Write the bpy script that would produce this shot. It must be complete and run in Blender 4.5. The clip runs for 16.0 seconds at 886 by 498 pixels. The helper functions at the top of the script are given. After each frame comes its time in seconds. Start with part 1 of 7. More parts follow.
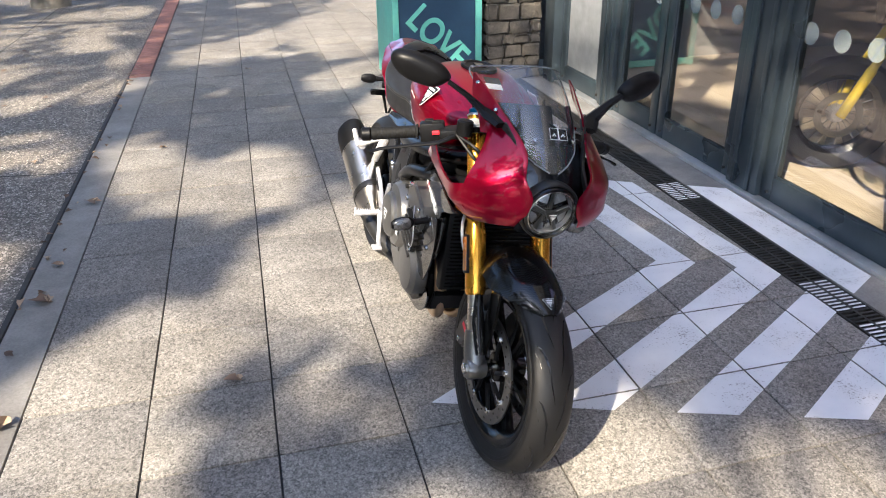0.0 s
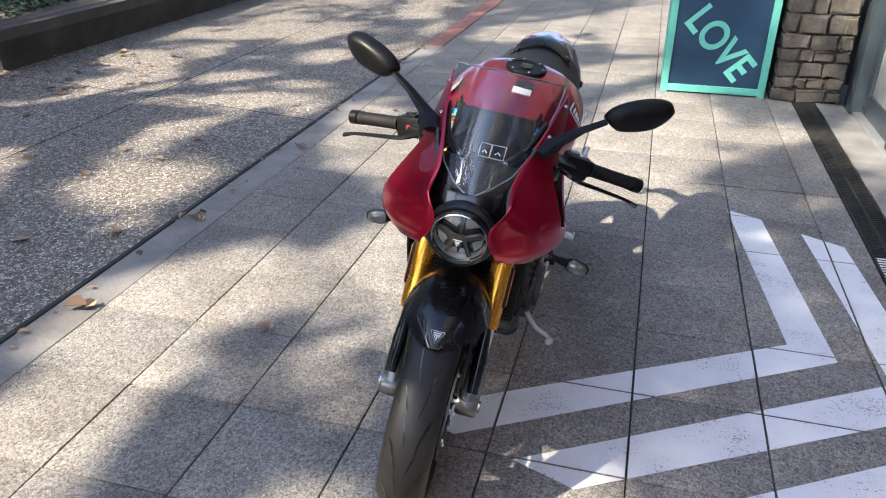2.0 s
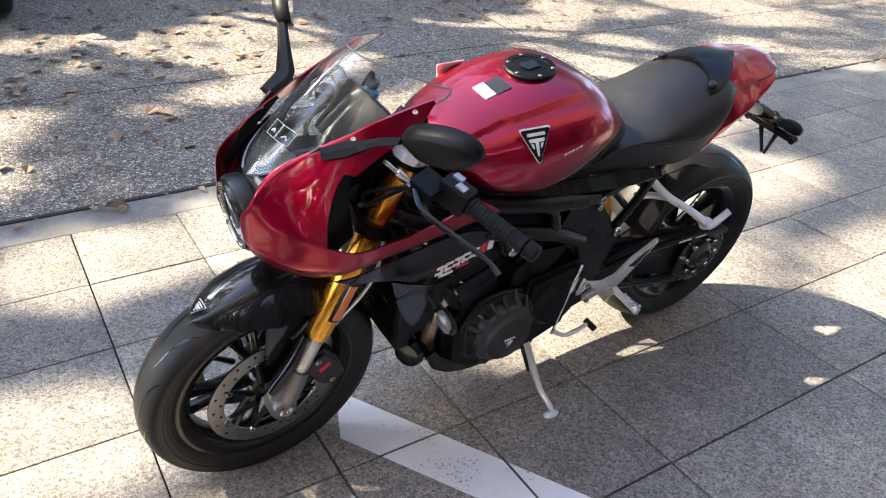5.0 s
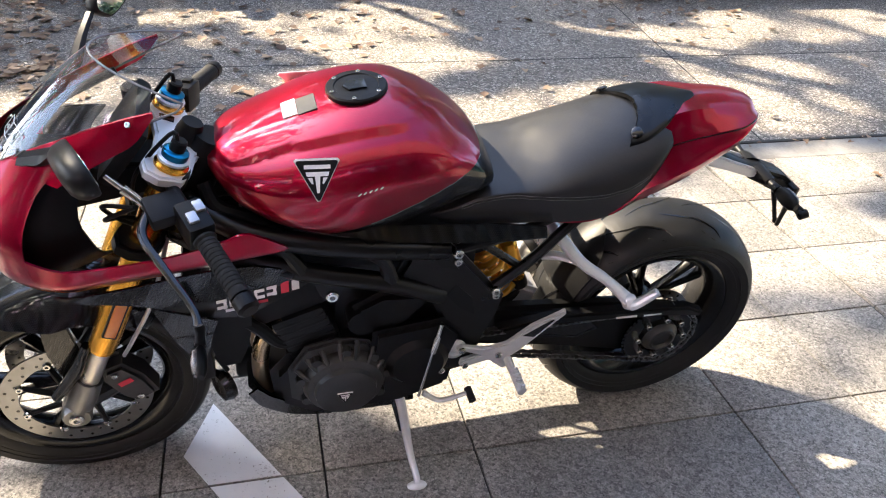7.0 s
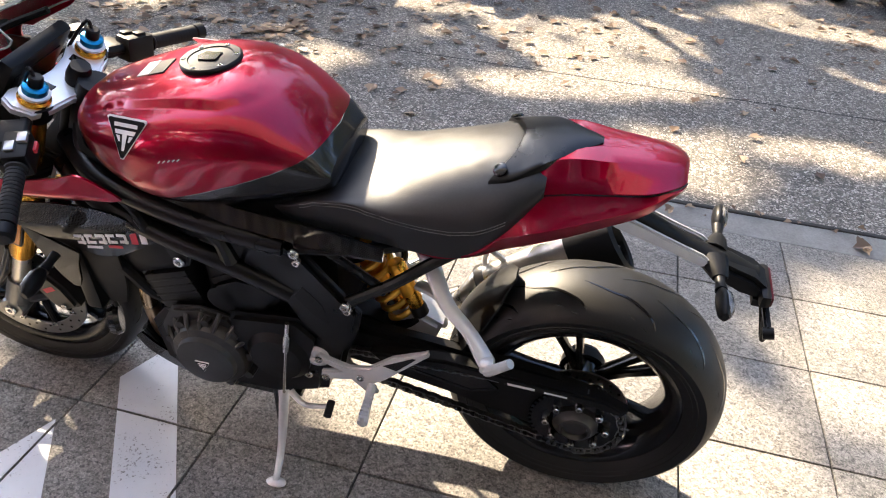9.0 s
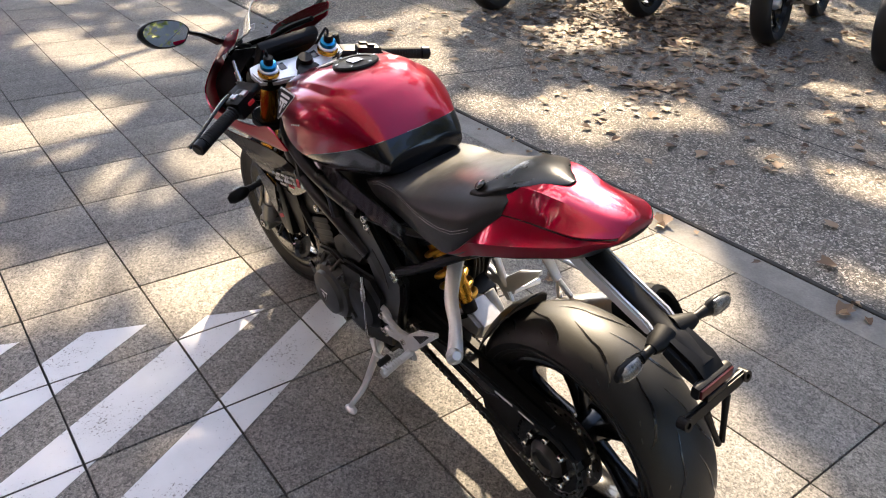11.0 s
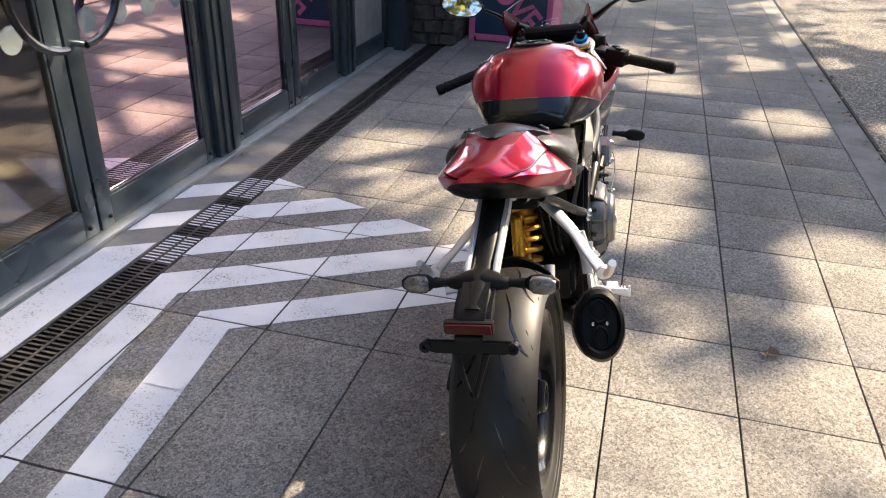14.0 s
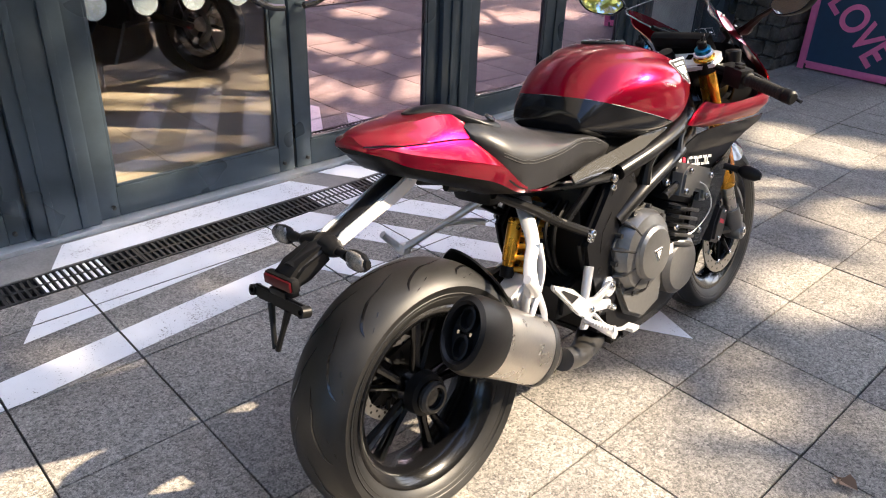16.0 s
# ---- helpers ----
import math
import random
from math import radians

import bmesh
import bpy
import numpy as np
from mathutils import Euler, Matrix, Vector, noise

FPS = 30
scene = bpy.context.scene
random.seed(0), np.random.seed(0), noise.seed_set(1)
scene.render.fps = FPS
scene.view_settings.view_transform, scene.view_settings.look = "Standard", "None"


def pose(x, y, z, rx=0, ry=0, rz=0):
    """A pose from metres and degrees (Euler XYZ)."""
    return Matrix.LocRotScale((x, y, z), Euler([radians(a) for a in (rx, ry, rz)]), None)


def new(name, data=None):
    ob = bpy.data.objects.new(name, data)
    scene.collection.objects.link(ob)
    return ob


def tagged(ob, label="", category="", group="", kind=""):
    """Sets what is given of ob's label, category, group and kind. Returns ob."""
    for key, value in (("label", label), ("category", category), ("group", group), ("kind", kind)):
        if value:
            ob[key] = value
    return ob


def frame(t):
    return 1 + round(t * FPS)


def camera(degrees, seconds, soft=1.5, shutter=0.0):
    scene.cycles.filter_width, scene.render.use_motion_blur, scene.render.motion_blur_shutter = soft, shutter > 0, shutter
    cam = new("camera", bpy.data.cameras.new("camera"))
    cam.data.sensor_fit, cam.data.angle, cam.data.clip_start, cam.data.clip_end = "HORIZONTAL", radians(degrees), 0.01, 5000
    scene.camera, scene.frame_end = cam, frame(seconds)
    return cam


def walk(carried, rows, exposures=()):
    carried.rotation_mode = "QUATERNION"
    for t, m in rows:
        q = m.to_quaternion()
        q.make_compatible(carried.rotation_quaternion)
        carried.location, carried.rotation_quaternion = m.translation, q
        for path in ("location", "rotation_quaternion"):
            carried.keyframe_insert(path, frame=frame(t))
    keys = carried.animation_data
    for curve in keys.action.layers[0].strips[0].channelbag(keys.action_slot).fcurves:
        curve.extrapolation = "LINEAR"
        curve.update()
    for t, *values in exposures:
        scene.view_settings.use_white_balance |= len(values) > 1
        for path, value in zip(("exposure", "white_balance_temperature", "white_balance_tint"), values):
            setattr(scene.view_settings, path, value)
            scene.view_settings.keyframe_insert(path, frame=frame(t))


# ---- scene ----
cam = camera(61.1, 16.0, soft=1.1)
METRES, EYE, TILT, LEAN, TURN = 7.948, 1.552, 0.505, 0.217, -14.416
ROWS = [
    (0.0, 0.0, 0.0, 0.0, -0.29, -26.66, 0.58),
    (0.5, 0.0303, 0.0116, -0.0016, 6.69, -26.84, 0.62),
    (1.0, 0.0608, 0.0248, -0.0024, 14.05, -27.04, 0.46),
    (1.5, 0.0969, 0.0374, -0.0034, 21.73, -27.24, 0.13),
    (2.0, 0.1238, 0.0539, -0.004, 29.7, -27.4, -0.38),
    (2.5, 0.1452, 0.078, -0.0067, 37.76, -27.66, -0.78),
    (3.0, 0.1671, 0.1004, -0.0091, 45.69, -27.99, -1.18),
    (5.5, 0.2038, 0.2452, -0.0067, 77.97, -31.55, -2.7),
    (6.0, 0.1976, 0.2706, -0.0078, 82.54, -31.86, -2.61),
    (6.5, 0.1914, 0.2992, -0.0077, 86.74, -31.98, -2.58),
    (7.0, 0.1885, 0.3276, -0.0075, 91.16, -32.01, -2.45),
    (7.5, 0.1799, 0.3495, -0.0099, 96.24, -32.07, -2.65),
    (8.0, 0.1675, 0.3764, -0.0102, 102.68, -32.12, -3.01),
    (10.5, 0.1004, 0.5172, -0.0049, 148.1, -31.29, -1.9),
    (11.0, 0.0816, 0.5357, -0.0029, 157.71, -29.74, -1.69),
    (11.5, 0.0567, 0.5451, -0.0038, 166.98, -28.6, -1.68),
    (12.0, 0.0312, 0.5584, -0.0062, 175.54, -27.89, -1.87),
    (12.5, -0.0003, 0.5788, -0.0064, 183.78, -27.7, -1.89),
    (13.0, -0.0272, 0.5829, -0.0097, 192.22, -27.53, -1.77),
    (13.5, -0.0625, 0.5795, -0.009, 201.0, -27.39, -1.63),
    (14.0, -0.0979, 0.5759, -0.0103, 209.81, -27.25, -1.57),
    (14.5, -0.1281, 0.5667, -0.0111, 218.39, -27.26, -1.67),
    (15.0, -0.1483, 0.5427, -0.0144, 226.54, -27.43, -1.89),
    (15.5, -0.1668, 0.515, -0.015, 234.29, -27.57, -2.24),
    (16.0, -0.1889, 0.4817, -0.0161, 241.67, -27.61, -2.34),
]
walk(cam, [(t, pose(0.053, -1.836, EYE, TILT, LEAN, TURN) @ pose(METRES * x, METRES * y, METRES * z, 90 + pitch, roll, yaw)) for t, x, y, z, yaw, pitch, roll in ROWS],
     exposures=[(0.0, 2.35, 5200, 8), (3.0, 2.6, 5100, 8), (5.5, 3.15, 5450, 6), (8.0, 3.25, 5500, 8), (10.5, 2.9, 5800, 8), (12.5, 2.5, 5800, 8), (14.5, 2.55, 5650, 9), (16.0, 2.8, 5650, 9)])


# ---------------------------------------------------------------- world, sun
SUN_WAY = Vector((0.85, 0.93, -1.0))          # the way the sunlight travels
world = bpy.data.worlds.new("sky")
scene.world = world
world.use_nodes = True
_t = world.node_tree
_sky = _t.nodes.new("ShaderNodeTexSky")
_sky.sky_type = "NISHITA"
_sky.sun_disc = False
_sky.sun_elevation = radians(38)
_sky.air_density, _sky.dust_density, _sky.ozone_density = 0.7, 3.0, 0.6
_sky.sun_rotation = math.atan2(-SUN_WAY.x, -SUN_WAY.y)
_t.links.new(_sky.outputs[0], _t.nodes["Background"].inputs[0])
_t.nodes["Background"].inputs[1].default_value = 0.097
sun = new("sun", bpy.data.lights.new("sun", "SUN"))
sun.data.energy, sun.data.angle, sun.data.color = 3.3, radians(0.8), (1.0, 0.75, 0.47)
sun.matrix_world = Matrix.Translation((0, 0, 12)) @ SUN_WAY.to_track_quat("-Z", "Y").to_matrix().to_4x4()


# ---------------------------------------------------------------- materials
class Nodes:
    """A small helper round one node material."""

    def __init__(self, name):
        self.m = bpy.data.materials.new(name)
        self.m.use_nodes = True
        self.t = self.m.node_tree
        self.b = self.t.nodes["Principled BSDF"]
        self.out = self.t.nodes["Material Output"]

    def add(self, kind, **values):
        n = self.t.nodes.new("ShaderNode" + kind)
        for key, value in values.items():
            n.inputs[key].default_value = value
        return n

    def link(self, a, b, out=0, to=0):
        self.t.links.new(a.outputs[out], b.inputs[to])
        return b

    def coords(self, which="Object"):
        n = self.t.nodes.new("ShaderNodeTexCoord")
        return n.outputs[which]

    def world(self):
        return self.t.nodes.new("ShaderNodeNewGeometry").outputs["Position"]

    def noise(self, where, scale, detail=4.0, rough=0.6):
        n = self.add("TexNoise", Scale=scale, Detail=detail, Roughness=rough)
        self.t.links.new(where, n.inputs["Vector"])
        return n.outputs["Fac"]

    def cells(self, where, scale, feature="F1", out="Distance"):
        n = self.add("TexVoronoi", Scale=scale)
        n.feature = feature
        self.t.links.new(where, n.inputs["Vector"])
        return n.outputs[out]

    def ramp(self, fac, *stops):
        n = self.t.nodes.new("ShaderNodeValToRGB")
        e = n.color_ramp.elements
        while len(e) < len(stops):
            e.new(0.5)
        for el, (pos, col) in zip(e, stops):
            el.position = pos
            el.color = (*col, 1) if isinstance(col, tuple) else (col, col, col, 1)
        self.t.links.new(fac, n.inputs[0])
        return n.outputs[0]

    def mix(self, fac, a, b, blend="MIX"):
        n = self.t.nodes.new("ShaderNodeMix")
        n.data_type, n.blend_type = "RGBA", blend
        for value, slot in ((fac, 0), (a, 6), (b, 7)):
            if isinstance(value, (int, float)):
                n.inputs[slot].default_value = value if slot == 0 else (value, value, value, 1)
            elif isinstance(value, tuple):
                n.inputs[slot].default_value = (*value, 1)
            else:
                self.t.links.new(value, n.inputs[slot])
        return n.outputs[2]

    def math(self, op, a, b=0.0):
        n = self.t.nodes.new("ShaderNodeMath")
        n.operation = op
        for value, slot in ((a, 0), (b, 1)):
            if isinstance(value, (int, float)):
                n.inputs[slot].default_value = value
            else:
                self.t.links.new(value, n.inputs[slot])
        return n.outputs[0]

    def bump(self, height, strength=0.3, distance=0.002):
        n = self.add("Bump", Strength=strength, Distance=distance)
        self.t.links.new(height, n.inputs["Height"])
        self.t.links.new(n.outputs[0], self.b.inputs["Normal"])

    def colour(self, socket):
        self.t.links.new(socket, self.b.inputs["Base Color"])

    def rough(self, socket):
        self.t.links.new(socket, self.b.inputs["Roughness"])

    def random(self):
        return self.t.nodes.new("ShaderNodeObjectInfo").outputs["Random"]


def plain(name, colour, rough=0.5, metal=0.0, grain=0.12, scale=60.0, coat=0.0, bump=0.0, spec=0.5):
    """A paint, plastic or metal with slight grain and uneven gloss."""
    k = Nodes(name)
    where = k.coords()
    fine = k.noise(where, scale, 5)
    wide = k.noise(where, scale / 9, 3)
    lo = tuple(c * (1 - grain) for c in colour)
    hi = tuple(min(1, c * (1 + grain)) for c in colour)
    k.colour(k.ramp(k.math("ADD", k.math("MULTIPLY", fine, 0.5), k.math("MULTIPLY", wide, 0.5)), (0.3, lo), (0.7, hi)))
    k.rough(k.ramp(wide, (0.3, max(0.02, rough * 0.85)), (0.7, min(1, rough * 1.15))))
    k.b.inputs["Metallic"].default_value = metal
    k.b.inputs["Coat Weight"].default_value = coat
    k.b.inputs["Coat Roughness"].default_value = 0.04
    k.b.inputs["Specular IOR Level"].default_value = spec
    if bump:
        k.bump(fine, bump, 0.0006)
    return k.m


def mat_tile():
    k = Nodes("granite_tile")
    where = k.world()
    cell = k.add("RGBToBW")
    k.t.links.new(k.cells(where, 235, out="Color"), cell.inputs[0])
    coarse = k.add("RGBToBW")
    k.t.links.new(k.cells(where, 120, out="Color"), coarse.inputs[0])
    speck = k.noise(where, 330, 3, 0.7)
    stain = k.noise(where, 1.3, 6, 0.68)
    blot = k.noise(where, 6.5, 5, 0.7)
    base = k.ramp(cell.outputs[0], (0.16, (0.13, 0.128, 0.124)), (0.36, (0.23, 0.224, 0.212)), (0.6, (0.33, 0.32, 0.302)), (0.86, (0.48, 0.465, 0.44)))
    base = k.mix(0.35, base, k.ramp(coarse.outputs[0], (0.2, (0.09, 0.09, 0.09)), (0.5, (0.31, 0.303, 0.29)), (0.85, (0.54, 0.53, 0.51))))
    base = k.mix(1.0, base, k.ramp(speck, (0.3, 0.6), (0.7, 1.3)), "MULTIPLY")
    tint = k.ramp(k.random(), (0.0, (0.90, 0.90, 0.91)), (0.5, (0.98, 0.97, 0.96)), (1.0, (1.06, 1.05, 1.02)))
    base = k.mix(1.0, base, tint, "MULTIPLY")
    dirt = k.ramp(stain, (0.33, (0.58, 0.56, 0.54)), (0.62, (0.84, 0.825, 0.80)))
    base = k.mix(1.0, base, dirt, "MULTIPLY")
    base = k.mix(1.0, base, k.ramp(blot, (0.3, (0.86, 0.85, 0.84)), (0.6, (1.05, 1.05, 1.05))), "MULTIPLY")
    k.colour(base)
    k.rough(k.ramp(blot, (0.3, 0.75), (0.7, 0.92)))
    k.b.inputs["Specular IOR Level"].default_value = 0.15
    k.bump(cell.outputs[0], 0.3, 0.0012)
    return k.m


def mat_gravel():
    k = Nodes("exposed_aggregate")
    where = k.world()
    col = k.cells(where, 74, out="Color")
    edge = k.cells(where, 74, "DISTANCE_TO_EDGE")
    grey = k.add("RGBToBW")
    k.t.links.new(col, grey.inputs[0])
    stone = k.ramp(grey.outputs[0], (0.15, (0.15, 0.145, 0.138)), (0.4, (0.29, 0.272, 0.248)), (0.62, (0.45, 0.42, 0.38)), (0.85, (0.70, 0.665, 0.62)))
    mask = k.ramp(edge, (0.03, 0.0), (0.16, 1.0))
    base = k.mix(mask, (0.10, 0.095, 0.088), stone)
    wide = k.noise(where, 0.8, 6, 0.65)
    # patches of brown dust over the stones
    veil = k.noise(where, 5.0, 6, 0.7)
    base = k.mix(1.0, base, k.ramp(wide, (0.3, (0.78, 0.76, 0.73)), (0.7, (1.12, 1.09, 1.05))), "MULTIPLY")
    base = k.mix(k.ramp(veil, (0.48, 0.0), (0.72, 0.45)), base, (0.27, 0.245, 0.21))
    k.colour(base)
    k.b.inputs["Roughness"].default_value = 0.88
    k.b.inputs["Specular IOR Level"].default_value = 0.25
    k.bump(mask, 0.8, 0.007)
    return k.m


def mat_paint(name="road_paint"):
    k = Nodes(name)
    where = k.world()
    speck = k.noise(where, 120, 3, 0.75)
    wide = k.noise(where, 5.0, 4, 0.6)
    worn = k.math("ADD", speck, k.math("MULTIPLY", wide, 0.55))
    white = k.ramp(wide, (0.3, (0.60, 0.605, 0.62)), (0.7, (0.71, 0.715, 0.725)))
    k.colour(k.mix(k.ramp(worn, (0.60, 1.0), (0.635, 0.0)), white, (0.24, 0.235, 0.225)))
    k.b.inputs["Roughness"].default_value = 0.6
    k.bump(speck, 0.2, 0.001)
    return k.m


def mat_concrete(name, light, dark, scale=3.0, rough=0.85):
    k = Nodes(name)
    where = k.world()
    fine = k.noise(where, 90, 5, 0.7)
    wide = k.noise(where, scale, 6, 0.65)
    base = k.ramp(wide, (0.3, dark), (0.68, light))
    k.colour(k.mix(1.0, base, k.ramp(fine, (0.3, 0.8), (0.7, 1.12)), "MULTIPLY"))
    k.b.inputs["Roughness"].default_value = rough
    k.bump(fine, 0.4, 0.002)
    return k.m


def mat_stone():
    k = Nodes("rubble_stone")
    where = k.world()
    wide = k.noise(where, 7, 6, 0.7)
    fine = k.noise(where, 55, 5, 0.7)
    base = k.ramp(wide, (0.25, (0.030, 0.027, 0.023)), (0.5, (0.075, 0.068, 0.058)), (0.75, (0.15, 0.138, 0.118)))
    tint = k.ramp(k.random(), (0.0, (0.82, 0.81, 0.79)), (1.0, (1.1, 1.06, 1.0)))
    base = k.mix(1.0, base, tint, "MULTIPLY")
    k.colour(k.mix(1.0, base, k.ramp(fine, (0.3, 0.75), (0.7, 1.15)), "MULTIPLY"))
    k.b.inputs["Roughness"].default_value = 0.9
    k.bump(k.math("ADD", wide, fine), 0.8, 0.008)
    return k.m


def mat_wood(name, light, dark):
    k = Nodes(name)
    where = k.world()
    st = k.add("Mapping")
    k.t.links.new(where, st.inputs[0])
    st.inputs["Scale"].default_value = (9, 0.7, 9)
    grain = k.noise(st.outputs[0], 5, 6, 0.7)
    k.colour(k.ramp(grain, (0.3, dark), (0.7, light)))
    k.b.inputs["Roughness"].default_value = 0.45
    return k.m


def sheen(k, low, high):
    """Reflection of a clear sheet, rising towards grazing view, alike from both faces."""
    lw = k.add("LayerWeight", Blend=0.5)
    steep = k.math("POWER", lw.outputs["Facing"], 4.0)
    return k.math("ADD", k.math("MULTIPLY", steep, high), low)


def mat_pane(name, tint, low, high, through_tint):
    """Shop glass: a clear pane, or one with a reflective rosy film."""
    k = Nodes(name)
    gloss = k.add("BsdfGlossy", Color=(*tint, 1), Roughness=0.0)
    clear = k.add("BsdfTransparent", Color=(*through_tint, 1))
    mix = k.add("MixShader")
    k.t.links.new(sheen(k, low, high), mix.inputs[0])
    k.link(clear, mix, to=1)
    k.link(gloss, mix, to=2)
    k.link(mix, k.out)
    return k.m


def mat_clear(name, tint=(0.93, 0.95, 0.95), ior=1.5):
    k = Nodes(name)
    gloss = k.add("BsdfGlossy", Color=(1, 1, 1, 1), Roughness=0.02)
    clear = k.add("BsdfTransparent", Color=(*tint, 1))
    mix = k.add("MixShader")
    k.t.links.new(sheen(k, 0.04, 0.6), mix.inputs[0])
    k.link(clear, mix, to=1)
    k.link(gloss, mix, to=2)
    k.link(mix, k.out)
    return k.m


def mat_leaf(name, a, b, c):
    k = Nodes(name)
    isl = k.t.nodes.new("ShaderNodeNewGeometry").outputs["Random Per Island"]
    k.colour(k.ramp(isl, (0.0, a), (0.5, b), (1.0, c)))
    k.b.inputs["Roughness"].default_value = 0.7
    return k.m


def mat_dot():
    """Frosted sticker that lets some of the view through."""
    k = Nodes("frosted_dot")
    haze = k.add("BsdfDiffuse", Color=(0.50, 0.55, 0.55, 1))
    clear = k.add("BsdfTransparent", Color=(0.8, 0.85, 0.85, 1))
    mix = k.add("MixShader")
    mix.inputs[0].default_value = 0.32
    k.link(clear, mix, to=1)
    k.link(haze, mix, to=2)
    k.link(mix, k.out)
    return k.m


M = {
    "tile": mat_tile(),
    "gravel": mat_gravel(),
    "paint": mat_paint(),
    "joint": mat_concrete("joint_mortar", (0.05, 0.048, 0.045), (0.022, 0.021, 0.02), 6),
    "slab": mat_concrete("threshold_concrete", (0.23, 0.22, 0.205), (0.11, 0.105, 0.098), 4),
    "kerb": mat_concrete("edging_concrete", (0.30, 0.285, 0.265), (0.15, 0.143, 0.133), 3),
    "planter": mat_concrete("planter_concrete", (0.085, 0.08, 0.073), (0.035, 0.034, 0.032), 2.5),
    "brick": mat_concrete("edging_brick", (0.34, 0.16, 0.12), (0.20, 0.10, 0.08), 9),
    "plaster": mat_concrete("facade_render", (0.20, 0.19, 0.175), (0.12, 0.115, 0.11), 1.2),
    "soil": mat_concrete("ground_earth", (0.22, 0.19, 0.16), (0.12, 0.10, 0.085), 1.2),
    "bark": mat_concrete("plane_bark", (0.33, 0.30, 0.24), (0.12, 0.11, 0.09), 5),
    "stone": mat_stone(),
    "iron": plain("drain_iron", (0.035, 0.034, 0.032), 0.55, 0.4, 0.3, 40),
    "frame": plain("door_frame_metal", (0.058, 0.076, 0.090), 0.30, 0.55, 0.18, 14, 0.15),
    "panel": plain("brushed_panel", (0.42, 0.435, 0.445), 0.42, 0.6, 0.3, 8),
    "pane": mat_pane("shop_glass", (1.0, 0.92, 0.94), 0.11, 0.8, (0.94, 0.95, 0.94)),
    "pane_film": mat_pane("rosy_film_glass", (1.0, 0.76, 0.85), 0.88, 0.10, (0.85, 0.85, 0.85)),
    "handle": plain("black_handle_enamel", (0.006, 0.006, 0.007), 0.25, 0, 0.1, 30, 0.3),
    "dot": mat_dot(),
    "floor_in": mat_wood("shop_floor", (0.55, 0.47, 0.36), (0.36, 0.30, 0.22)),
    "wall_in": plain("shop_wall", (0.30, 0.29, 0.28), 0.8, 0, 0.1, 5),
    "ply": mat_wood("plywood_panel", (0.62, 0.40, 0.18), (0.45, 0.27, 0.11)),
    "navy": plain("navy_board", (0.009, 0.036, 0.078), 0.6, 0, 0.2, 9),
    "mint": plain("mint_paint", (0.15, 0.46, 0.37), 0.6, 0, 0.15, 22),
    "pink": plain("pink_paint", (0.62, 0.14, 0.30), 0.55, 0, 0.15, 22),
    "steel": plain("stainless_tube", (0.55, 0.56, 0.57), 0.22, 1.0, 0.1, 30),
    "leaf_dry": mat_leaf("dry_leaf", (0.07, 0.042, 0.026), (0.19, 0.125, 0.078), (0.42, 0.31, 0.20)),
    "leaf_tree": mat_leaf("plane_leaf", (0.10, 0.14, 0.02), (0.16, 0.20, 0.03), (0.30, 0.27, 0.04)),
    "leaf_ivy": mat_leaf("ivy_leaf", (0.02, 0.05, 0.02), (0.045, 0.085, 0.04), (0.09, 0.13, 0.07)),
}


# ---------------------------------------------------------------- mesh helpers
def finish(name, bm, mat, angle=35):
    bmesh.ops.recalc_face_normals(bm, faces=bm.faces)
    me = bpy.data.meshes.new(name)
    bm.to_mesh(me)
    bm.free()
    for m in mat if isinstance(mat, (list, tuple)) else [mat]:
        me.materials.append(m)
    for p in me.polygons:
        p.use_smooth = True
    me.set_sharp_from_angle(angle=radians(angle))
    return me


def thing(name, bm, mat, label="", category="", kind="", group="", angle=35):
    return tagged(new(name, finish(name, bm, mat, angle)), label, category, group, kind)


def part(name, bm, mat, parent, label="", angle=35):
    ob = new(name, finish(name, bm, mat, angle))
    ob.parent = parent
    if label:
        ob["label"] = label
    return ob


def pieces(name, bm, mat, parent, label="", angle=35):
    """Every loose piece of the bmesh becomes a part of its own."""
    seen = set()
    for start in list(bm.verts):
        if start in seen:
            continue
        stack, isle = [start], []
        seen.add(start)
        while stack:
            v = stack.pop()
            isle.append(v)
            for ed in v.link_edges:
                o = ed.other_vert(v)
                if o not in seen:
                    seen.add(o)
                    stack.append(o)
        one = bmesh.new()
        twin = {v: one.verts.new(v.co) for v in isle}
        for f in {f for v in isle for f in v.link_faces}:
            one.faces.new([twin[v] for v in f.verts])
        part(name, one, mat, parent, label, angle)
    bm.free()


def holder(name, m, label, category, group=""):
    ob = new(name)
    ob.empty_display_size = 0.1
    ob.matrix_world = m
    return tagged(ob, label, category, group)


def box(bm, x0, x1, y0, y1, z0, z1, bevel=0.0, m=None):
    mat = Matrix.Translation(((x0 + x1) / 2, (y0 + y1) / 2, (z0 + z1) / 2)) @ Matrix.Diagonal((x1 - x0, y1 - y0, z1 - z0, 1))
    g = bmesh.ops.create_cube(bm, size=1, matrix=mat)
    vs = g["verts"]
    if bevel:
        es = list({e for v in vs for e in v.link_edges})
        r = bmesh.ops.bevel(bm, geom=es, offset=bevel, segments=2, affect="EDGES", profile=0.6)
        vs = list({v for f in r["faces"] for v in f.verts} | {v for v in vs if v.is_valid})
    if m is not None:
        bmesh.ops.transform(bm, matrix=m, verts=vs)
    return bm


def new_box(x0, x1, y0, y1, z0, z1, bevel=0.0, m=None):
    return box(bmesh.new(), x0, x1, y0, y1, z0, z1, bevel, m)


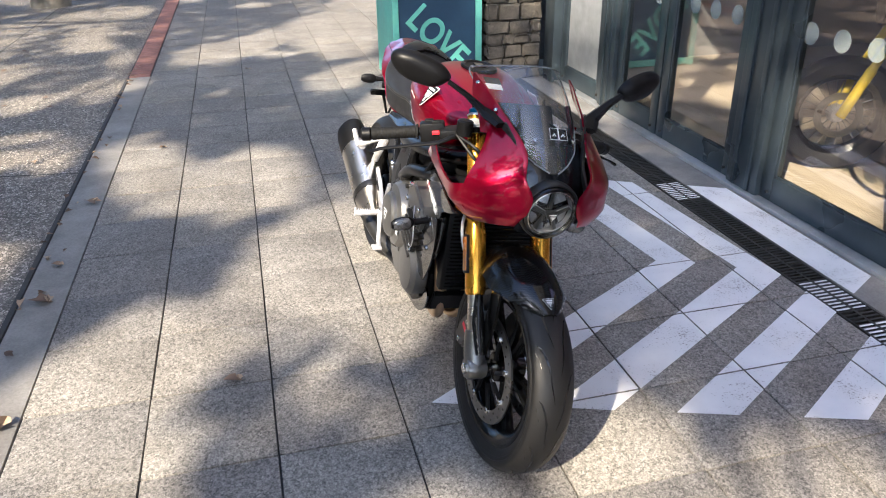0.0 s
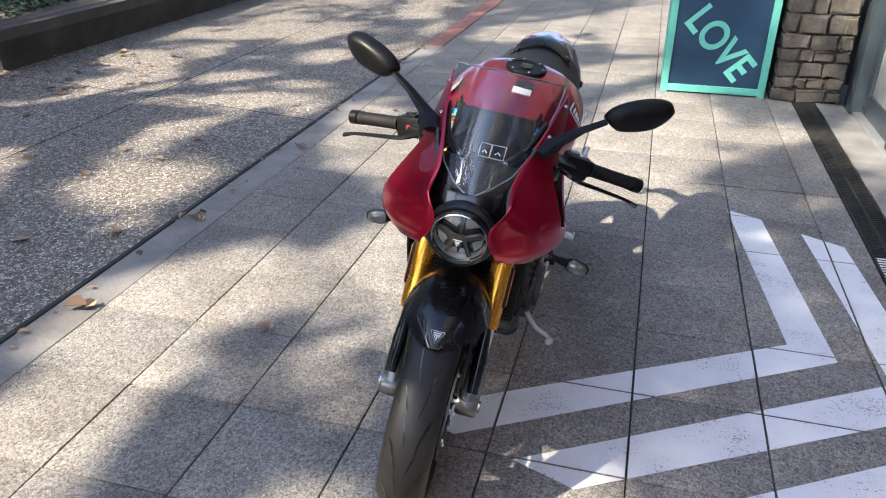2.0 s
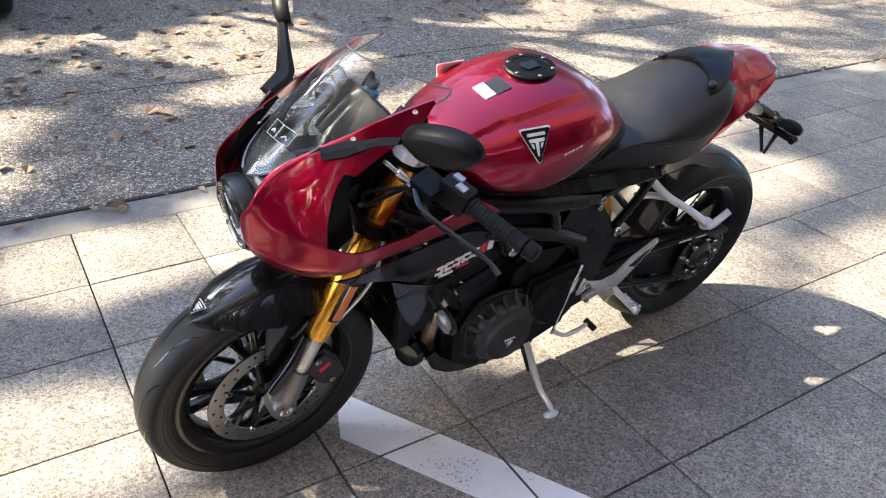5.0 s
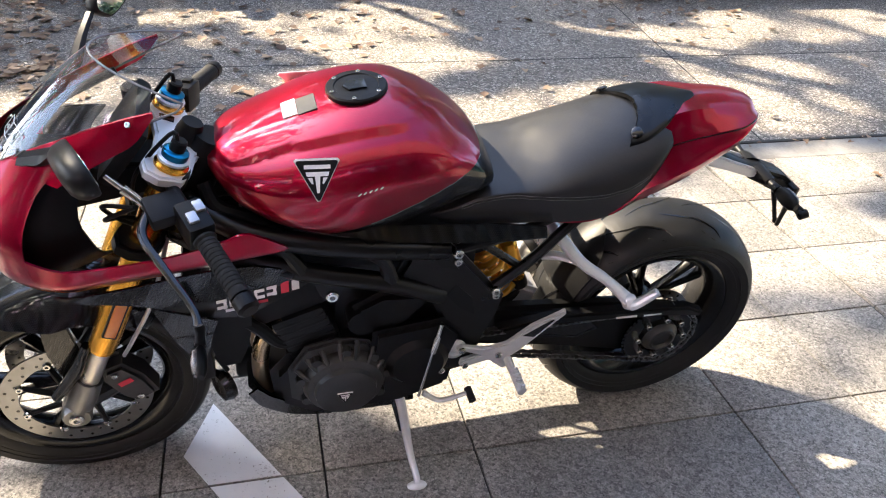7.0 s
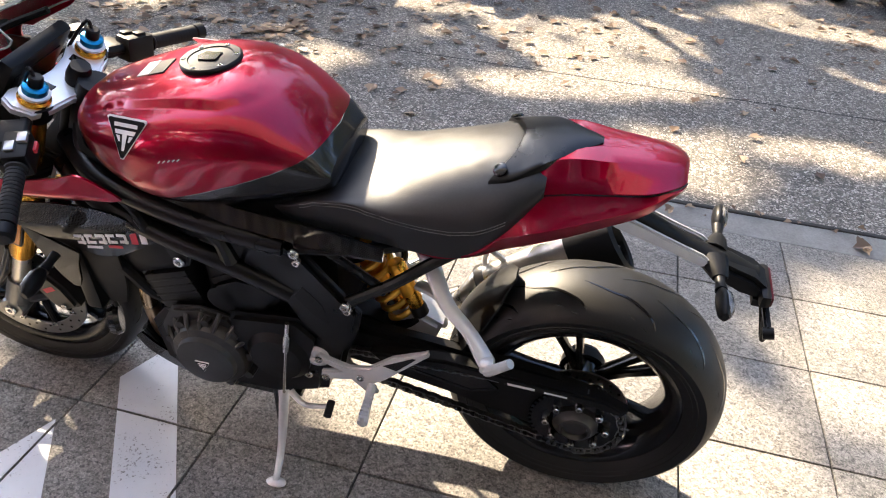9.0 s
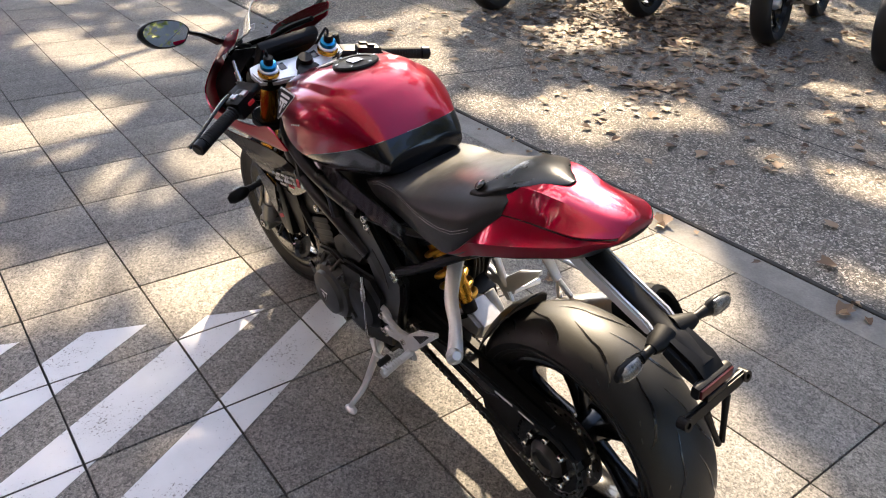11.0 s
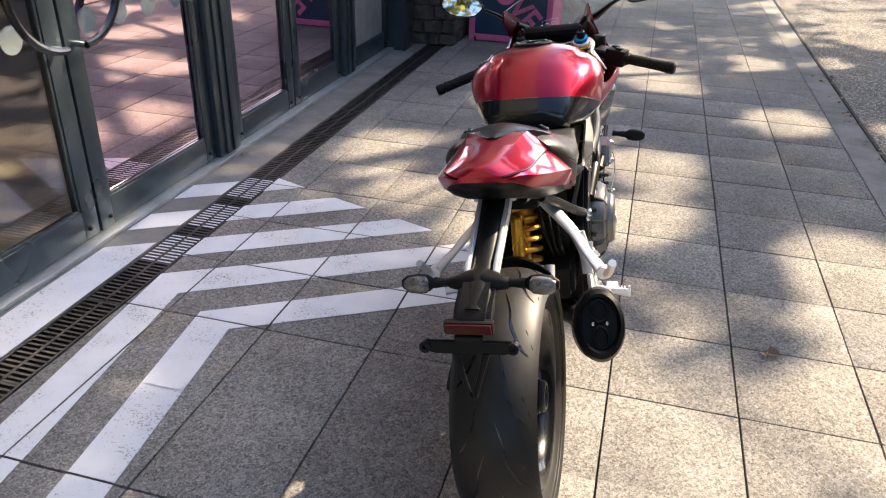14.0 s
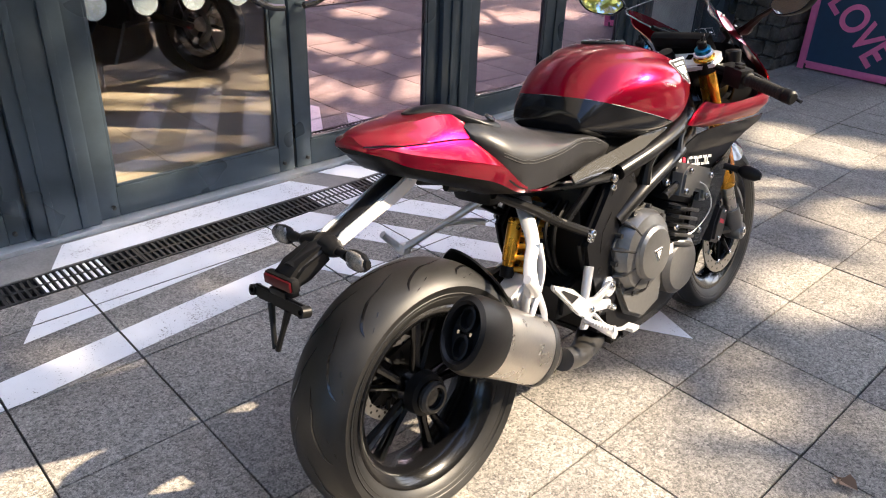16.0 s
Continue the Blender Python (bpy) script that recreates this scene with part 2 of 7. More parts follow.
def curve(points, n):
    """n + 1 places along a smooth curve through the points."""
    p = np.array(points, float)
    k = len(p) - 1
    ext = np.vstack([2 * p[0] - p[1], p, 2 * p[-1] - p[-2]])
    out = []
    for s in np.linspace(0, k, n + 1):
        i = min(int(s), k - 1)
        t = s - i
        a, b, c, d = ext[i], ext[i + 1], ext[i + 2], ext[i + 3]
        out.append(0.5 * (2 * b + (c - a) * t + (2 * a - 5 * b + 4 * c - d) * t * t + (3 * b - a - 3 * c + d) * t ** 3))
    return np.array(out)


def tube(bm, points, radius, sides=10, smooth=0, flat=1.0):
    """A round bar along the points; radius: one number or one for each end point; flat squashes it."""
    pts = curve(points, smooth) if smooth else np.array(points, float)
    rs = np.interp(np.linspace(0, 1, len(pts)), np.linspace(0, 1, len(radius)), radius) if hasattr(radius, "__len__") else [radius] * len(pts)
    rings, up = [], None
    for i, p in enumerate(pts):
        d = Vector(pts[min(i + 1, len(pts) - 1)] - pts[max(i - 1, 0)]).normalized()
        if up is None:
            up = Vector((0, 0, 1)) if abs(d.z) < 0.9 else Vector((1, 0, 0))
        side = d.cross(up).normalized()
        up = side.cross(d).normalized()
        rings.append([bm.verts.new(Vector(p) + side * float(rs[i] * math.cos(a)) + up * float(rs[i] * flat * math.sin(a))) for a in np.arange(sides) * 2 * math.pi / sides])
    for a, b in zip(rings, rings[1:]):
        for j in range(sides):
            bm.faces.new((a[j], a[(j + 1) % sides], b[(j + 1) % sides], b[j]))
    bm.faces.new(rings[0][::-1])
    bm.faces.new(rings[-1])
    return bm


def new_tube(points, radius, sides=10, smooth=0, flat=1.0):
    return tube(bmesh.new(), points, radius, sides, smooth, flat)


def lathe(bm, profile, sides=48, m=None, closed=False):
    """Turns (radius, along) pairs round the local y axis."""
    rings = []
    for r, y in profile:
        rings.append([bm.verts.new((r * math.cos(a), y, r * math.sin(a))) for a in np.arange(sides) * 2 * math.pi / sides])
    pairs = list(zip(rings, rings[1:] + ([rings[0]] if closed else [])))
    if not closed:
        pairs = list(zip(rings, rings[1:]))
    for a, b in pairs:
        for j in range(sides):
            bm.faces.new((a[j], a[(j + 1) % sides], b[(j + 1) % sides], b[j]))
    if not closed:
        bm.faces.new(rings[0])
        bm.faces.new(rings[-1][::-1])
    if m is not None:
        bmesh.ops.transform(bm, matrix=m, verts=[v for r in rings for v in r])
    return bm


def new_lathe(profile, sides=48, m=None, closed=False):
    return lathe(bmesh.new(), profile, sides, m, closed)


def prism(bm, outline, a0, a1, axis=1, bevel=0.0, m=None):
    """A plate: the outline of (first, second) pairs, thick from a0 to a1 along the axis (0 x, 1 y, 2 z)."""
    def at(p, a):
        return {0: (a, p[0], p[1]), 1: (p[0], a, p[1]), 2: (p[0], p[1], a)}[axis]
    lo = [bm.verts.new(at(p, a0)) for p in outline]
    hi = [bm.verts.new(at(p, a1)) for p in outline]
    n = len(outline)
    fs = [bm.faces.new(lo), bm.faces.new(hi[::-1])]
    for i in range(n):
        fs.append(bm.faces.new((lo[i], lo[(i + 1) % n], hi[(i + 1) % n], hi[i])))
    vs = lo + hi
    if bevel:
        bmesh.ops.recalc_face_normals(bm, faces=fs)
        es = list(set(fs[0].edges) | set(fs[1].edges))
        r = bmesh.ops.bevel(bm, geom=es, offset=bevel, segments=2, affect="EDGES")
        vs = list({v for f in r["faces"] for v in f.verts} | {v for v in vs if v.is_valid})
    if m is not None:
        bmesh.ops.transform(bm, matrix=m, verts=vs)
    return bm


def new_prism(outline, a0, a1, axis=1, bevel=0.0, m=None):
    return prism(bmesh.new(), outline, a0, a1, axis, bevel, m)


def loft(bm, rings, caps=True):
    made = [[bm.verts.new(p) for p in r] for r in rings]
    n = len(made[0])
    for a, b in zip(made, made[1:]):
        for j in range(n):
            bm.faces.new((a[j], a[(j + 1) % n], b[(j + 1) % n], b[j]))
    if caps:
        bm.faces.new(made[0][::-1])
        bm.faces.new(made[-1])
    return bm


# ---------------------------------------------------------------- ground
bm = bmesh.new()
_edge = [(-300, -300), (-1.01, -300), (-1.01, 300), (-300, 300)]
prism(bm, _edge, -0.4, -0.012, 2)
ground = thing("ground", bm, M["gravel"], "grey exposed-aggregate ground with pebbles and fallen leaves", "ground", "structure")
bm = bmesh.new()
for x0, x1, y0, y1 in ((-2.455, -2.445, -9, 12), (-6.0, -5.99, -9, 3)):
    box(bm, x0, x1, y0, y1, -0.02, -0.0105)
for y, slant in ((3.02, -0.14), (-1.9, -0.1), (8.1, -0.1)):
    prism(bm, [(-1.02, y + slant), (-1.02, y + slant + 0.01), (-4.0, y + 0.31), (-4.0, y + 0.3)], -0.02, -0.0105, 2)
part("control_joint", bm, M["joint"], ground, "dark joint lines between the aggregate slabs")
thing("pavement_bed", new_box(-1.01, 2.19, -60, 60, -0.4, -0.012), M["joint"], "dark mortar bed under the paving", "pavement", "structure")

pavement = thing("pavement", new_box(-1.0, 2.18, -60, 60, -0.3, -0.02), M["joint"], "granite-grey square paving tiles with dark joints", "pavement", "structure")


def tile_mesh(name, w, d):
    bm = new_box(0, w, 0, d, -0.028, 0, 0.003)
    return finish(name, bm, M["tile"])


TILE = tile_mesh("tile", 0.3945, 0.3945)
TILE_SLIM = tile_mesh("slim_tile", 0.173, 0.3945)
rnd = random.Random(5)
far = bmesh.new()
for j in range(-40, 60):
    for i in range(-2, 6):
        near = -7 <= j <= 16
        slim = i == 5
        x, y = i * 0.4 + 0.0028, j * 0.4 + 0.0028 - 0.012 * (1.2 <= j * 0.4 <= 2.4)
        if near:
            ob = new("tile", TILE_SLIM if slim else TILE)
            ob.parent = pavement
            ob.location = (x, y, rnd.uniform(-0.0012, 0.0008))
            ob.rotation_euler = (rnd.uniform(-0.0015, 0.0015), rnd.uniform(-0.0015, 0.0015), rnd.uniform(-0.003, 0.003))
        else:
            box(far, x, x + (0.173 if slim else 0.3945), y, y + 0.3945, -0.028, 0)
rest = part("tile_field", far, M["tile"], pavement, "square paving tiles farther along the walk")
tagged(rest, kind="stuff")

# edging along the aggregate
edging = thing("edging", new_box(-0.985, -0.805, -60, 5.4, -0.3, -0.003, 0.004), M["kerb"], "worn concrete edging strip beside the gravel", "edging", "structure")
bm = bmesh.new()
box(bm, -1.012, -0.988, -60, 5.4, -0.3, 0.002, 0.004)
part("edge_strip", bm, M["joint"], edging, "dark raised lip along the gravel")
brick_edge = thing("brick_edging", new_box(-1.0, -0.81, 5.4, 40, -0.3, -0.014), M["joint"], "red-brown brick edging strip along the walk", "edging", "structure")
_bm = new_box(0, 0.178, 0, 0.094, -0.03, -0.002, 0.003)
BRICK = finish("brick", _bm, M["brick"])
for j in range(60):
    ob = new("brick", BRICK)
    ob.parent = brick_edge
    ob.location = (-0.994, 5.404 + j * 0.102, rnd.uniform(-0.001, 0.001))

# slot drain and threshold
drain = thing("drain", new_box(2.182, 2.345, -3.7, 4.3, -0.3, -0.03), M["joint"], "narrow black cast-iron slot drain in the paving", "drain", "structure")
bm = bmesh.new()
box(bm, 2.184, 2.193, -3.7, 4.3, -0.1, 0.0, 0.002)
box(bm, 2.333, 2.342, -3.7, 4.3, -0.1, 0.0, 0.002)
part("drain_frame", bm, M["iron"], drain)
for j in range(16):
    bm = bmesh.new()
    y0 = -3.7 + j * 0.5
    box(bm, 2.195, 2.331, y0 + 0.002, y0 + 0.012, -0.03, -0.002)
    box(bm, 2.257, 2.269, y0, y0 + 0.498, -0.03, -0.002)
    for k in range(20):
        yy = y0 + 0.006 + k * 0.0246
        for a, b in ((2.195, 2.256), (2.270, 2.331)):
            box(bm, a, b, yy + 0.008, yy + 0.0185, -0.022, -0.002)
    part("grating", bm, M["iron"], drain)
thing("threshold", new_box(2.347, 6.0, -3.75, 4.35, -0.4, 0.0, 0.003), M["slab"], "stained pale concrete threshold slab before the doors", "threshold", "structure")
thing("door_sill", new_box(2.545, 2.70, -3.6, 4.3, 0.0, 0.022, 0.004), M["panel"], "ribbed pale metal sill under the glass doors", "sill", "structure")

# painted chevrons: two legs each, ends cut on two slanting lines
def clipped(corners, x0, x1, y0, y1):
    """The part of a polygon that lies inside a rectangle."""
    for axis, limit, sign in ((0, x0, 1), (0, x1, -1), (1, y0, 1), (1, y1, -1)):
        kept = []
        for p, q in zip(corners, corners[1:] + corners[:1]):
            a, c = sign * (p[axis] - limit), sign * (q[axis] - limit)
            if a >= 0:
                kept.append(p)
            if (a > 0 > c) or (a < 0 < c):
                k = a / (a - c)
                kept.append((p[0] + (q[0] - p[0]) * k, p[1] + (q[1] - p[1]) * k))
        corners = kept
        if len(corners) < 3:
            return []
    return corners


def stripe(name, corners, z=0.0015):
    bm = bmesh.new()
    if corners[0][0] < 2.2:
        for i in range(-1, 6):
            for j in range(-2, 7):
                y = j * 0.4 - 0.012 * (1.2 <= j * 0.4 <= 2.4)
                cell = clipped(corners, i * 0.4 + 0.004, i * 0.4 + (0.396 if i < 5 else 0.19), y + 0.004, y + 0.396)
                if len(cell) > 2:
                    prism(bm, cell, z - 0.0005, z + 0.0006, 2)
    else:
        prism(bm, corners, z - 0.0005, z + 0.0006, 2)
    return thing(name, bm, M["paint"], "white painted chevron stripe, speckled and worn, on the paving", "road marking", "structure")


stripe("chevron_marking", [(0.505, 0.12), (0.69, 0.05), (1.88, 0.77), (1.745, 1.97), (1.59, 2.05), (1.725, 0.84)])
stripe("chevron_marking", [(0.88, -0.01), (1.065, -0.08), (2.175, 0.57), (2.08, 1.75), (1.91, 1.85), (2.03, 0.68)])
stripe("chevron_marking", [(1.255, -0.145), (1.44, -0.21), (2.18, 0.24), (2.18, 0.415)])
stripe("chevron_marking", [(1.63, -0.275), (1.815, -0.34), (2.18, -0.115), (2.18, 0.06)])
stripe("chevron_marking", [(2.005, -0.41), (2.178, -0.475), (2.18, -0.474), (2.18, -0.30)])
stripe("chevron_marking", [(2.35, 0.52), (2.352, 0.345), (2.53, 0.45), (2.53, 1.52), (2.35, 1.62)])
stripe("chevron_marking", [(2.35, 0.165), (2.35, -0.012), (2.54, 0.105), (2.54, 0.28)])
stripe("chevron_marking", [(2.35, -0.195), (2.35, -0.372), (2.54, -0.257), (2.54, -0.08)])
for y0, y1 in ((0.26, 0.52), (-0.09, 0.17), (-0.45, -0.19), (1.45, 1.72)):
    bm = bmesh.new()
    for k in range(int((y1 - y0) / 0.0246)):
        yy = -3.7 + 0.006 + (int((y0 + 3.7) / 0.0246) + k) * 0.0246
        for a, b in ((2.1955, 2.2555), (2.2705, 2.3305)):
            box(bm, a, b, yy + 0.0085, yy + 0.018, -0.0024, -0.0012)
    thing("chevron_marking", bm, M["paint"], "white paint left on the drain grating bars", "road marking", "structure")


# ---------------------------------------------------------------- shop front
FX = 2.60          # face of the frames
def window_unit(y0, y1, dots=(), solid=False, handle=0, film=False, name="door"):
    """One leaf: stiles, rails, glass, dots; handle: which side a ring pull sits (-1, 1 or 0)."""
    bm = bmesh.new()
    s = 0.085
    box(bm, FX, FX + 0.05, y0, y0 + s, 0.024, 2.30, 0.006)
    box(bm, FX, FX + 0.05, y1 - s, y1, 0.024, 2.30, 0.006)
    box(bm, FX + 0.001, FX + 0.049, y0 + s, y1 - s, 0.024, 0.155, 0.004)
    box(bm, FX + 0.001, FX + 0.049, y0 + s, y1 - s, 2.20, 2.30, 0.004)
    leaf = thing(name, bm, M["frame"], "closed glass door leaf in a dark blue-grey metal frame", "door", "structure")
    bm = bmesh.new()
    for a, b, c, d in ((y0 + s, y0 + s + 0.012, 0.155, 2.2), (y1 - s - 0.012, y1 - s, 0.155, 2.2), (y0 + s, y1 - s, 0.155, 0.167)):
        box(bm, FX + 0.006, FX + 0.018, a, b, c, d, 0.002)
    part("glazing_bead", bm, M["frame"], leaf)
    if solid:
        part("infill_panel", new_box(FX + 0.018, FX + 0.032, y0 + s, y1 - s, 0.155, 2.2), M["panel"], leaf, "smeared brushed steel infill panel")
    else:
        pane = part("pane", new_box(FX + 0.022, FX + 0.028, y0 + s, y1 - s, 0.155, 2.2), M["pane_film" if film else "pane"], leaf, "rosy reflective filmed glass pane" if film else "clear reflecting glass pane")
        pane.visible_shadow = False
    for y in dots:
        part("dot", new_lathe([(0.0, 0), (0.051, 0), (0.051, 0.002), (0.0, 0.002)][1:3], 24, Matrix.Translation((FX + 0.0205, y, 0.885)) @ pose(0, 0, 0, 0, 0, 90)), M["dot"], leaf, "frosted round sticker")
    for yy in (y0 + 0.06, y1 - 0.06):
        part("bolt", new_lathe([(0.009, 0), (0.009, 0.012), (0.005, 0.014)], 10, Matrix.Translation((FX, yy, 0.07)) @ pose(0, 0, 0, 0, 0, 90)), M["iron"], leaf)
    if handle:
        yc = y1 - 0.045 if handle > 0 else y0 + 0.045
        arc = [(FX - 0.06, yc - handle * 0.24 * math.sin(a), 1.06 + 0.24 * math.cos(a)) for a in np.linspace(0, math.pi, 15)]
        part("pull_handle", new_tube(arc, 0.016, 10), M["handle"], leaf, "black half-ring pull handle")
        bm = bmesh.new()
        for z in (0.82, 1.30):
            tube(bm, [(FX - 0.06, yc, z), (FX, yc, z)], 0.012, 8)
        part("handle_mount", bm, M["steel"], leaf)
    return leaf


def post(y0, y1, proud=0.03):
    bm = bmesh.new()
    box(bm, FX - proud, FX + 0.08, y0, y1, 0.022, 2.40, 0.012)
    ob = thing("door_post", bm, M["frame"], "dark blue-grey metal post between the shop doors", "post", "structure")
    for ya in (y0 + 0.055, y1 - 0.085):
        part("cover_strip", new_box(FX - proud - 0.012, FX - proud + 0.004, ya, ya + 0.03, 0.03, 2.38, 0.003), M["frame"], ob)
    return ob


for y0, y1 in ((-2.58, -2.36), (-0.80, -0.585), (1.335, 1.60), (3.06, 3.28)):
    post(y0, y1)
window_unit(0.372, 1.333, [1.205 - 0.205 * k for k in range(4)], handle=-1)
window_unit(-0.583, 0.358, [0.19 - 0.205 * k for k in range(4)], handle=1, film=True)
window_unit(-1.563, -0.802, [-1.0 - 0.205 * k for k in range(3)], film=True)
window_unit(-2.358, -1.577, [-1.75 - 0.205 * k for k in range(3)], film=True)
window_unit(1.602, 2.438, [1.78 + 0.205 * k for k in range(3)])
window_unit(2.452, 3.058, [2.6 + 0.205 * k for k in range(2)])
window_unit(3.282, 4.05, solid=True, name="side_panel")
window_unit(-3.40, -2.582, solid=True, name="side_panel")
thing("corner_post", new_box(FX - 0.16, FX + 0.1, -3.62, -3.402, 0.0, 2.4, 0.012), M["frame"], "dark metal corner post at the end of the shop front", "post", "structure")
thing("corner_post", new_box(FX - 0.08, FX + 0.1, 4.052, 4.25, 0.0, 2.4, 0.012), M["frame"], "dark metal corner post beside the stone pier", "post", "structure")
thing("lintel", new_box(FX - 0.03, FX + 0.3, -3.62, 4.25, 2.402, 3.0, 0.01), M["frame"], "dark metal lintel over the doors", "lintel", "structure")
thing("wall_upper", new_box(2.45, 2.95, -14, 16, 3.0, 9.0), M["plaster"], "pale rendered wall above the shop front", "wall", "structure")
thing("wall_north", new_box(2.62, 3.0, 4.95, 16, 0, 3.0), M["plaster"], "pale rendered wall beyond the pier", "wall", "structure")
thing("wall_south", new_box(2.62, 3.0, -14, -4.45, 0, 3.0), M["plaster"], "pale rendered wall beyond the pier", "wall", "structure")

# shop room behind the glass
thing("shop_floor", new_box(2.72, 9.0, -4.0, 4.6, 0.001, 0.006), M["floor_in"], "pale worn wooden shop floor", "floor", "structure")
thing("shop_back_wall", new_box(9.0, 9.2, -4.2, 4.8, 0, 3.0), M["wall_in"], "dark wall at the back of the shop", "wall", "structure")
thing("shop_side_wall", new_box(2.75, 9.0, 4.6, 4.8, 0, 3.0), M["wall_in"], "dark side wall of the shop", "wall", "structure")
thing("shop_side_wall", new_box(2.75, 9.0, -4.2, -4.0, 0, 3.0), M["wall_in"], "dark side wall of the shop", "wall", "structure")
thing("shop_ceiling", new_box(2.7, 9.2, -4.2, 4.8, 3.0, 3.2), M["wall_in"], "dark shop ceiling", "ceiling", "structure")
bm = new_box(4.3, 4.36, 0.75, 1.75, 0.006, 2.1, 0.004)
box(bm, 4.36, 4.7, 0.8, 0.84, 0.006, 1.9)
thing("display_board", bm, M["ply"], "tall plywood display board inside the shop", "display board")

# stone piers of separate stones
def pier(x0, x1, y0, y1, height, seed):
    core = thing("stone_pier", new_box(x0 + 0.03, x1 - 0.03, y0 + 0.03, y1 - 0.03, -0.1, height), M["joint"], "rough rubble-stone pier at the end of the shop front", "pier", "structure")
    r = random.Random(seed)
    z = 0.0
    while z < height:
        h = r.uniform(0.07, 0.14)
        for face in range(3):
            length = (x1 - x0) if face == 0 else (y1 - y0)
            a = 0.0
            while a < length - 0.02:
                w = min(r.uniform(0.08, 0.22), length - a)
                if length - a - w < 0.06:
                    w = length - a
                bm = bmesh.new()
                box(bm, 0.006, w - 0.006, 0, 0.06 + r.uniform(0, 0.03), 0.006, h - 0.006, 0.014)
                for v in bm.verts:
                    v.co += Vector((r.uniform(-1, 1), r.uniform(-1, 1), r.uniform(-1, 1))) * 0.011
                ya = y0 if seed % 2 else y1
                if face == 0:
                    m = Matrix.Translation((x0 + a, ya, z)) if seed % 2 else Matrix.Translation((x1 - a, ya, z)) @ pose(0, 0, 0, 0, 0, 180)
                elif face == 1:
                    m = Matrix.Translation((x0, y1 - a, z)) @ pose(0, 0, 0, 0, 0, -90)
                else:
                    m = Matrix.Translation((x1, y0 + a, z)) @ pose(0, 0, 0, 0, 0, 90)
                bmesh.ops.transform(bm, matrix=m, verts=bm.verts)
                part("stone", bm, M["stone"], core, angle=25)
                a += w
        z += h


pier(2.03, 2.50, 4.28, 4.9, 1.7, 11)
pier(2.10, 2.50, -4.4, -3.72, 1.7, 12)


# boxes with the word
def letters(text, size, depth, mat, m, parent):
    cu = bpy.data.curves.new("lettering", "FONT")
    cu.body, cu.size, cu.extrude, cu.align_x, cu.align_y = text, size, depth, "CENTER", "CENTER"
    cu.offset = 0.006
    ob = new("tmp", cu)
    dg = bpy.context.evaluated_depsgraph_get()
    me = bpy.data.meshes.new_from_object(ob.evaluated_get(dg))
    bpy.data.objects.remove(ob)
    me.transform(m)
    me.materials.clear()
    me.materials.append(mat)
    o = new("lettering", me)
    o.parent = parent
    o["label"] = "painted capitals reading LOVE set on a slant"
    return o


def word_box(x0, x1, ya, yb, height, border, colour_name, facing):
    box_ob = thing("word_box", new_box(x0 + 0.02, x1 - 0.02, min(ya, yb) + 0.02, max(ya, yb) - 0.02, 0.03, height - 0.01), M["navy"],
                   "upright navy wooden box with a %s border and slanting capitals" % colour_name, "sign box")
    y0, y1 = min(ya, yb), max(ya, yb)
    b = 0.052
    for u0, u1 in ((x0, x0 + b), (x1 - b, x1)):
        for v0, v1 in ((y0, y0 + b), (y1 - b, y1)):
            part("corner_board", new_box(u0, u1, v0, v1, 0.0, height, 0.004), border, box_ob)
    for v0, v1 in ((y0 + 0.002, y0 + 0.03), (y1 - 0.03, y1 - 0.002)):
        for z0, z1 in ((0.012, 0.012 + b), (height - b, height - 0.002)):
            part("rail", new_box(x0 + b, x1 - b, v0, v1, z0, z1, 0.003), border, box_ob)
    for v in (x0 + 0.002, x1 - 0.03):
        part("side_board", new_box(v, v + 0.028, y0 + b, y1 - b, 0.012, height - 0.004, 0.003), border, box_ob)
    face = y0 if facing < 0 else y1
    turn = Matrix.Translation(((x0 + x1) / 2, face + (0.018 if facing < 0 else -0.018), 0.375)) @ pose(0, 0, 0, 90, 0, 0 if facing < 0 else 180)
    letters("LOVE", 0.27, 0.002, border, turn @ pose(0, 0, 0, 0, 0, -46) @ Matrix.Diagonal((0.92, 1.12, 1, 1)), box_ob)
    return box_ob


word_box(1.23, 1.985, 4.31, 5.05, 1.25, M["mint"], "mint green", -1)
_wb = word_box(1.285, 2.035, -4.03, -4.75, 1.25, M["pink"], "pink", 1)
for x in (1.31, 1.96):
    part("foot", new_box(x, x + 0.05, -4.075, -4.031, 0.0, 0.05, 0.01), M["iron"], _wb, "small dark foot block")


# ---------------------------------------------------------------- planter beds
def planter(x0, x1, y0, y1, h=0.34):
    bm = bmesh.new()
    rings = [[(x0 + d, y0 + d, z), (x1 - d, y0 + d, z), (x1 - d, y1 - d, z), (x0 + d, y1 - d, z)] for d, z in ((0.10, -0.02), (0.08, 0.06), (0.01, h - 0.1), (0.0, h - 0.09), (0.0, h))]
    loft(bm, rings)
    ob = thing("planter", bm, M["planter"], "long low concrete planter with sloping sides and ivy", "planter")
    part("soil", new_box(x0 + 0.14, x1 - 0.14, y0 + 0.14, y1 - 0.14, h - 0.02, h + 0.006), M["soil"], ob)
    return ob


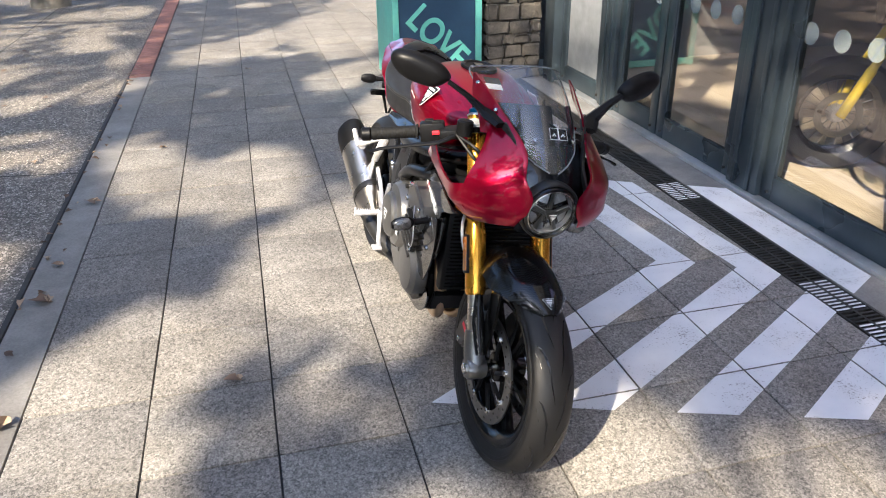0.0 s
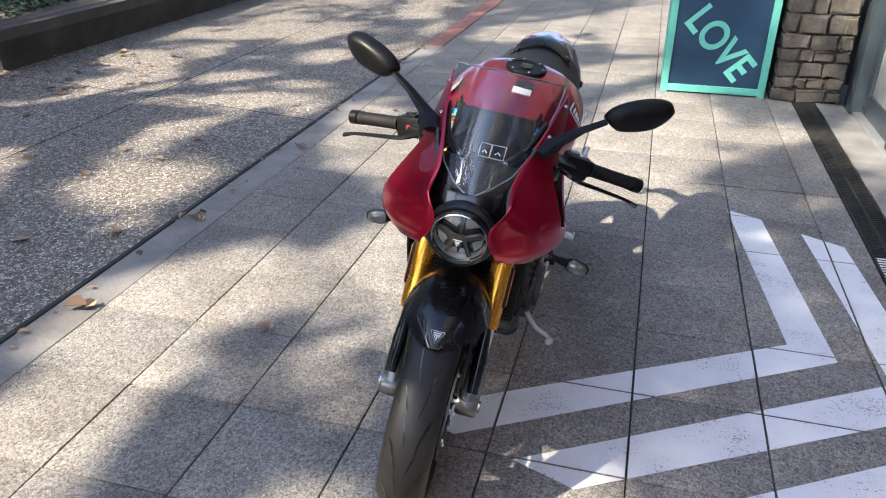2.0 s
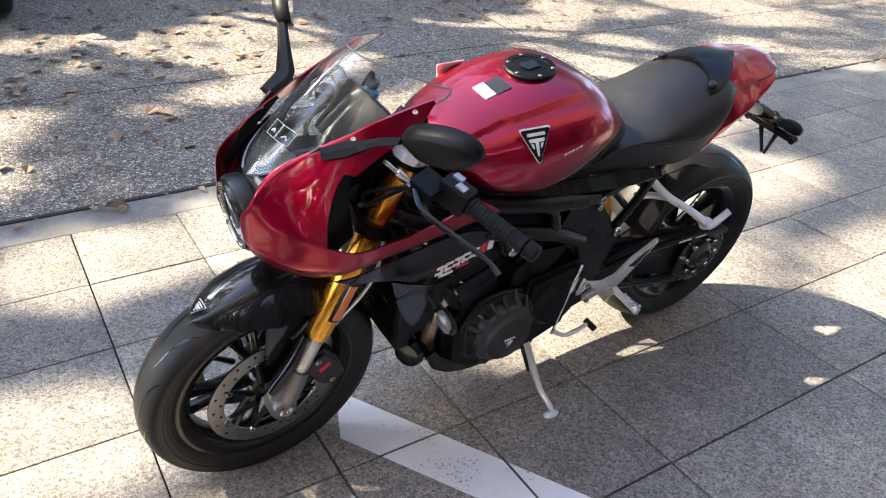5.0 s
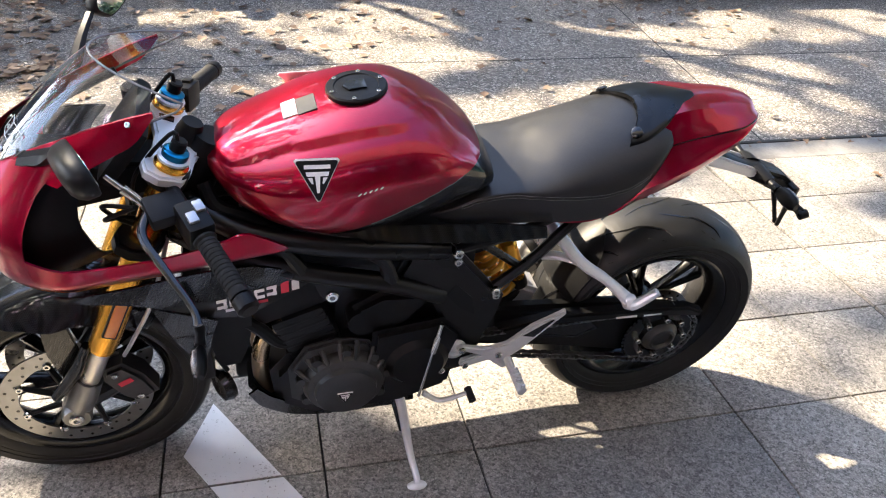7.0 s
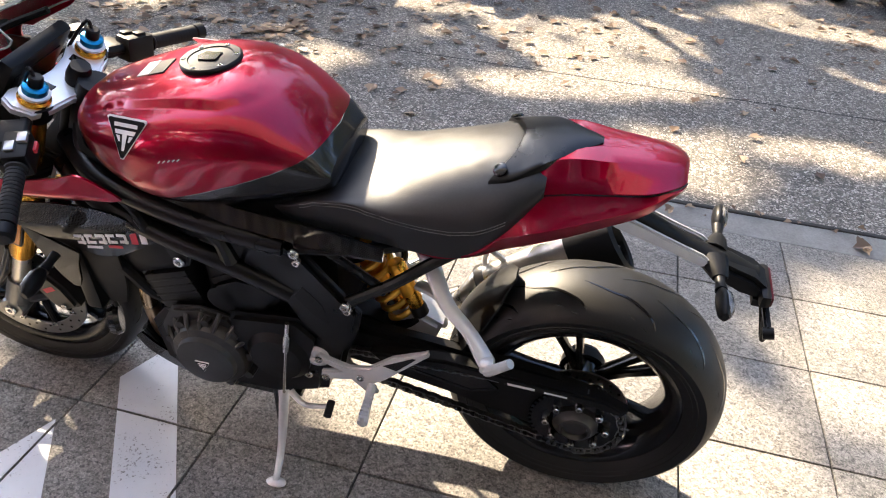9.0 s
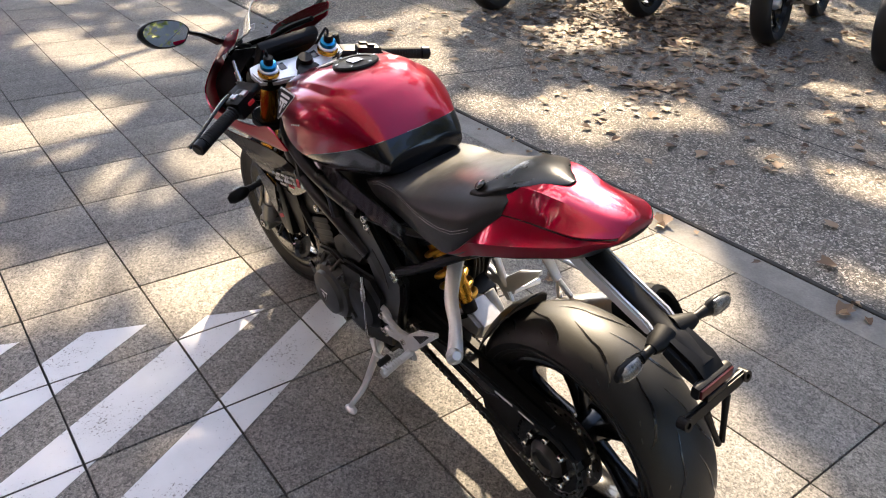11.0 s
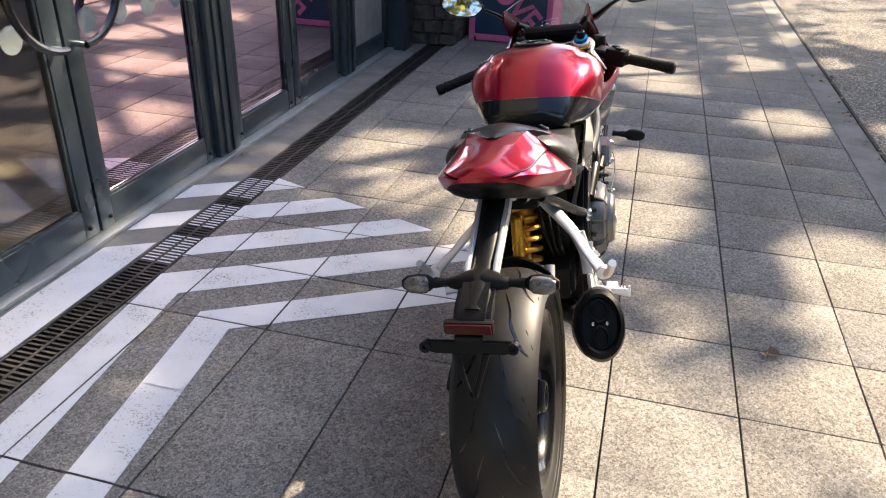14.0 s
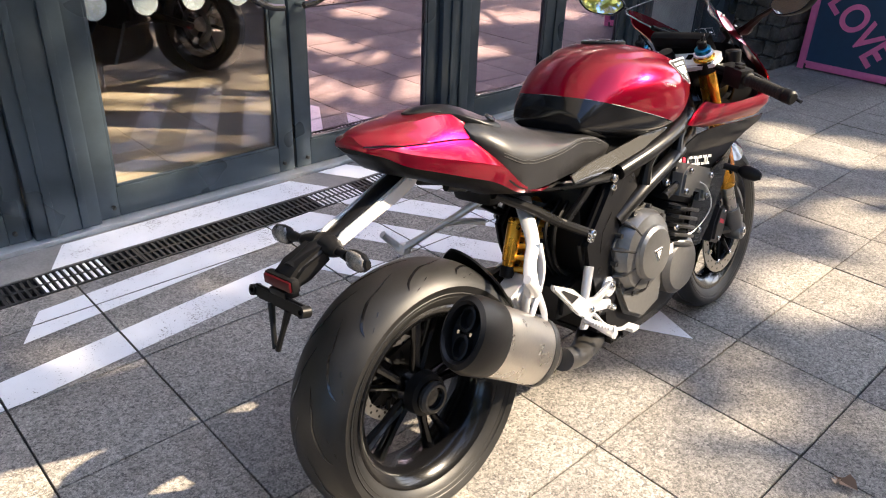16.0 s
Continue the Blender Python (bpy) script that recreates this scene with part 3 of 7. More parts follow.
def leaf_patch(bm, where, size, normal, spin, curl=0.25):
    """One leaf: five-sided blade, folded along its rib."""
    q = Vector(normal).to_track_quat("Z", "Y").to_matrix().to_4x4() @ Matrix.Rotation(spin, 4, "Z")
    pts = [(0, -1, 0), (0.55, -0.45, curl), (0.75, 0.15, curl * 1.3), (0.3, 0.35, curl * 0.6), (0, 1, 0.1), (-0.35, 0.3, curl * 0.6), (-0.75, 0.1, curl * 1.2), (-0.5, -0.5, curl)]
    vs = [bm.verts.new(Vector(where) + q.to_3x3() @ (Vector(p) * size)) for p in pts]
    mid = bm.verts.new(Vector(where))
    for i in range(len(vs)):
        bm.faces.new((mid, vs[i], vs[(i + 1) % len(vs)]))


def ivy(x0, x1, y0, y1, z, n, seed):
    r = random.Random(seed)
    bm = bmesh.new()
    for _ in range(n):
        x, y = r.uniform(x0, x1), r.uniform(y0, y1)
        hh = 0.06 + 0.14 * noise.noise((x * 1.7, y * 1.7, 0)) + r.uniform(0, 0.1)
        leaf_patch(bm, (x, y, z + max(0, hh)), r.uniform(0.022, 0.045), (r.uniform(-0.7, 0.7), r.uniform(-0.7, 0.7), 1), r.uniform(0, 6.3))
    return thing("ivy", bm, M["leaf_ivy"], "dark green ivy growing in the planter bed", "ivy", "stuff")


planter(-7.2, -3.93, 3.28, 9.4)
ivy(-7.0, -4.1, 3.5, 9.2, 0.34, 9000, 3)

# fallen leaves
r = random.Random(21)
bm = bmesh.new()
def drop(n, cx, cy, sx, sy, size=(0.025, 0.06)):
    for _ in range(n):
        x, y = r.gauss(cx, sx), r.gauss(cy, sy)
        if -0.98 < x:
            continue
        leaf_patch(bm, (x, y, -0.006 + r.uniform(0, 0.010)), r.uniform(*size), (r.uniform(-0.25, 0.25), r.uniform(-0.25, 0.25), 1), r.uniform(0, 6.3), r.uniform(0.05, 0.3))


drop(1500, -4.3, -2.5, 0.95, 0.75, (0.02, 0.055))
drop(420, -3.4, -1.7, 0.7, 0.8, (0.02, 0.055))
drop(60, -2.5, -0.95, 0.16, 0.13, (0.02, 0.055))
drop(60, -2.2, -0.9, 0.6, 0.9, (0.02, 0.05))
drop(140, -3.6, 0.6, 0.9, 1.0, (0.02, 0.055))
drop(190, -4.2, 3.4, 0.7, 0.5, (0.02, 0.05))
drop(110, -2.8, 3.0, 1.2, 3.0, (0.015, 0.045))
drop(110, -5.5, 0.5, 1.5, 2.5, (0.02, 0.055))
thing("leaf_litter", bm, M["leaf_dry"], "scattered dry brown plane-tree leaves on the gravel", "leaves", "stuff")
bm = bmesh.new()
for _ in range(130):
    y = r.uniform(-4, 6)
    leaf_patch(bm, (r.gauss(-0.96, 0.035), y, 0.004 + r.uniform(0, 0.008)), r.uniform(0.01, 0.026), (r.uniform(-0.4, 0.4), r.uniform(-0.4, 0.4), 1), r.uniform(0, 6.3), r.uniform(0.1, 0.5))
thing("leaf_litter", bm, M["leaf_dry"], "small dry leaves caught along the edging strip", "leaves", "stuff")
for x, y, s in ((-0.13, 0.42, 0.034), (-0.88, 0.36, 0.06), (-0.9, 1.2, 0.05), (-0.86, 2.3, 0.05), (-0.93, -0.2, 0.05), (2.5, -0.72, 0.03), (-0.9, 1.55, 0.03), (-0.55, 3.2, 0.025), (0.05, 5.4, 0.03)):
    bm = bmesh.new()
    leaf_patch(bm, (0, 0, s * 0.15 + 0.002), s, (0.15, 0.1, 1), r.uniform(0, 6), 0.35)
    leaf_patch(bm, (s * 0.6, s * 0.3, s * 0.2), s * 0.5, (0.4, -0.2, 1), r.uniform(0, 6), 0.4)
    ob = thing("fallen_leaf", bm, M["leaf_dry"], "curled dry brown leaf lying on the paving", "leaf")
    ob.location = (x, y, 0)


# ---------------------------------------------------------------- trees out of view, placed to throw the dappled shade
# lit patches on the ground, for which leaves are left out of the crowns: x, y, long and short half axis, degrees from x
SUNLIT = [(-0.50, 0.62, 0.56, 0.30, 52), (0.26, 1.32, 0.72, 0.33, 66), (-0.55, 0.09, 0.30, 0.17, 3), (0.0, 2.42, 0.62, 0.30, 82), (-0.58, 2.75, 0.85, 0.26, 105), (-0.53, -0.36, 0.34, 0.24, 95),
          (1.15, 3.1, 1.35, 0.46, 82), (0.66, 1.02, 0.34, 0.22, 105), (0.50, 0.75, 0.36, 0.16, 60), (0.34, -0.60, 0.32, 0.18, 65), (0.80, -1.52, 0.50, 0.24, 70), (0.96, -2.14, 0.46, 0.40, 72),
          (1.40, -0.56, 0.32, 0.17, 11), (0.42, -3.44, 0.94, 0.26, 110), (1.75, -1.08, 0.34, 0.24, 82), (-0.53, -2.42, 0.26, 0.22, 80), (1.04, 7.08, 1.5, 0.5, 87), (1.22, 1.66, 0.92, 0.32, 95)]
SUNLIT_FAR = [(-0.08, 6.46, 0.84, 0.4, 53), (-3.1, 0.8, 0.8, 0.35, 43), (-2.2, 3.4, 1.1, 0.5, 7), (-1.7, -0.9, 0.5, 0.3, 40), (-3.6, -1.9, 0.4, 0.25, 30), (-1.5, 1.6, 0.4, 0.25, 60), (-2.9, 5.6, 0.9, 0.35, 30), (0.9, 4.9, 0.6, 0.25, 60), (-1.6, -2.6, 0.5, 0.2, 60), (3.05, 1.4, 0.45, 0.28, 60), (1.95, 3.42, 0.42, 0.16, 20), (2.55, 3.35, 0.55, 0.2, 80), (0.95, -0.30, 0.30, 0.16, 50), (3.35, 4.5, 0.7, 0.35, 80)]


def sunlit(p):
    """How deep inside an opening the shadow of the place p falls: 1 at its middle, 0 at its rim and below outside."""
    hit = p + SUN_WAY * p.z
    best = -9.0
    for x, y, a, b, deg in SUNLIT + SUNLIT_FAR:
        c, q = math.cos(radians(deg)), math.sin(radians(deg))
        dx, dy = hit.x - x, hit.y - y
        a, b = a + 0.07, b + 0.07                  # half a leaf's width
        best = max(best, 1 - ((dx * c + dy * q) / a) ** 2 - ((dy * c - dx * q) / b) ** 2)
    small = noise.noise((hit.x * 1.5, hit.y * 1.1, 3.0))
    return max(best, 3 * (small - (0.08 if hit.x < -1.1 else 0.42)))


def tree(x, y, height, spread, n, seed, low=4.2, open_to_sun=True):
    r = random.Random(seed)
    root = holder("plane_tree", Matrix.Translation((x, y, 0)), "tall plane tree with mottled bark and thinning autumn leaves", "tree")
    foot = Vector((x, y, 0))
    bm = bmesh.new()
    tube(bm, [(0, 0, -0.2), (0.05, 0.02, 1.5), (0.0, 0.1, 3.4), (0.1, 0.1, 5.0), (0.2, 0.0, height * 0.85)], [0.28, 0.22, 0.19, 0.15, 0.05], 14, 14)
    tips = []
    for i in range(13):
        z0 = 3.2 + (height * 0.75 - 3.2) * i / 13
        ln = spread * r.uniform(0.7, 1.05) * (1 - 0.3 * i / 13)
        rise = r.uniform(1.2, 2.4)
        best = None
        for _ in range(7):
            a = i * 2.4 + r.uniform(-0.6, 0.6)
            p1 = Vector((math.cos(a) * ln * 0.5, math.sin(a) * ln * 0.5, z0 + 0.9))
            p2 = Vector((math.cos(a + 0.2) * ln, math.sin(a + 0.2) * ln, z0 + rise))
            cost = sum(sunlit(foot + Vector((0.05, 0.05, z0)).lerp(p1, k / 4)) > 0 for k in range(5)) + sum(sunlit(foot + p1.lerp(p2, k / 4)) > 0 for k in range(5))
            if best is None or cost < best[0]:
                best = (cost, p1, p2)
        _, p1, p2 = best
        tube(bm, [(0.05, 0.05, z0), p1, p2], [0.06, 0.03, 0.009], 7, 6)
        for k in range(5):
            t = r.uniform(0.35, 1)
            b = p1.lerp(p2, t) if t > 0.5 else Vector((0.05, 0.05, z0)).lerp(p1, t * 2)
            e = b + Vector((r.uniform(-1, 1), r.uniform(-1, 1), r.uniform(-0.3, 0.9))) * spread * 0.3
            tips.append(e)
            if open_to_sun and any(sunlit(foot + b.lerp(e, q / 3)) > 0 for q in range(1, 4)):
                continue
            tube(bm, [b, b.lerp(e, 0.5) + Vector((0, 0, 0.1)), e], [0.022, 0.014, 0.006], 5, 4)
        tips.append(p2)
    part("trunk", bm, M["bark"], root)
    bm = bmesh.new()
    for _ in range(n):
        c = r.choice(tips)
        p = c + Vector((r.gauss(0, 0.5), r.gauss(0, 0.5), r.gauss(0, 0.36))) * spread * 0.28
        if p.z < low or (open_to_sun and sunlit(foot + p) > r.uniform(-0.25, 0.25)):
            continue
        leaf_patch(bm, p, r.uniform(0.07, 0.13), (r.uniform(-1, 1), r.uniform(-1, 1), r.uniform(0.2, 1)), r.uniform(0, 6.3))
    part("crown", bm, M["leaf_tree"], root)
    return root


tree(-4.0, -7.1, 9.0, 4.4, 13500, 1)
tree(-8.6, -6.6, 9.5, 3.7, 9500, 7)
tree(-7.4, -2.2, 9.5, 3.6, 12000, 2)
tree(-3.2, -10.5, 9.0, 3.4, 9000, 3)
tree(-6.3, 5.6, 9.5, 3.2, 7500, 4, low=5.0)
# this one is added behind, unseen, to fill the mirrors with leaves
tree(-2.6, 10.6, 10.0, 4.2, 4200, 8, open_to_sun=False)


# far side, added out of view for the mirrors and glass to reflect
thing("backdrop_building", new_box(-34, -28, -40, 40, 0, 16), M["plaster"], "pale backdrop building added far across the gravel square", "building", "structure")
for i in range(4):
    tree(-12 - 2.0 * (i % 2), -12 + 7.5 * i, 11.5, 4.4, 3200, 40 + i, low=3.0, open_to_sun=False)
for i in range(3):
    tree(-7.5 + 4.2 * i, 13.5 + 1.5 * (i % 2), 10.5, 4.0, 2600, 60 + i, low=3.4, open_to_sun=False)


# ---------------------------------------------------------------- the red motorcycle
def mat_carbon():
    k = Nodes("carbon_weave")
    where = k.coords()
    mp = k.add("Mapping")
    k.t.links.new(where, mp.inputs[0])
    mp.inputs["Rotation"].default_value = (0.6, 0.78, 0.3)
    ch = k.add("TexChecker", Scale=330.0)
    k.t.links.new(mp.outputs[0], ch.inputs["Vector"])
    wide = k.noise(where, 9, 4)
    k.colour(k.mix(ch.outputs["Fac"], (0.0016, 0.0016, 0.0018), k.ramp(wide, (0.3, (0.004, 0.0041, 0.0043)), (0.7, (0.010, 0.010, 0.0105)))))
    k.b.inputs["Roughness"].default_value = 0.45
    k.b.inputs["Specular IOR Level"].default_value = 0.1
    k.b.inputs["Coat Weight"].default_value = 0.9
    k.b.inputs["Coat Roughness"].default_value = 0.03
    return k.m


def mat_red():
    k = Nodes("candy_red_paint")
    where = k.coords()
    flake = k.noise(where, 900, 2)
    k.colour(k.mix(k.ramp(flake, (0.35, 0.0), (0.7, 1.0)), (0.24, 0.0003, 0.015), (0.42, 0.0006, 0.031)))
    k.b.inputs["Metallic"].default_value = 0.82
    k.b.inputs["Roughness"].default_value = 0.28
    k.b.inputs["Specular IOR Level"].default_value = 0.0
    k.b.inputs["Coat Weight"].default_value = 0.85
    k.b.inputs["Coat IOR"].default_value = 1.5
    k.b.inputs["Coat Roughness"].default_value = 0.015
    return k.m


def mat_screen():
    """Clear acrylic with pale smears and painted-in streaks of reflection."""
    k = Nodes("screen_acrylic")
    gloss = k.add("BsdfGlossy", Color=(1, 1, 1, 1), Roughness=0.02)
    clear = k.add("BsdfTransparent", Color=(0.90, 0.91, 0.92, 1))
    veil = k.add("BsdfDiffuse", Color=(0.7, 0.7, 0.7, 1))
    haze = k.add("MixShader")
    # pale diffuse streaks stand in for white reflections on the screen
    streak = k.ramp(k.noise(k.coords(), 14, 5, 0.7), (0.42, 0.02), (0.8, 0.13))
    k.t.links.new(streak, haze.inputs[0])
    k.link(clear, haze, to=1)
    k.link(veil, haze, to=2)
    mix = k.add("MixShader")
    k.t.links.new(sheen(k, 0.09, 0.65), mix.inputs[0])
    k.link(haze, mix, to=1)
    k.link(gloss, mix, to=2)
    k.link(mix, k.out)
    return k.m


def mat_tyre():
    k = Nodes("tyre_rubber")
    where = k.coords()
    fine = k.noise(where, 180, 4, 0.7)
    wide = k.noise(where, 10, 4, 0.6)
    k.colour(k.ramp(k.math("ADD", k.math("MULTIPLY", fine, 0.4), k.math("MULTIPLY", wide, 0.6)), (0.3, (0.0035, 0.0035, 0.0037)), (0.7, (0.011, 0.0108, 0.0107))))
    k.rough(k.ramp(wide, (0.3, 0.42), (0.7, 0.56)))
    k.bump(fine, 0.25, 0.0008)
    k.b.inputs["Specular IOR Level"].default_value = 0.4
    return k.m


M.update({
    "red": mat_red(),
    "carbon": mat_carbon(),
    "tyre": mat_tyre(),
    "black": plain("matt_black_plastic", (0.0055, 0.0055, 0.006), 0.42, 0, 0.2, 120, 0, 0.15, 0.18),
    "gloss": plain("gloss_black_paint", (0.005, 0.005, 0.006), 0.2, 0.0, 0.1, 30, 0.5, 0, 0.35),
    "rim": plain("rim_black", (0.0035, 0.0035, 0.004), 0.22, 0.0, 0.15, 40, 0.3, 0, 0.25),
    "seat": plain("seat_vinyl", (0.015, 0.015, 0.016), 0.42, 0, 0.25, 260, 0, 0.35, 0.36),
    "grip": plain("grip_rubber", (0.007, 0.007, 0.007), 0.7, 0, 0.2, 200, 0, 0.4, 0.25),
    "alu": plain("silver_casting", (0.66, 0.66, 0.67), 0.38, 0.5, 0.08, 80, 0, 0.1),
    "clamp": plain("machined_clamp", (0.80, 0.81, 0.83), 0.34, 0.5, 0.06, 40),
    "greycase": plain("engine_case_grey", (0.048, 0.047, 0.046), 0.38, 0.6, 0.15, 90, 0, 0.15),
    # right-hand covers: the engine case grey, lightened for the sun on that side
    "sunlitcase": plain("engine_case_sunlit", (0.15, 0.149, 0.146), 0.36, 0.6, 0.15, 90, 0, 0.15),
    "lightcase": plain("clutch_disc_grey", (0.20, 0.198, 0.19), 0.36, 0.8, 0.1, 90, 0, 0.1),
    "darkcase": plain("engine_case_black", (0.006, 0.006, 0.0065), 0.4, 0.1, 0.2, 90, 0, 0.15, 0.25),
    "gold": plain("gold_fork_tube", (0.80, 0.40, 0.04), 0.26, 0.9, 0.08, 40),
    "goldspring": plain("gold_spring", (0.72, 0.42, 0.06), 0.32, 0.8, 0.1, 40),
    "chrome": plain("bright_steel", (0.62, 0.61, 0.59), 0.16, 1.0, 0.05, 40),
    "disc": plain("brake_disc_steel", (0.28, 0.277, 0.272), 0.30, 1.0, 0.1, 60),
    "silencer": plain("brushed_silencer", (0.62, 0.58, 0.52), 0.30, 1.0, 0.08, 160),
    "header": plain("heat_tinted_pipe", (0.56, 0.42, 0.26), 0.28, 1.0, 0.25, 12),
    "blue": plain("blue_anodised", (0.03, 0.22, 0.42), 0.3, 0.9, 0.1, 40),
    "redplastic": plain("red_switch", (0.6, 0.02, 0.03), 0.35),
    "white": plain("white_print", (0.78, 0.78, 0.78), 0.5, 0, 0.03),
    "redprint": plain("red_print", (0.55, 0.02, 0.05), 0.5, 0, 0.03),
    "amber": plain("amber_reflector", (0.55, 0.18, 0.02), 0.25, 0, 0.1, 200, 0.5),
    "taillens": plain("red_tail_lens", (0.05, 0.001, 0.003), 0.4, 0, 0.1, 200, 0.1, 0, 0.2),
    "lens": mat_clear("clear_lens", (0.9, 0.92, 0.93), 1.5),
    "screen": mat_screen(),
    "screenedge": plain("acrylic_edge", (0.20, 0.21, 0.22), 0.2, 0, 0.1, 60),
    "bowl": plain("lamp_bowl_grey", (0.42, 0.42, 0.43), 0.2, 0.6, 0.1, 200),
    "sticker": plain("label_film", (0.62, 0.60, 0.60), 0.4, 0, 0.05),
    "lampunit": plain("lamp_reflector", (0.42, 0.425, 0.43), 0.16, 0.7, 0.1, 300, 0.5),
    "clearlens": plain("indicator_lens_clear", (0.16, 0.155, 0.15), 0.2, 0.3, 0.9, 420, 0.4),
    "satin": plain("satin_black_paint", (0.0045, 0.0045, 0.005), 0.30, 0.0, 0.15, 90, 0, 0.05, 0.3),
    "mirror": plain("mirror_glass", (0.92, 0.93, 0.94), 0.02, 1.0, 0.0, 10),
    "dash": plain("dash_glass", (0.006, 0.006, 0.007), 0.4, 0, 0.1, 10, 0.0, 0, 0.2),
})

LEAN, HEADING = 9.0, 1.7
BIKE = Matrix.Translation((0.587, 1.29, 0.0)) @ pose(0, 0, 0, 0, 0, HEADING - 90) @ Matrix.Rotation(radians(-LEAN), 4, "X")
bike = holder("motorcycle", BIKE, "candy-red sports motorcycle with gold forks, leaning on its side stand", "motorcycle")

RAKE, STEER = 24.0, 2.5
_axis = Vector((-math.sin(radians(RAKE)), 0, math.cos(radians(RAKE))))
_on = Vector((1.112, 0, 0.945))
S = Matrix.Translation(_on + Vector((0, -0.008, 0))) @ Matrix.Rotation(radians(STEER), 4, _axis) @ Matrix.Translation(-_on)
FORK = Vector((math.sin(radians(RAKE)), 0, -math.cos(radians(RAKE))))       # down the fork legs
TOP = Vector((1.142, 0, 0.957))


def bp(name, bm, mat, label="", parent=None, angle=35, m=None):
    if m is not None:
        bmesh.ops.transform(bm, matrix=m, verts=bm.verts)
    return part(name, bm, M[mat], parent or bike, label, angle)


def steered(name, bm, mat, label="", parent=None, angle=35):
    return bp(name, bm, mat, label, parent, angle, S)


def along(p, q, base="Y"):
    """A pose at p whose y axis points to q."""
    d = (Vector(q) - Vector(p)).normalized()
    return Matrix.Translation(p) @ d.to_track_quat("Y", "Z").to_matrix().to_4x4()


def rod(p, q, profile, sides=24):
    """A turned bar from p to q; profile: (radius, share of the length)."""
    ln = (Vector(q) - Vector(p)).length
    return new_lathe([(r, s * ln) for r, s in profile], sides, along(p, q))


def bolt(bm, p, axis, r=0.008, h=0.006):
    m = along(p, Vector(p) + Vector(axis))
    lathe(bm, [(r, 0), (r, h * 0.7), (r * 0.8, h), (r * 0.45, h), (r * 0.45, h * 0.4)], 10, m)
    return bm


def both(name, make, mat, label="", parent=None, angle=35, m=None):
    """Left and right copies of a part that stands on one side."""
    for side in (1, -1):
        bm = make()
        if side < 0:
            bmesh.ops.transform(bm, matrix=Matrix.Diagonal((1, -1, 1, 1)), verts=bm.verts)
        bp(name, bm, mat, label, parent, angle, m)


def ring_body(table, n, sides=40, power=2.4, flat=None):
    """Rings across the bike; table rows: u, top, bottom, half width; flat: the power of the lower half."""
    t = curve(table, n)
    rings = []
    for u, top, bot, hw in t:
        c, h = (top + bot) / 2, (top - bot) / 2
        ring = []
        for a in np.arange(sides) * 2 * math.pi / sides:
            ca, sa = math.cos(a), math.sin(a)
            e = 2 / power
            e2 = e if sa > 0 or flat is None else 2 / flat
            v = math.copysign(abs(ca) ** e2, ca) * hw
            w = c + math.copysign(abs(sa) ** e2, sa) * h
            ring.append((u, v, w))
        rings.append(ring)
    return rings


def sheet(bm, a, b, n, k, depth, thick=0.005):
    """A curved panel between two edges given as (u, w) points; depth(u, w) gives its v."""
    ca, cb = curve(a, n), curve(b, n)
    outer, inner = [], []
    for p, q in zip(ca, cb):
        o, i = [], []
        for s in np.linspace(0, 1, k + 1):
            u, w = p + (q - p) * s
            v = depth(u, w)
            o.append(bm.verts.new((u, v, w)))
            i.append(bm.verts.new((u, v - thick, w)))
        outer.append(o)
        inner.append(i)
    for x in range(n):
        for y in range(k):
            bm.faces.new((outer[x][y], outer[x + 1][y], outer[x + 1][y + 1], outer[x][y + 1]))
            bm.faces.new((inner[x][y + 1], inner[x + 1][y + 1], inner[x + 1][y], inner[x][y]))
    for x in range(n):
        bm.faces.new((outer[x + 1][0], outer[x][0], inner[x][0], inner[x + 1][0]))
        bm.faces.new((outer[x][k], outer[x + 1][k], inner[x + 1][k], inner[x][k]))
    for y in range(k):
        bm.faces.new((outer[0][y], outer[0][y + 1], inner[0][y + 1], inner[0][y]))
        bm.faces.new((outer[n][y + 1], outer[n][y], inner[n][y], inner[n][y + 1]))
    return bm


def badge(p, n, size, parent, up=(0, 0, 1)):
    """A small black three-cornered badge with a pale rim and a plain mark."""
    q = Vector(n).to_track_quat("Z", "Y").to_matrix().to_4x4()
    base = Matrix.Translation(p) @ q
    # turn so that the flat side is up
    loc = base.inverted().to_3x3() @ Vector(up)
    spin = Matrix.Rotation(math.atan2(-loc.x, loc.y), 4, "Z")
    tri = [(-0.52, 0.41), (-0.48, 0.46), (0.48, 0.46), (0.52, 0.41), (0.035, -0.52), (-0.035, -0.52)]
    m = base @ spin
    rim = part("badge", new_prism([(x * size, y * size) for x, y in tri], -0.001, 0.0012, 2, 0, m), M["white"], parent, "three-cornered pale-rimmed badge")
    part("badge_face", new_prism([(x * size * 0.93, (y - 0.02) * size * 0.93) for x, y in tri], 0.001, 0.0018, 2, 0, m), M["black"], rim)
    bm = bmesh.new()
    for bar_ in (((-0.30, 0.31), (0.30, 0.31), (0.30, 0.22), (-0.30, 0.22)), ((-0.27, 0.15), (0.27, 0.15), (0.24, 0.05), (-0.24, 0.05)), ((-0.06, 0.05), (0.06, 0.05), (0.03, -0.33), (-0.03, -0.33)), ((-0.22, 0.02), (-0.12, 0.02), (-0.10, -0.12), (-0.14, -0.12)), ((0.12, 0.02), (0.22, 0.02), (0.14, -0.12), (0.10, -0.12))):
        prism(bm, [(x * size, y * size) for x, y in bar_], 0.0016, 0.0024, 2, 0, m)
    part("badge_mark", bm, M["white"], rim)


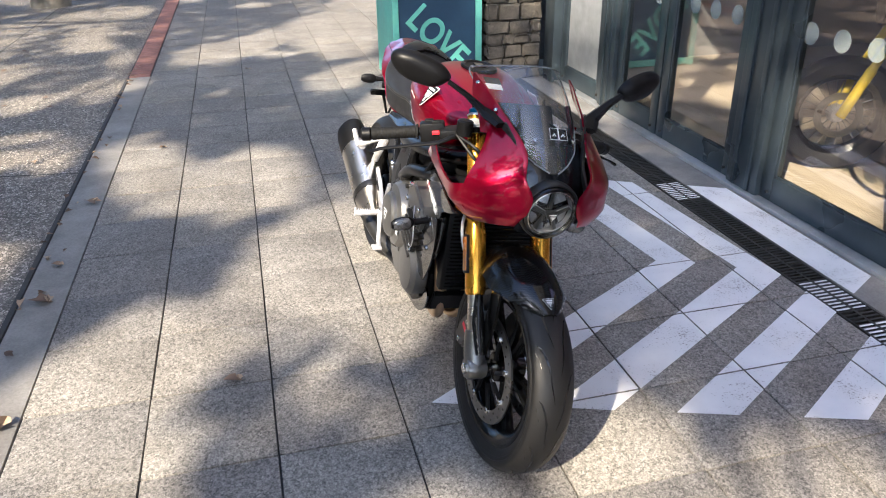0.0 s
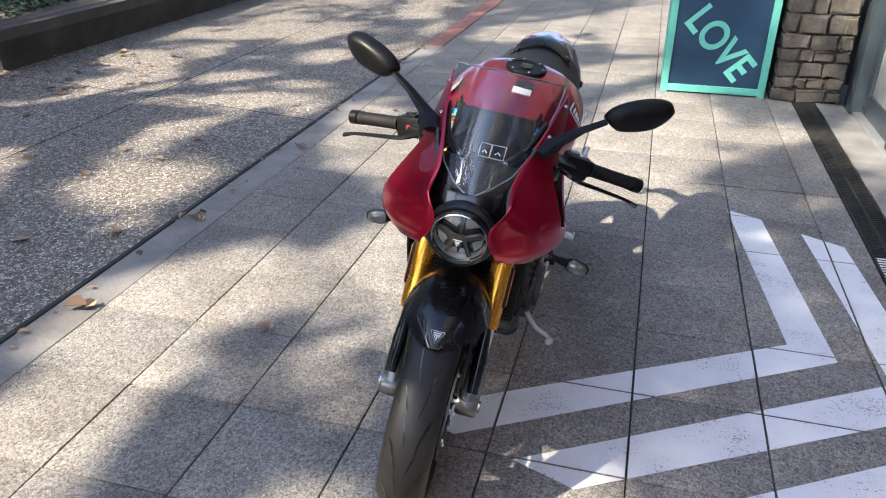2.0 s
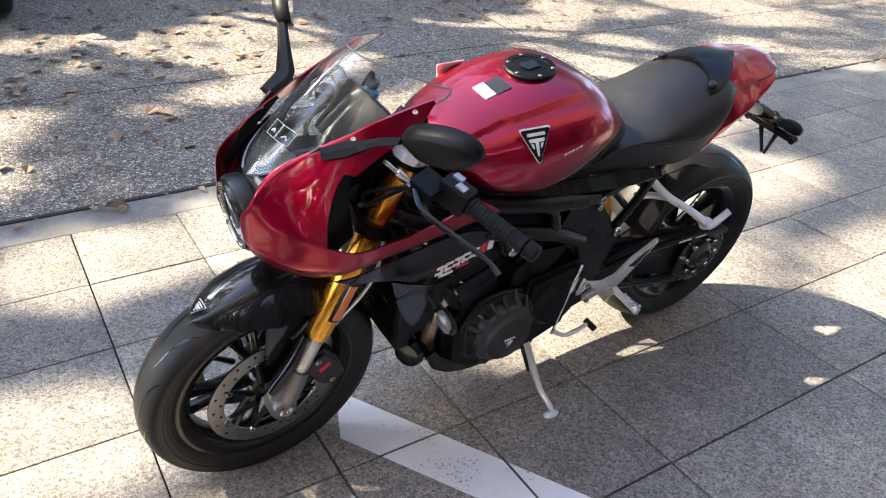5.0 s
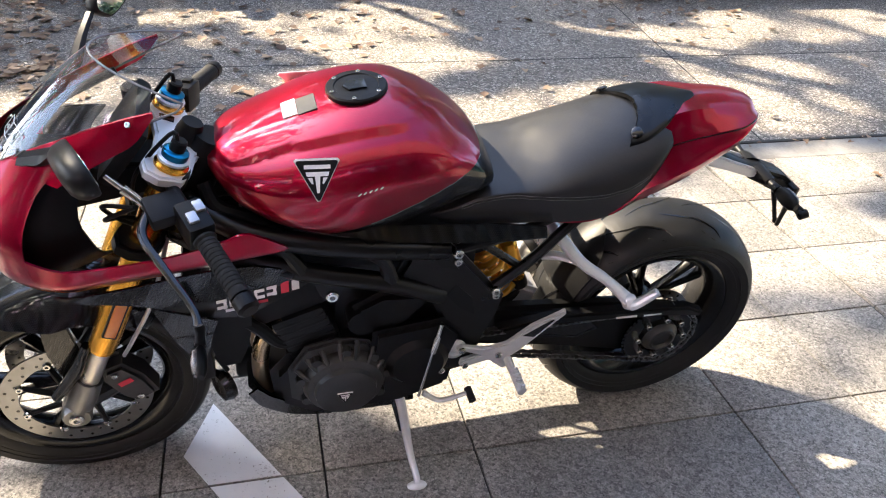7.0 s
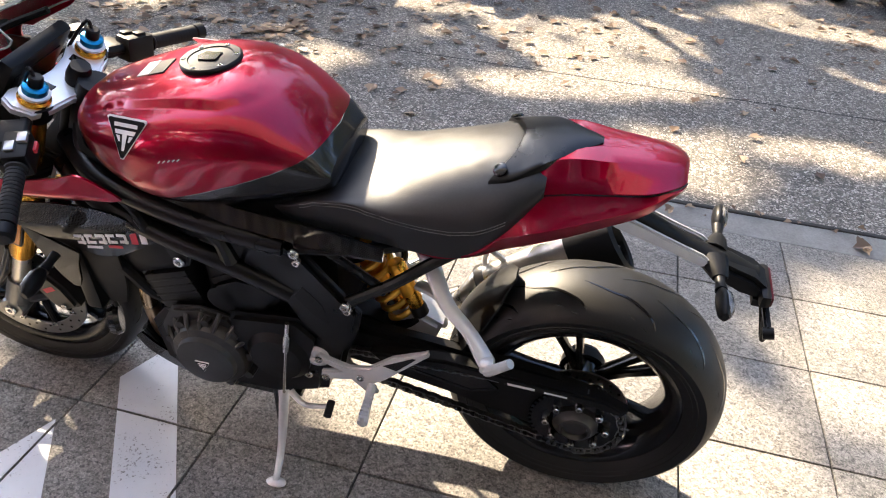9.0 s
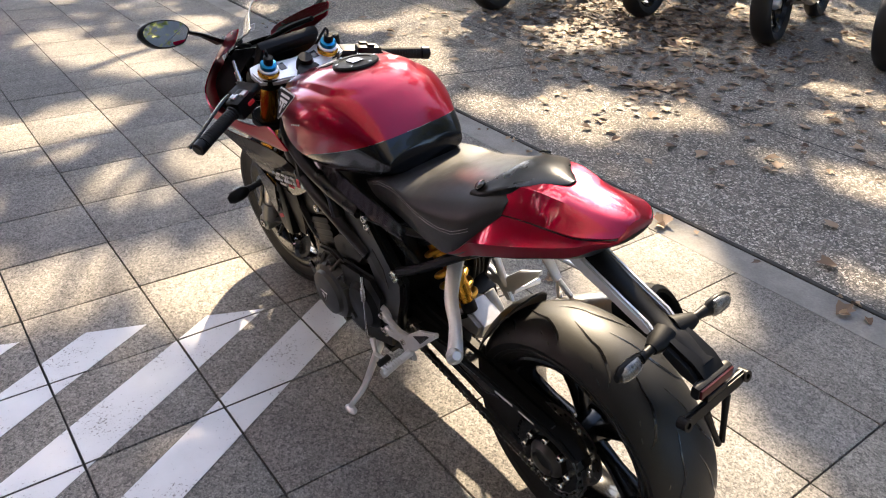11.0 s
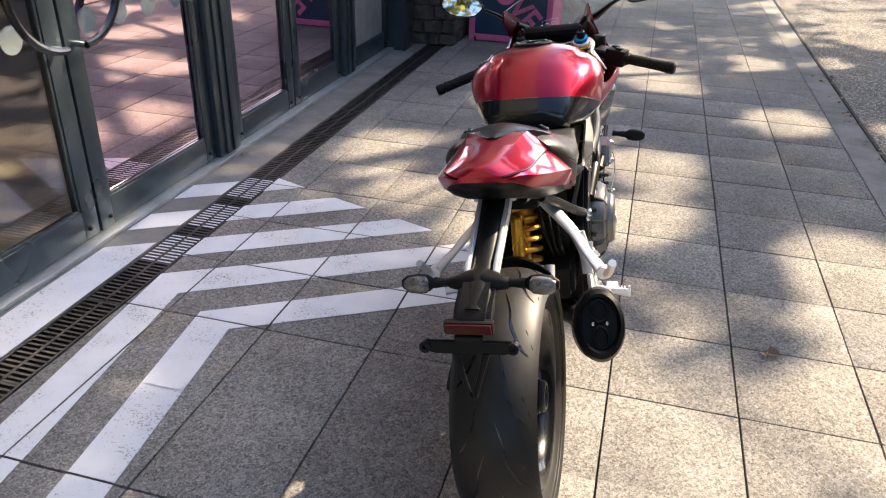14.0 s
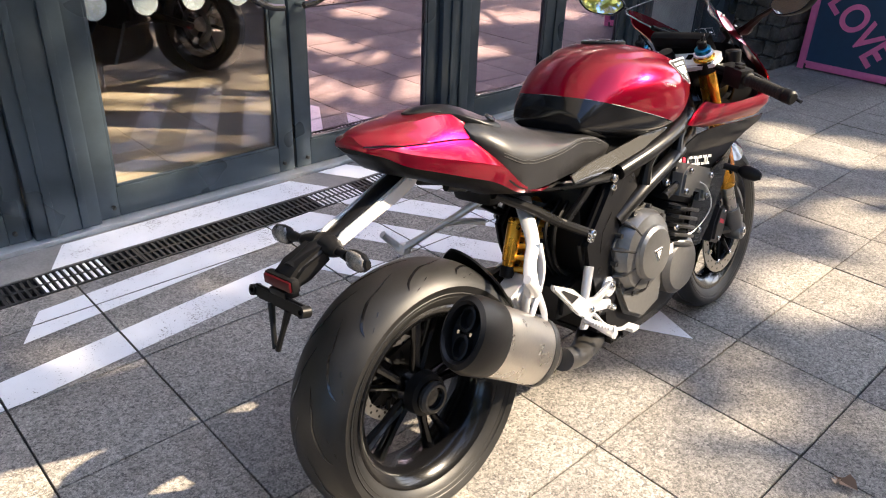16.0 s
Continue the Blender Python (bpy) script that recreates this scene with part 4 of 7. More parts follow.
# ---- wheels
def tyre_profile(R, half, rim_r):
    """Outer crown and inner side of a tyre, (radius, across), closed."""
    pts = []
    for a in np.linspace(-1.25, 1.25, 19):
        pts.append((R - half * 0.62 * (1 - math.cos(a)) * 1.05, half * math.sin(a) / math.sin(1.25)))
    outer = [(rim_r + 0.004, -half * 0.74), (rim_r + 0.02, -half * 0.86)] + pts + [(rim_r + 0.02, half * 0.86), (rim_r + 0.004, half * 0.74)]
    inner = [(rim_r - 0.006, half * 0.6), (rim_r - 0.006, -half * 0.6)]
    return outer + inner, pts


def tread(R, half, count, seed):
    """Slanting tread cuts: thin dark slivers that follow the crown."""
    bm = bmesh.new()
    r = random.Random(seed)

    def at(t, a, lift=0.0008):
        rr = R - half * 0.62 * (1 - math.cos(a)) * 1.05 + lift
        return Vector((rr * math.cos(t), half * math.sin(a) / math.sin(1.25), rr * math.sin(t)))
    for i in range(count):
        for side in (1, -1):
            t0 = (i + (0.5 if side < 0 else 0)) * 2 * math.pi / count
            path = [(t0, 0.12), (t0 + 0.18, 0.30), (t0 + 0.30, 0.36), (t0 + 0.46, 0.62), (t0 + 0.52, 0.86)]
            pts = curve(path, 14)
            wid = 0.0042
            prev = None
            for j, (t, a) in enumerate(pts):
                k = math.sin(math.pi * (j + 0.6) / 15.2)
                x = at(t, side * a)
                dt = wid * k / R
                da = wid * k / half * 0.4
                e0 = bm.verts.new(at(t - dt, side * (a + da)))
                e1 = bm.verts.new(at(t + dt, side * (a - da)))
                if prev:
                    bm.faces.new((prev[0], prev[1], e1, e0))
                prev = (e0, e1)
            p2 = [(t0 + 0.32, 0.74), (t0 + 0.46, 0.98)]
            prev = None
            for t, a in p2:
                e0, e1 = bm.verts.new(at(t - 0.006, side * a)), bm.verts.new(at(t + 0.006, side * a))
                if prev:
                    bm.faces.new((prev[0], prev[1], e1, e0))
                prev = (e0, e1)
    return bm


def wheel(name, centre, R, half, rim_r, spokes, m, tread_seed, disc_r, disc_sides, disc_off, label):
    at = m @ Matrix.Translation(centre)
    rw = half * 0.78
    prof = [(rim_r, -rw), (rim_r + 0.006, -rw * 0.96), (rim_r + 0.004, -rw * 0.86), (rim_r - 0.018, -rw * 0.7), (rim_r - 0.03, -rw * 0.3), (rim_r - 0.03, rw * 0.3), (rim_r - 0.018, rw * 0.7), (rim_r + 0.004, rw * 0.86), (rim_r + 0.006, rw * 0.96), (rim_r, rw),
            (rim_r - 0.008, rw * 0.96), (rim_r - 0.028, rw * 0.72), (rim_r - 0.040, rw * 0.3), (rim_r - 0.040, -rw * 0.3), (rim_r - 0.028, -rw * 0.72), (rim_r - 0.008, -rw * 0.96)]
    rim = bp(name, new_lathe(prof, 72, at, True), "rim", label)
    full, _ = tyre_profile(R, half, rim_r)
    tyre = part("tyre", new_lathe(full, 96, at, True), M["tyre"], rim, "black road tyre with slanting tread cuts", 50)
    g = tread(R, half, 13, tread_seed)
    bmesh.ops.transform(g, matrix=at, verts=g.verts)
    part("hub", new_lathe([(0.03, -half * 0.72), (0.042, -half * 0.66), (0.046, -half * 0.2), (0.046, half * 0.2), (0.042, half * 0.66), (0.03, half * 0.72)], 28, at), M["rim"], rim)
    for i in range(spokes):
        for off in (-0.085, 0.085):
            a = i * 2 * math.pi / spokes
            b = a + off * 1.9
            p = Vector((math.cos(a + off * 0.8) * 0.036, 0, math.sin(a + off * 0.8) * 0.036))
            q = Vector((math.cos(b) * (rim_r - 0.032), 0, math.sin(b) * (rim_r - 0.032)))
            bm = new_tube([p, p.lerp(q, 0.5), q], [0.013, 0.0095, 0.013], 8, 4, 1.0)
            for v in bm.verts:
                v.co.y *= 1.5
            bmesh.ops.transform(bm, matrix=at, verts=bm.verts)
            part("spoke", bm, M["rim"], rim)
    for side in disc_sides:
        y = side * disc_off
        d = part("brake_disc", new_lathe([(disc_r * 0.76, y - 0.0025), (disc_r, y - 0.0025), (disc_r, y + 0.0025), (disc_r * 0.76, y + 0.0025)], 64, at, True), M["disc"], rim, "drilled steel brake disc")
        bm = bmesh.new()
        for k in range(40):
            a = k * 2 * math.pi / 40
            rr = disc_r * (0.82 if k % 2 else 0.92)
            lathe(bm, [(0.0038, y - 0.0030), (0.0038, y + 0.0030)], 8, at @ Matrix.Translation((rr * math.cos(a), 0, rr * math.sin(a))))
        pieces("drill_hole", bm, M["gloss"], d)
        bm = bmesh.new()
        for k in range(8):
            a = k * 2 * math.pi / 8 + 0.2
            p = Vector((math.cos(a) * 0.05, y * 0.9, math.sin(a) * 0.05))
            q = Vector((math.cos(a + 0.25) * disc_r * 0.76, y, math.sin(a + 0.25) * disc_r * 0.76))
            tube(bm, [p, q], [0.008, 0.006], 6)
        bmesh.ops.transform(bm, matrix=at, verts=bm.verts)
        pieces("disc_carrier", bm, M["black"], d)
        bm = bmesh.new()
        for k in range(8):
            a = k * 2 * math.pi / 8 + 0.45
            bolt(bm, (math.cos(a) * disc_r * 0.76, y + side * 0.002, math.sin(a) * disc_r * 0.76), (0, side, 0), 0.009, 0.006)
        bmesh.ops.transform(bm, matrix=at, verts=bm.verts)
        pieces("disc_button", bm, M["chrome"], d)
    for side in (1, -1):
        for rr_s in (rim_r + 0.026, rim_r + 0.036):
            yy = side * (half * (0.88 if rr_s < rim_r + 0.03 else 0.935))
            part("sidewall_ridge", new_lathe([(rr_s, yy), (rr_s + 0.0015, yy + side * 0.0016), (rr_s + 0.003, yy)], 64, at, True), M["tyre"], tyre)
    part("tread_groove", g, M["gloss"], tyre)
    return rim


FAX = Vector((1.437, 0, 0.297))
wheel("front_wheel", FAX, 0.299, 0.060, 0.222, 5, S, 3, 0.160, (1, -1), 0.062, "gloss-black split-spoke front wheel")
wheel("rear_wheel", Vector((0, -0.005, 0.318)), 0.321, 0.097, 0.222, 5, Matrix.Identity(4), 4, 0.11, (1,), 0.075, "gloss-black split-spoke rear wheel")

# rear hub, right side nut
bp("axle_nut", new_lathe([(0.040, -0.055), (0.040, -0.078), (0.034, -0.084), (0.028, -0.084), (0.026, -0.06)], 30, Matrix.Translation((0, 0, 0.318))), "greycase", "large dark-grey wheel nut")
bp("hub_cap", new_lathe([(0.055, -0.03), (0.052, -0.058), (0.043, -0.064)], 30, Matrix.Translation((0, 0, 0.318))), "black")
# rear hub, left side
hubm = Matrix.Translation((0, 0, 0.318))
bp("axle_ring", new_lathe([(0.050, 0.115), (0.050, 0.134), (0.040, 0.140), (0.036, 0.148), (0.030, 0.150), (0.026, 0.14)], 30, hubm), "greycase", "bright hub ring")
spr = new_lathe([(0.06, 0.120), (0.098, 0.120), (0.098, 0.127), (0.06, 0.127)], 44, hubm, True)
sprocket = bp("sprocket", spr, "rim", "black rear sprocket")
bm = bmesh.new()
for k in range(44):
    a = k * 2 * math.pi / 44
    box(bm, -0.004, 0.004, 0.1205, 0.1265, 0.097, 0.105, 0, hubm @ Matrix.Rotation(a, 4, "Y"))
part("sprocket_teeth", bm, M["rim"], sprocket)
bm = bmesh.new()
for k in range(8):
    a = k * 2 * math.pi / 8
    bolt(bm, (0.066 * math.cos(a), 0.128, 0.318 + 0.066 * math.sin(a)), (0, 1, 0), 0.0095, 0.016)
pieces("sprocket_nut", bm, M["chrome"], sprocket)

# chain
path = []
front_c, fr = Vector((0.50, 0.123, 0.375)), 0.035
rear_c, rr_ = Vector((0, 0.123, 0.318)), 0.101
for a in np.linspace(radians(97), radians(263), 15):
    path.append(rear_c + Vector((rr_ * math.cos(a), 0, rr_ * math.sin(a))))
for a in np.linspace(radians(-83), radians(83), 8):
    path.append(front_c + Vector((fr * math.cos(a), 0, fr * math.sin(a))))
path.append(path[0])
bm = bmesh.new()
seg = []
for a, b in zip(path, path[1:]):
    n = max(1, round((b - a).length / 0.0159))
    seg += [a.lerp(b, k / n) for k in range(n)]
for i, p in enumerate(seg):
    q = seg[(i + 1) % len(seg)]
    d = (q - p).normalized()
    m = Matrix.Translation((p + q) / 2) @ d.to_track_quat("X", "Y").to_matrix().to_4x4()
    w = 0.009 if i % 2 else 0.0065
    for s in (1, -1):
        box(bm, -0.010, 0.010, s * w - 0.0012, s * w + 0.0012, -0.006, 0.006, 0, m)
    lathe(bm, [(0.004, -0.011), (0.004, 0.011)], 6, Matrix.Translation(p))
bp("chain", bm, "disc", "dull steel drive chain")

# ---- swingarm on the left, single sided
bm = bmesh.new()
prism(bm, [(0.60, 0.44), (0.53, 0.47), (0.36, 0.455), (0.18, 0.435), (0.05, 0.415), (-0.055, 0.385), (-0.085, 0.33), (-0.07, 0.27), (0.0, 0.235), (0.10, 0.245), (0.30, 0.30), (0.52, 0.345), (0.60, 0.37)], 0.062, 0.108, 1, 0.014)
prism(bm, [(0.60, 0.44), (0.50, 0.46), (0.44, 0.44), (0.42, 0.36), (0.52, 0.35), (0.60, 0.37)], -0.12, 0.07, 1, 0.012)
arm = bp("swingarm", bm, "black", "black single-sided swingarm")
bm = new_prism([(0.47, 0.43), (0.30, 0.452), (0.10, 0.438), (-0.05, 0.425), (-0.10, 0.40), (-0.09, 0.385), (-0.02, 0.40), (0.12, 0.413), (0.30, 0.425), (0.44, 0.405)], 0.108, 0.142, 1, 0.006)
part("chain_guard", bm, M["black"], arm, "black plastic chain guard")
bm = new_prism([(0.10, 0.425), (0.16, 0.427), (0.158, 0.42), (0.10, 0.418)], 0.1425, 0.1432, 1)
prism(bm, [(0.03, 0.42), (0.08, 0.422), (0.08, 0.417), (0.03, 0.415)], 0.1425, 0.1432, 1)
part("sticker", bm, M["white"], arm, "small pale maker's print")
bm = new_prism([(0.40, 0.42), (0.22, 0.40), (0.18, 0.36), (0.24, 0.335), (0.40, 0.37)], 0.1075, 0.112, 1, 0.006)
part("swingarm_rib", bm, M["gloss"], arm)

# rear hugger, drawn to a point over the tyre
rings = []
for k in np.linspace(0, 1, 14):
    a = radians(26 + 33 * k)
    c, s_ = math.cos(a), math.sin(a)
    hw = float(np.interp(k, [0, 0.5, 0.8, 1.0], [0.098, 0.094, 0.070, 0.018]))
    lift = 0.004 + 0.014 * k
    ring = []
    for thick in (0.0, 0.005):
        line = [(c * (0.331 + lift - thick - 0.036 * (t * hw / 0.1) ** 2), t * hw, 0.318 + s_ * (0.331 + lift - thick - 0.036 * (t * hw / 0.1) ** 2)) for t in np.linspace(-1, 1, 9)]
        ring += line if thick == 0.0 else line[::-1]
    rings.append(ring)
bp("rear_hugger", loft(bmesh.new(), rings), "black", "black rear mudguard hugger")

# ---- front fork
for side in (1, -1):
    v = side * 0.102
    top = TOP + Vector((0, v, 0))
    steered("fork_tube", rod(top + FORK * 0.02, top + FORK * 0.515, [(0.026, 0), (0.0265, 0.02), (0.0265, 0.60), (0.0295, 0.64), (0.0295, 0.97), (0.027, 1.0)], 30), "gold", "gold anodised upside-down fork tube")
    steered("fork_slider", rod(top + FORK * 0.51, top + FORK * 0.66, [(0.0215, 0), (0.0215, 1)], 26), "silencer", "pale polished fork slider")
    ax = FAX + Vector((0, v, 0))
    bm = bmesh.new()
    tube(bm, [top + FORK * 0.615, top + FORK * 0.66, ax], [0.028, 0.031, 0.030], 16, 4)
    lathe(bm, [(0.028, -0.028), (0.032, -0.02), (0.032, 0.02), (0.028, 0.028)], 20, Matrix.Translation(ax))
    foot = steered("fork_foot", bm, "lightcase", "grey cast axle clamp")
    bm = bmesh.new()
    bolt(bm, ax + Vector((0, side * 0.028, 0)), (0, side, 0), 0.016, 0.008)
    bmesh.ops.transform(bm, matrix=S, verts=bm.verts)
    part("axle_bolt", bm, M["chrome"], foot)
    # caliper behind the leg
    cc = FAX + Vector((-0.115, side * 0.070, 0.055))
    m = Matrix.Translation(cc) @ pose(0, 0, 0, 0, 28, 0)
    bm = bmesh.new()
    prism(bm, [(-0.035, -0.065), (0.02, -0.062), (0.034, -0.03), (0.034, 0.045), (0.015, 0.066), (-0.03, 0.06), (-0.042, 0.0)], -0.028, 0.034, 1, 0.009, m if side > 0 else m @ Matrix.Diagonal((1, -1, 1, 1)))
    tube(bm, [ax + Vector((0, 0, 0.01)), cc + Vector((0.03, 0, -0.035))], [0.02, 0.016], 8)
    tube(bm, [ax + Vector((-0.01, 0, 0.05)), cc + Vector((0.03, 0, 0.04))], [0.018, 0.014], 8)
    cal = steered("brake_caliper", bm, "greycase", "dark radial brake caliper")
    bm = new_box(-0.02, 0.012, 0, 0.001, -0.004, 0.010, 0, m @ Matrix.Translation((0, side * 0.0345, 0.01)))
    bmesh.ops.transform(bm, matrix=S, verts=bm.verts)
    part("caliper_print", bm, M["redprint"], cal, "small red maker's print")
    bm = bmesh.new()
    for dz in (-0.045, 0.045):
        bolt(bm, m @ Vector((0.0, side * 0.034, dz)), (0, side, 0), 0.008, 0.005)
    bmesh.ops.transform(bm, matrix=S, verts=bm.verts)
    pieces("caliper_bolt", bm, M["chrome"], cal)
    # brake hose
    steered("brake_hose", new_tube([cc + Vector((0, 0, 0.06)), cc + Vector((-0.03, 0.01 * side, 0.12)), top + FORK * 0.36 + Vector((-0.06, 0.02 * side, 0)), top + FORK * 0.22 + Vector((-0.05, -0.02 * side, 0))], 0.0045, 8, 18), "alu" if side > 0 else "white", "pale braided brake hose")
    # guard in front of the slider
    steered("fork_guard", new_tube([top + FORK * 0.50 + Vector((0.034, side * 0.002, 0)), top + FORK * 0.58 + Vector((0.036, side * 0.004, 0)), ax + Vector((0.03, side * 0.006, 0.06))], [0.012, 0.019, 0.014], 12, 10, 0.8), "carbon", "black carbon fork guard")
    # reflector
    rp = top + FORK * 0.40 + Vector((0.0, side * 0.027, 0))
    m = Matrix.Translation(rp) @ pose(0, 0, 0, 0, -RAKE, 0)
    ref = steered("reflector", new_box(-0.015, 0.015, -0.006, 0.006, -0.055, 0.055, 0.005, m), "black")
    bm = new_box(-0.011, 0.011, side * 0.003, side * 0.0085, -0.048, 0.048, 0.003, m)
    bmesh.ops.transform(bm, matrix=S, verts=bm.verts)
    part("reflector_lens", bm, M["amber"], ref, "amber side reflector")
    # mudguard stay
    steered("mudguard_stay", new_prism([(1.415, 0.60), (1.46, 0.60), (1.465, 0.46), (1.44, 0.33), (1.405, 0.33), (1.40, 0.46)], side * 0.078 - 0.004, side * 0.078 + 0.004, 1, 0.003), "carbon")
    # top cap of the leg
    crown = top + FORK * 0.028
    cap = steered("fork_cap", new_lathe([(0.031, 0.0), (0.031, 0.012), (0.027, 0.016), (0.027, 0.024), (0.012, 0.026)], 28, along(crown + FORK * 0.005, crown - FORK * 0.1)), "gold", "gold fork collar")
    for name, r0, h0, h1, mat in (("cap_ring", 0.0285, 0.016, 0.021, "clamp"), ("preload_ring", 0.0235, 0.020, 0.035, "blue"), ("adjuster", 0.014, 0.034, 0.056, "black")):
        bm = new_lathe([(r0, h0), (r0, h1), (r0 * 0.8, h1 + 0.003)], 24, along(crown, crown - FORK * 0.1))
        bmesh.ops.transform(bm, matrix=S, verts=bm.verts)
        part(name, bm, M[mat], cap)
    steered("adjuster_wire", new_tube([crown - FORK * 0.05, crown - FORK * 0.075 + Vector((0.02, 0, 0)), crown + Vector((0.06, -side * 0.02, -0.02)), crown + FORK * 0.1 + Vector((0.04, -side * 0.03, 0))], 0.004, 7, 14), "black")

steered("axle", rod(FAX + Vector((0, -0.13, 0)), FAX + Vector((0, 0.13, 0)), [(0.012, 0), (0.012, 1)], 16), "chrome")
# yokes
outline = [(0.050, -0.105), (0.045, -0.135), (0.02, -0.148), (-0.02, -0.142), (-0.038, -0.105), (-0.05, -0.05), (-0.075, -0.02), (-0.075, 0.02), (-0.05, 0.05), (-0.038, 0.105), (-0.02, 0.142), (0.02, 0.148), (0.045, 0.135), (0.050, 0.105), (0.030, 0.05), (0.024, 0.0), (0.030, -0.05)]
tilt = Matrix.Translation(TOP + FORK * 0.028) @ pose(0, 0, 0, 0, -RAKE, 0)
yoke = steered("top_yoke", new_prism(outline, -0.020, 0.002, 2, 0.005, tilt), "clamp", "bright machined top yoke")
for y0, y1 in ((0.045, 0.066), (-0.066, -0.045)):
    bm = new_prism([(-0.012, y0), (-0.010, y1), (0.016, y1), (0.018, y0)], 0.0015, 0.0035, 2, 0.001, tilt)
    bmesh.ops.transform(bm, matrix=S, verts=bm.verts)
    part("yoke_pocket", bm, M["gloss"], yoke, "dark cut-out")
bm = new_lathe([(0.022, 0.0), (0.022, 0.012), (0.017, 0.016)], 6, Matrix.Translation((0, 0, 0)))
bmesh.ops.transform(bm, matrix=S @ tilt @ Matrix.Translation((-0.035, 0, 0.0)) @ pose(0, 0, 0, 90, 0, 0), verts=bm.verts)
part("stem_nut", bm, M["chrome"], yoke)
steered("lower_yoke", new_prism([(x * 1.05, y) for x, y in outline], -0.030, 0.0, 2, 0.006, Matrix.Translation(TOP + FORK * 0.20) @ pose(0, 0, 0, 0, -RAKE, 0)), "black")
steered("steering_stem", rod(TOP + Vector((-0.035, 0, 0)) + FORK * 0.0, TOP + Vector((-0.035, 0, 0)) + FORK * 0.22, [(0.02, 0), (0.026, 0.1), (0.026, 0.9), (0.02, 1)]), "black")

# front mudguard over the wheel
rings = []
for a in np.linspace(radians(58), radians(132), 26):
    ring = []
    k = (a - radians(58)) / radians(74)
    hw = float(np.interp(k, [0, 0.06, 0.2, 0.4, 0.75, 1.0], [0.022, 0.052, 0.088, 0.108, 0.100, 0.075]))
    crown = float(np.interp(k, [0, 0.3, 0.6, 1.0], [0.309, 0.330, 0.356, 0.345]))
    fall = float(np.interp(k, [0, 0.2, 0.45, 1.0], [0.012, 0.050, 0.088, 0.080]))
    for thick in (0.0, 0.004):
        line = []
        for t in np.linspace(-1, 1, 17):
            rr2 = crown - thick - fall * abs(t) ** 2.6
            line.append((FAX.x + math.cos(a) * rr2, t * (hw - thick), FAX.z + math.sin(a) * rr2))
        ring += line if thick == 0.0 else line[::-1]
    rings.append(ring)
mud = steered("front_mudguard", loft(bmesh.new(), rings), "carbon", "glossy carbon-fibre front mudguard", angle=50)
_n = S.to_3x3() @ Vector((math.cos(radians(60)), 0, math.sin(radians(60))))
_p = S @ (FAX + Vector((math.cos(radians(63)) * 0.3165, 0, math.sin(radians(63)) * 0.3165)))
badge(_p, _n, 0.032, mud, (-0.3, 0, 1))

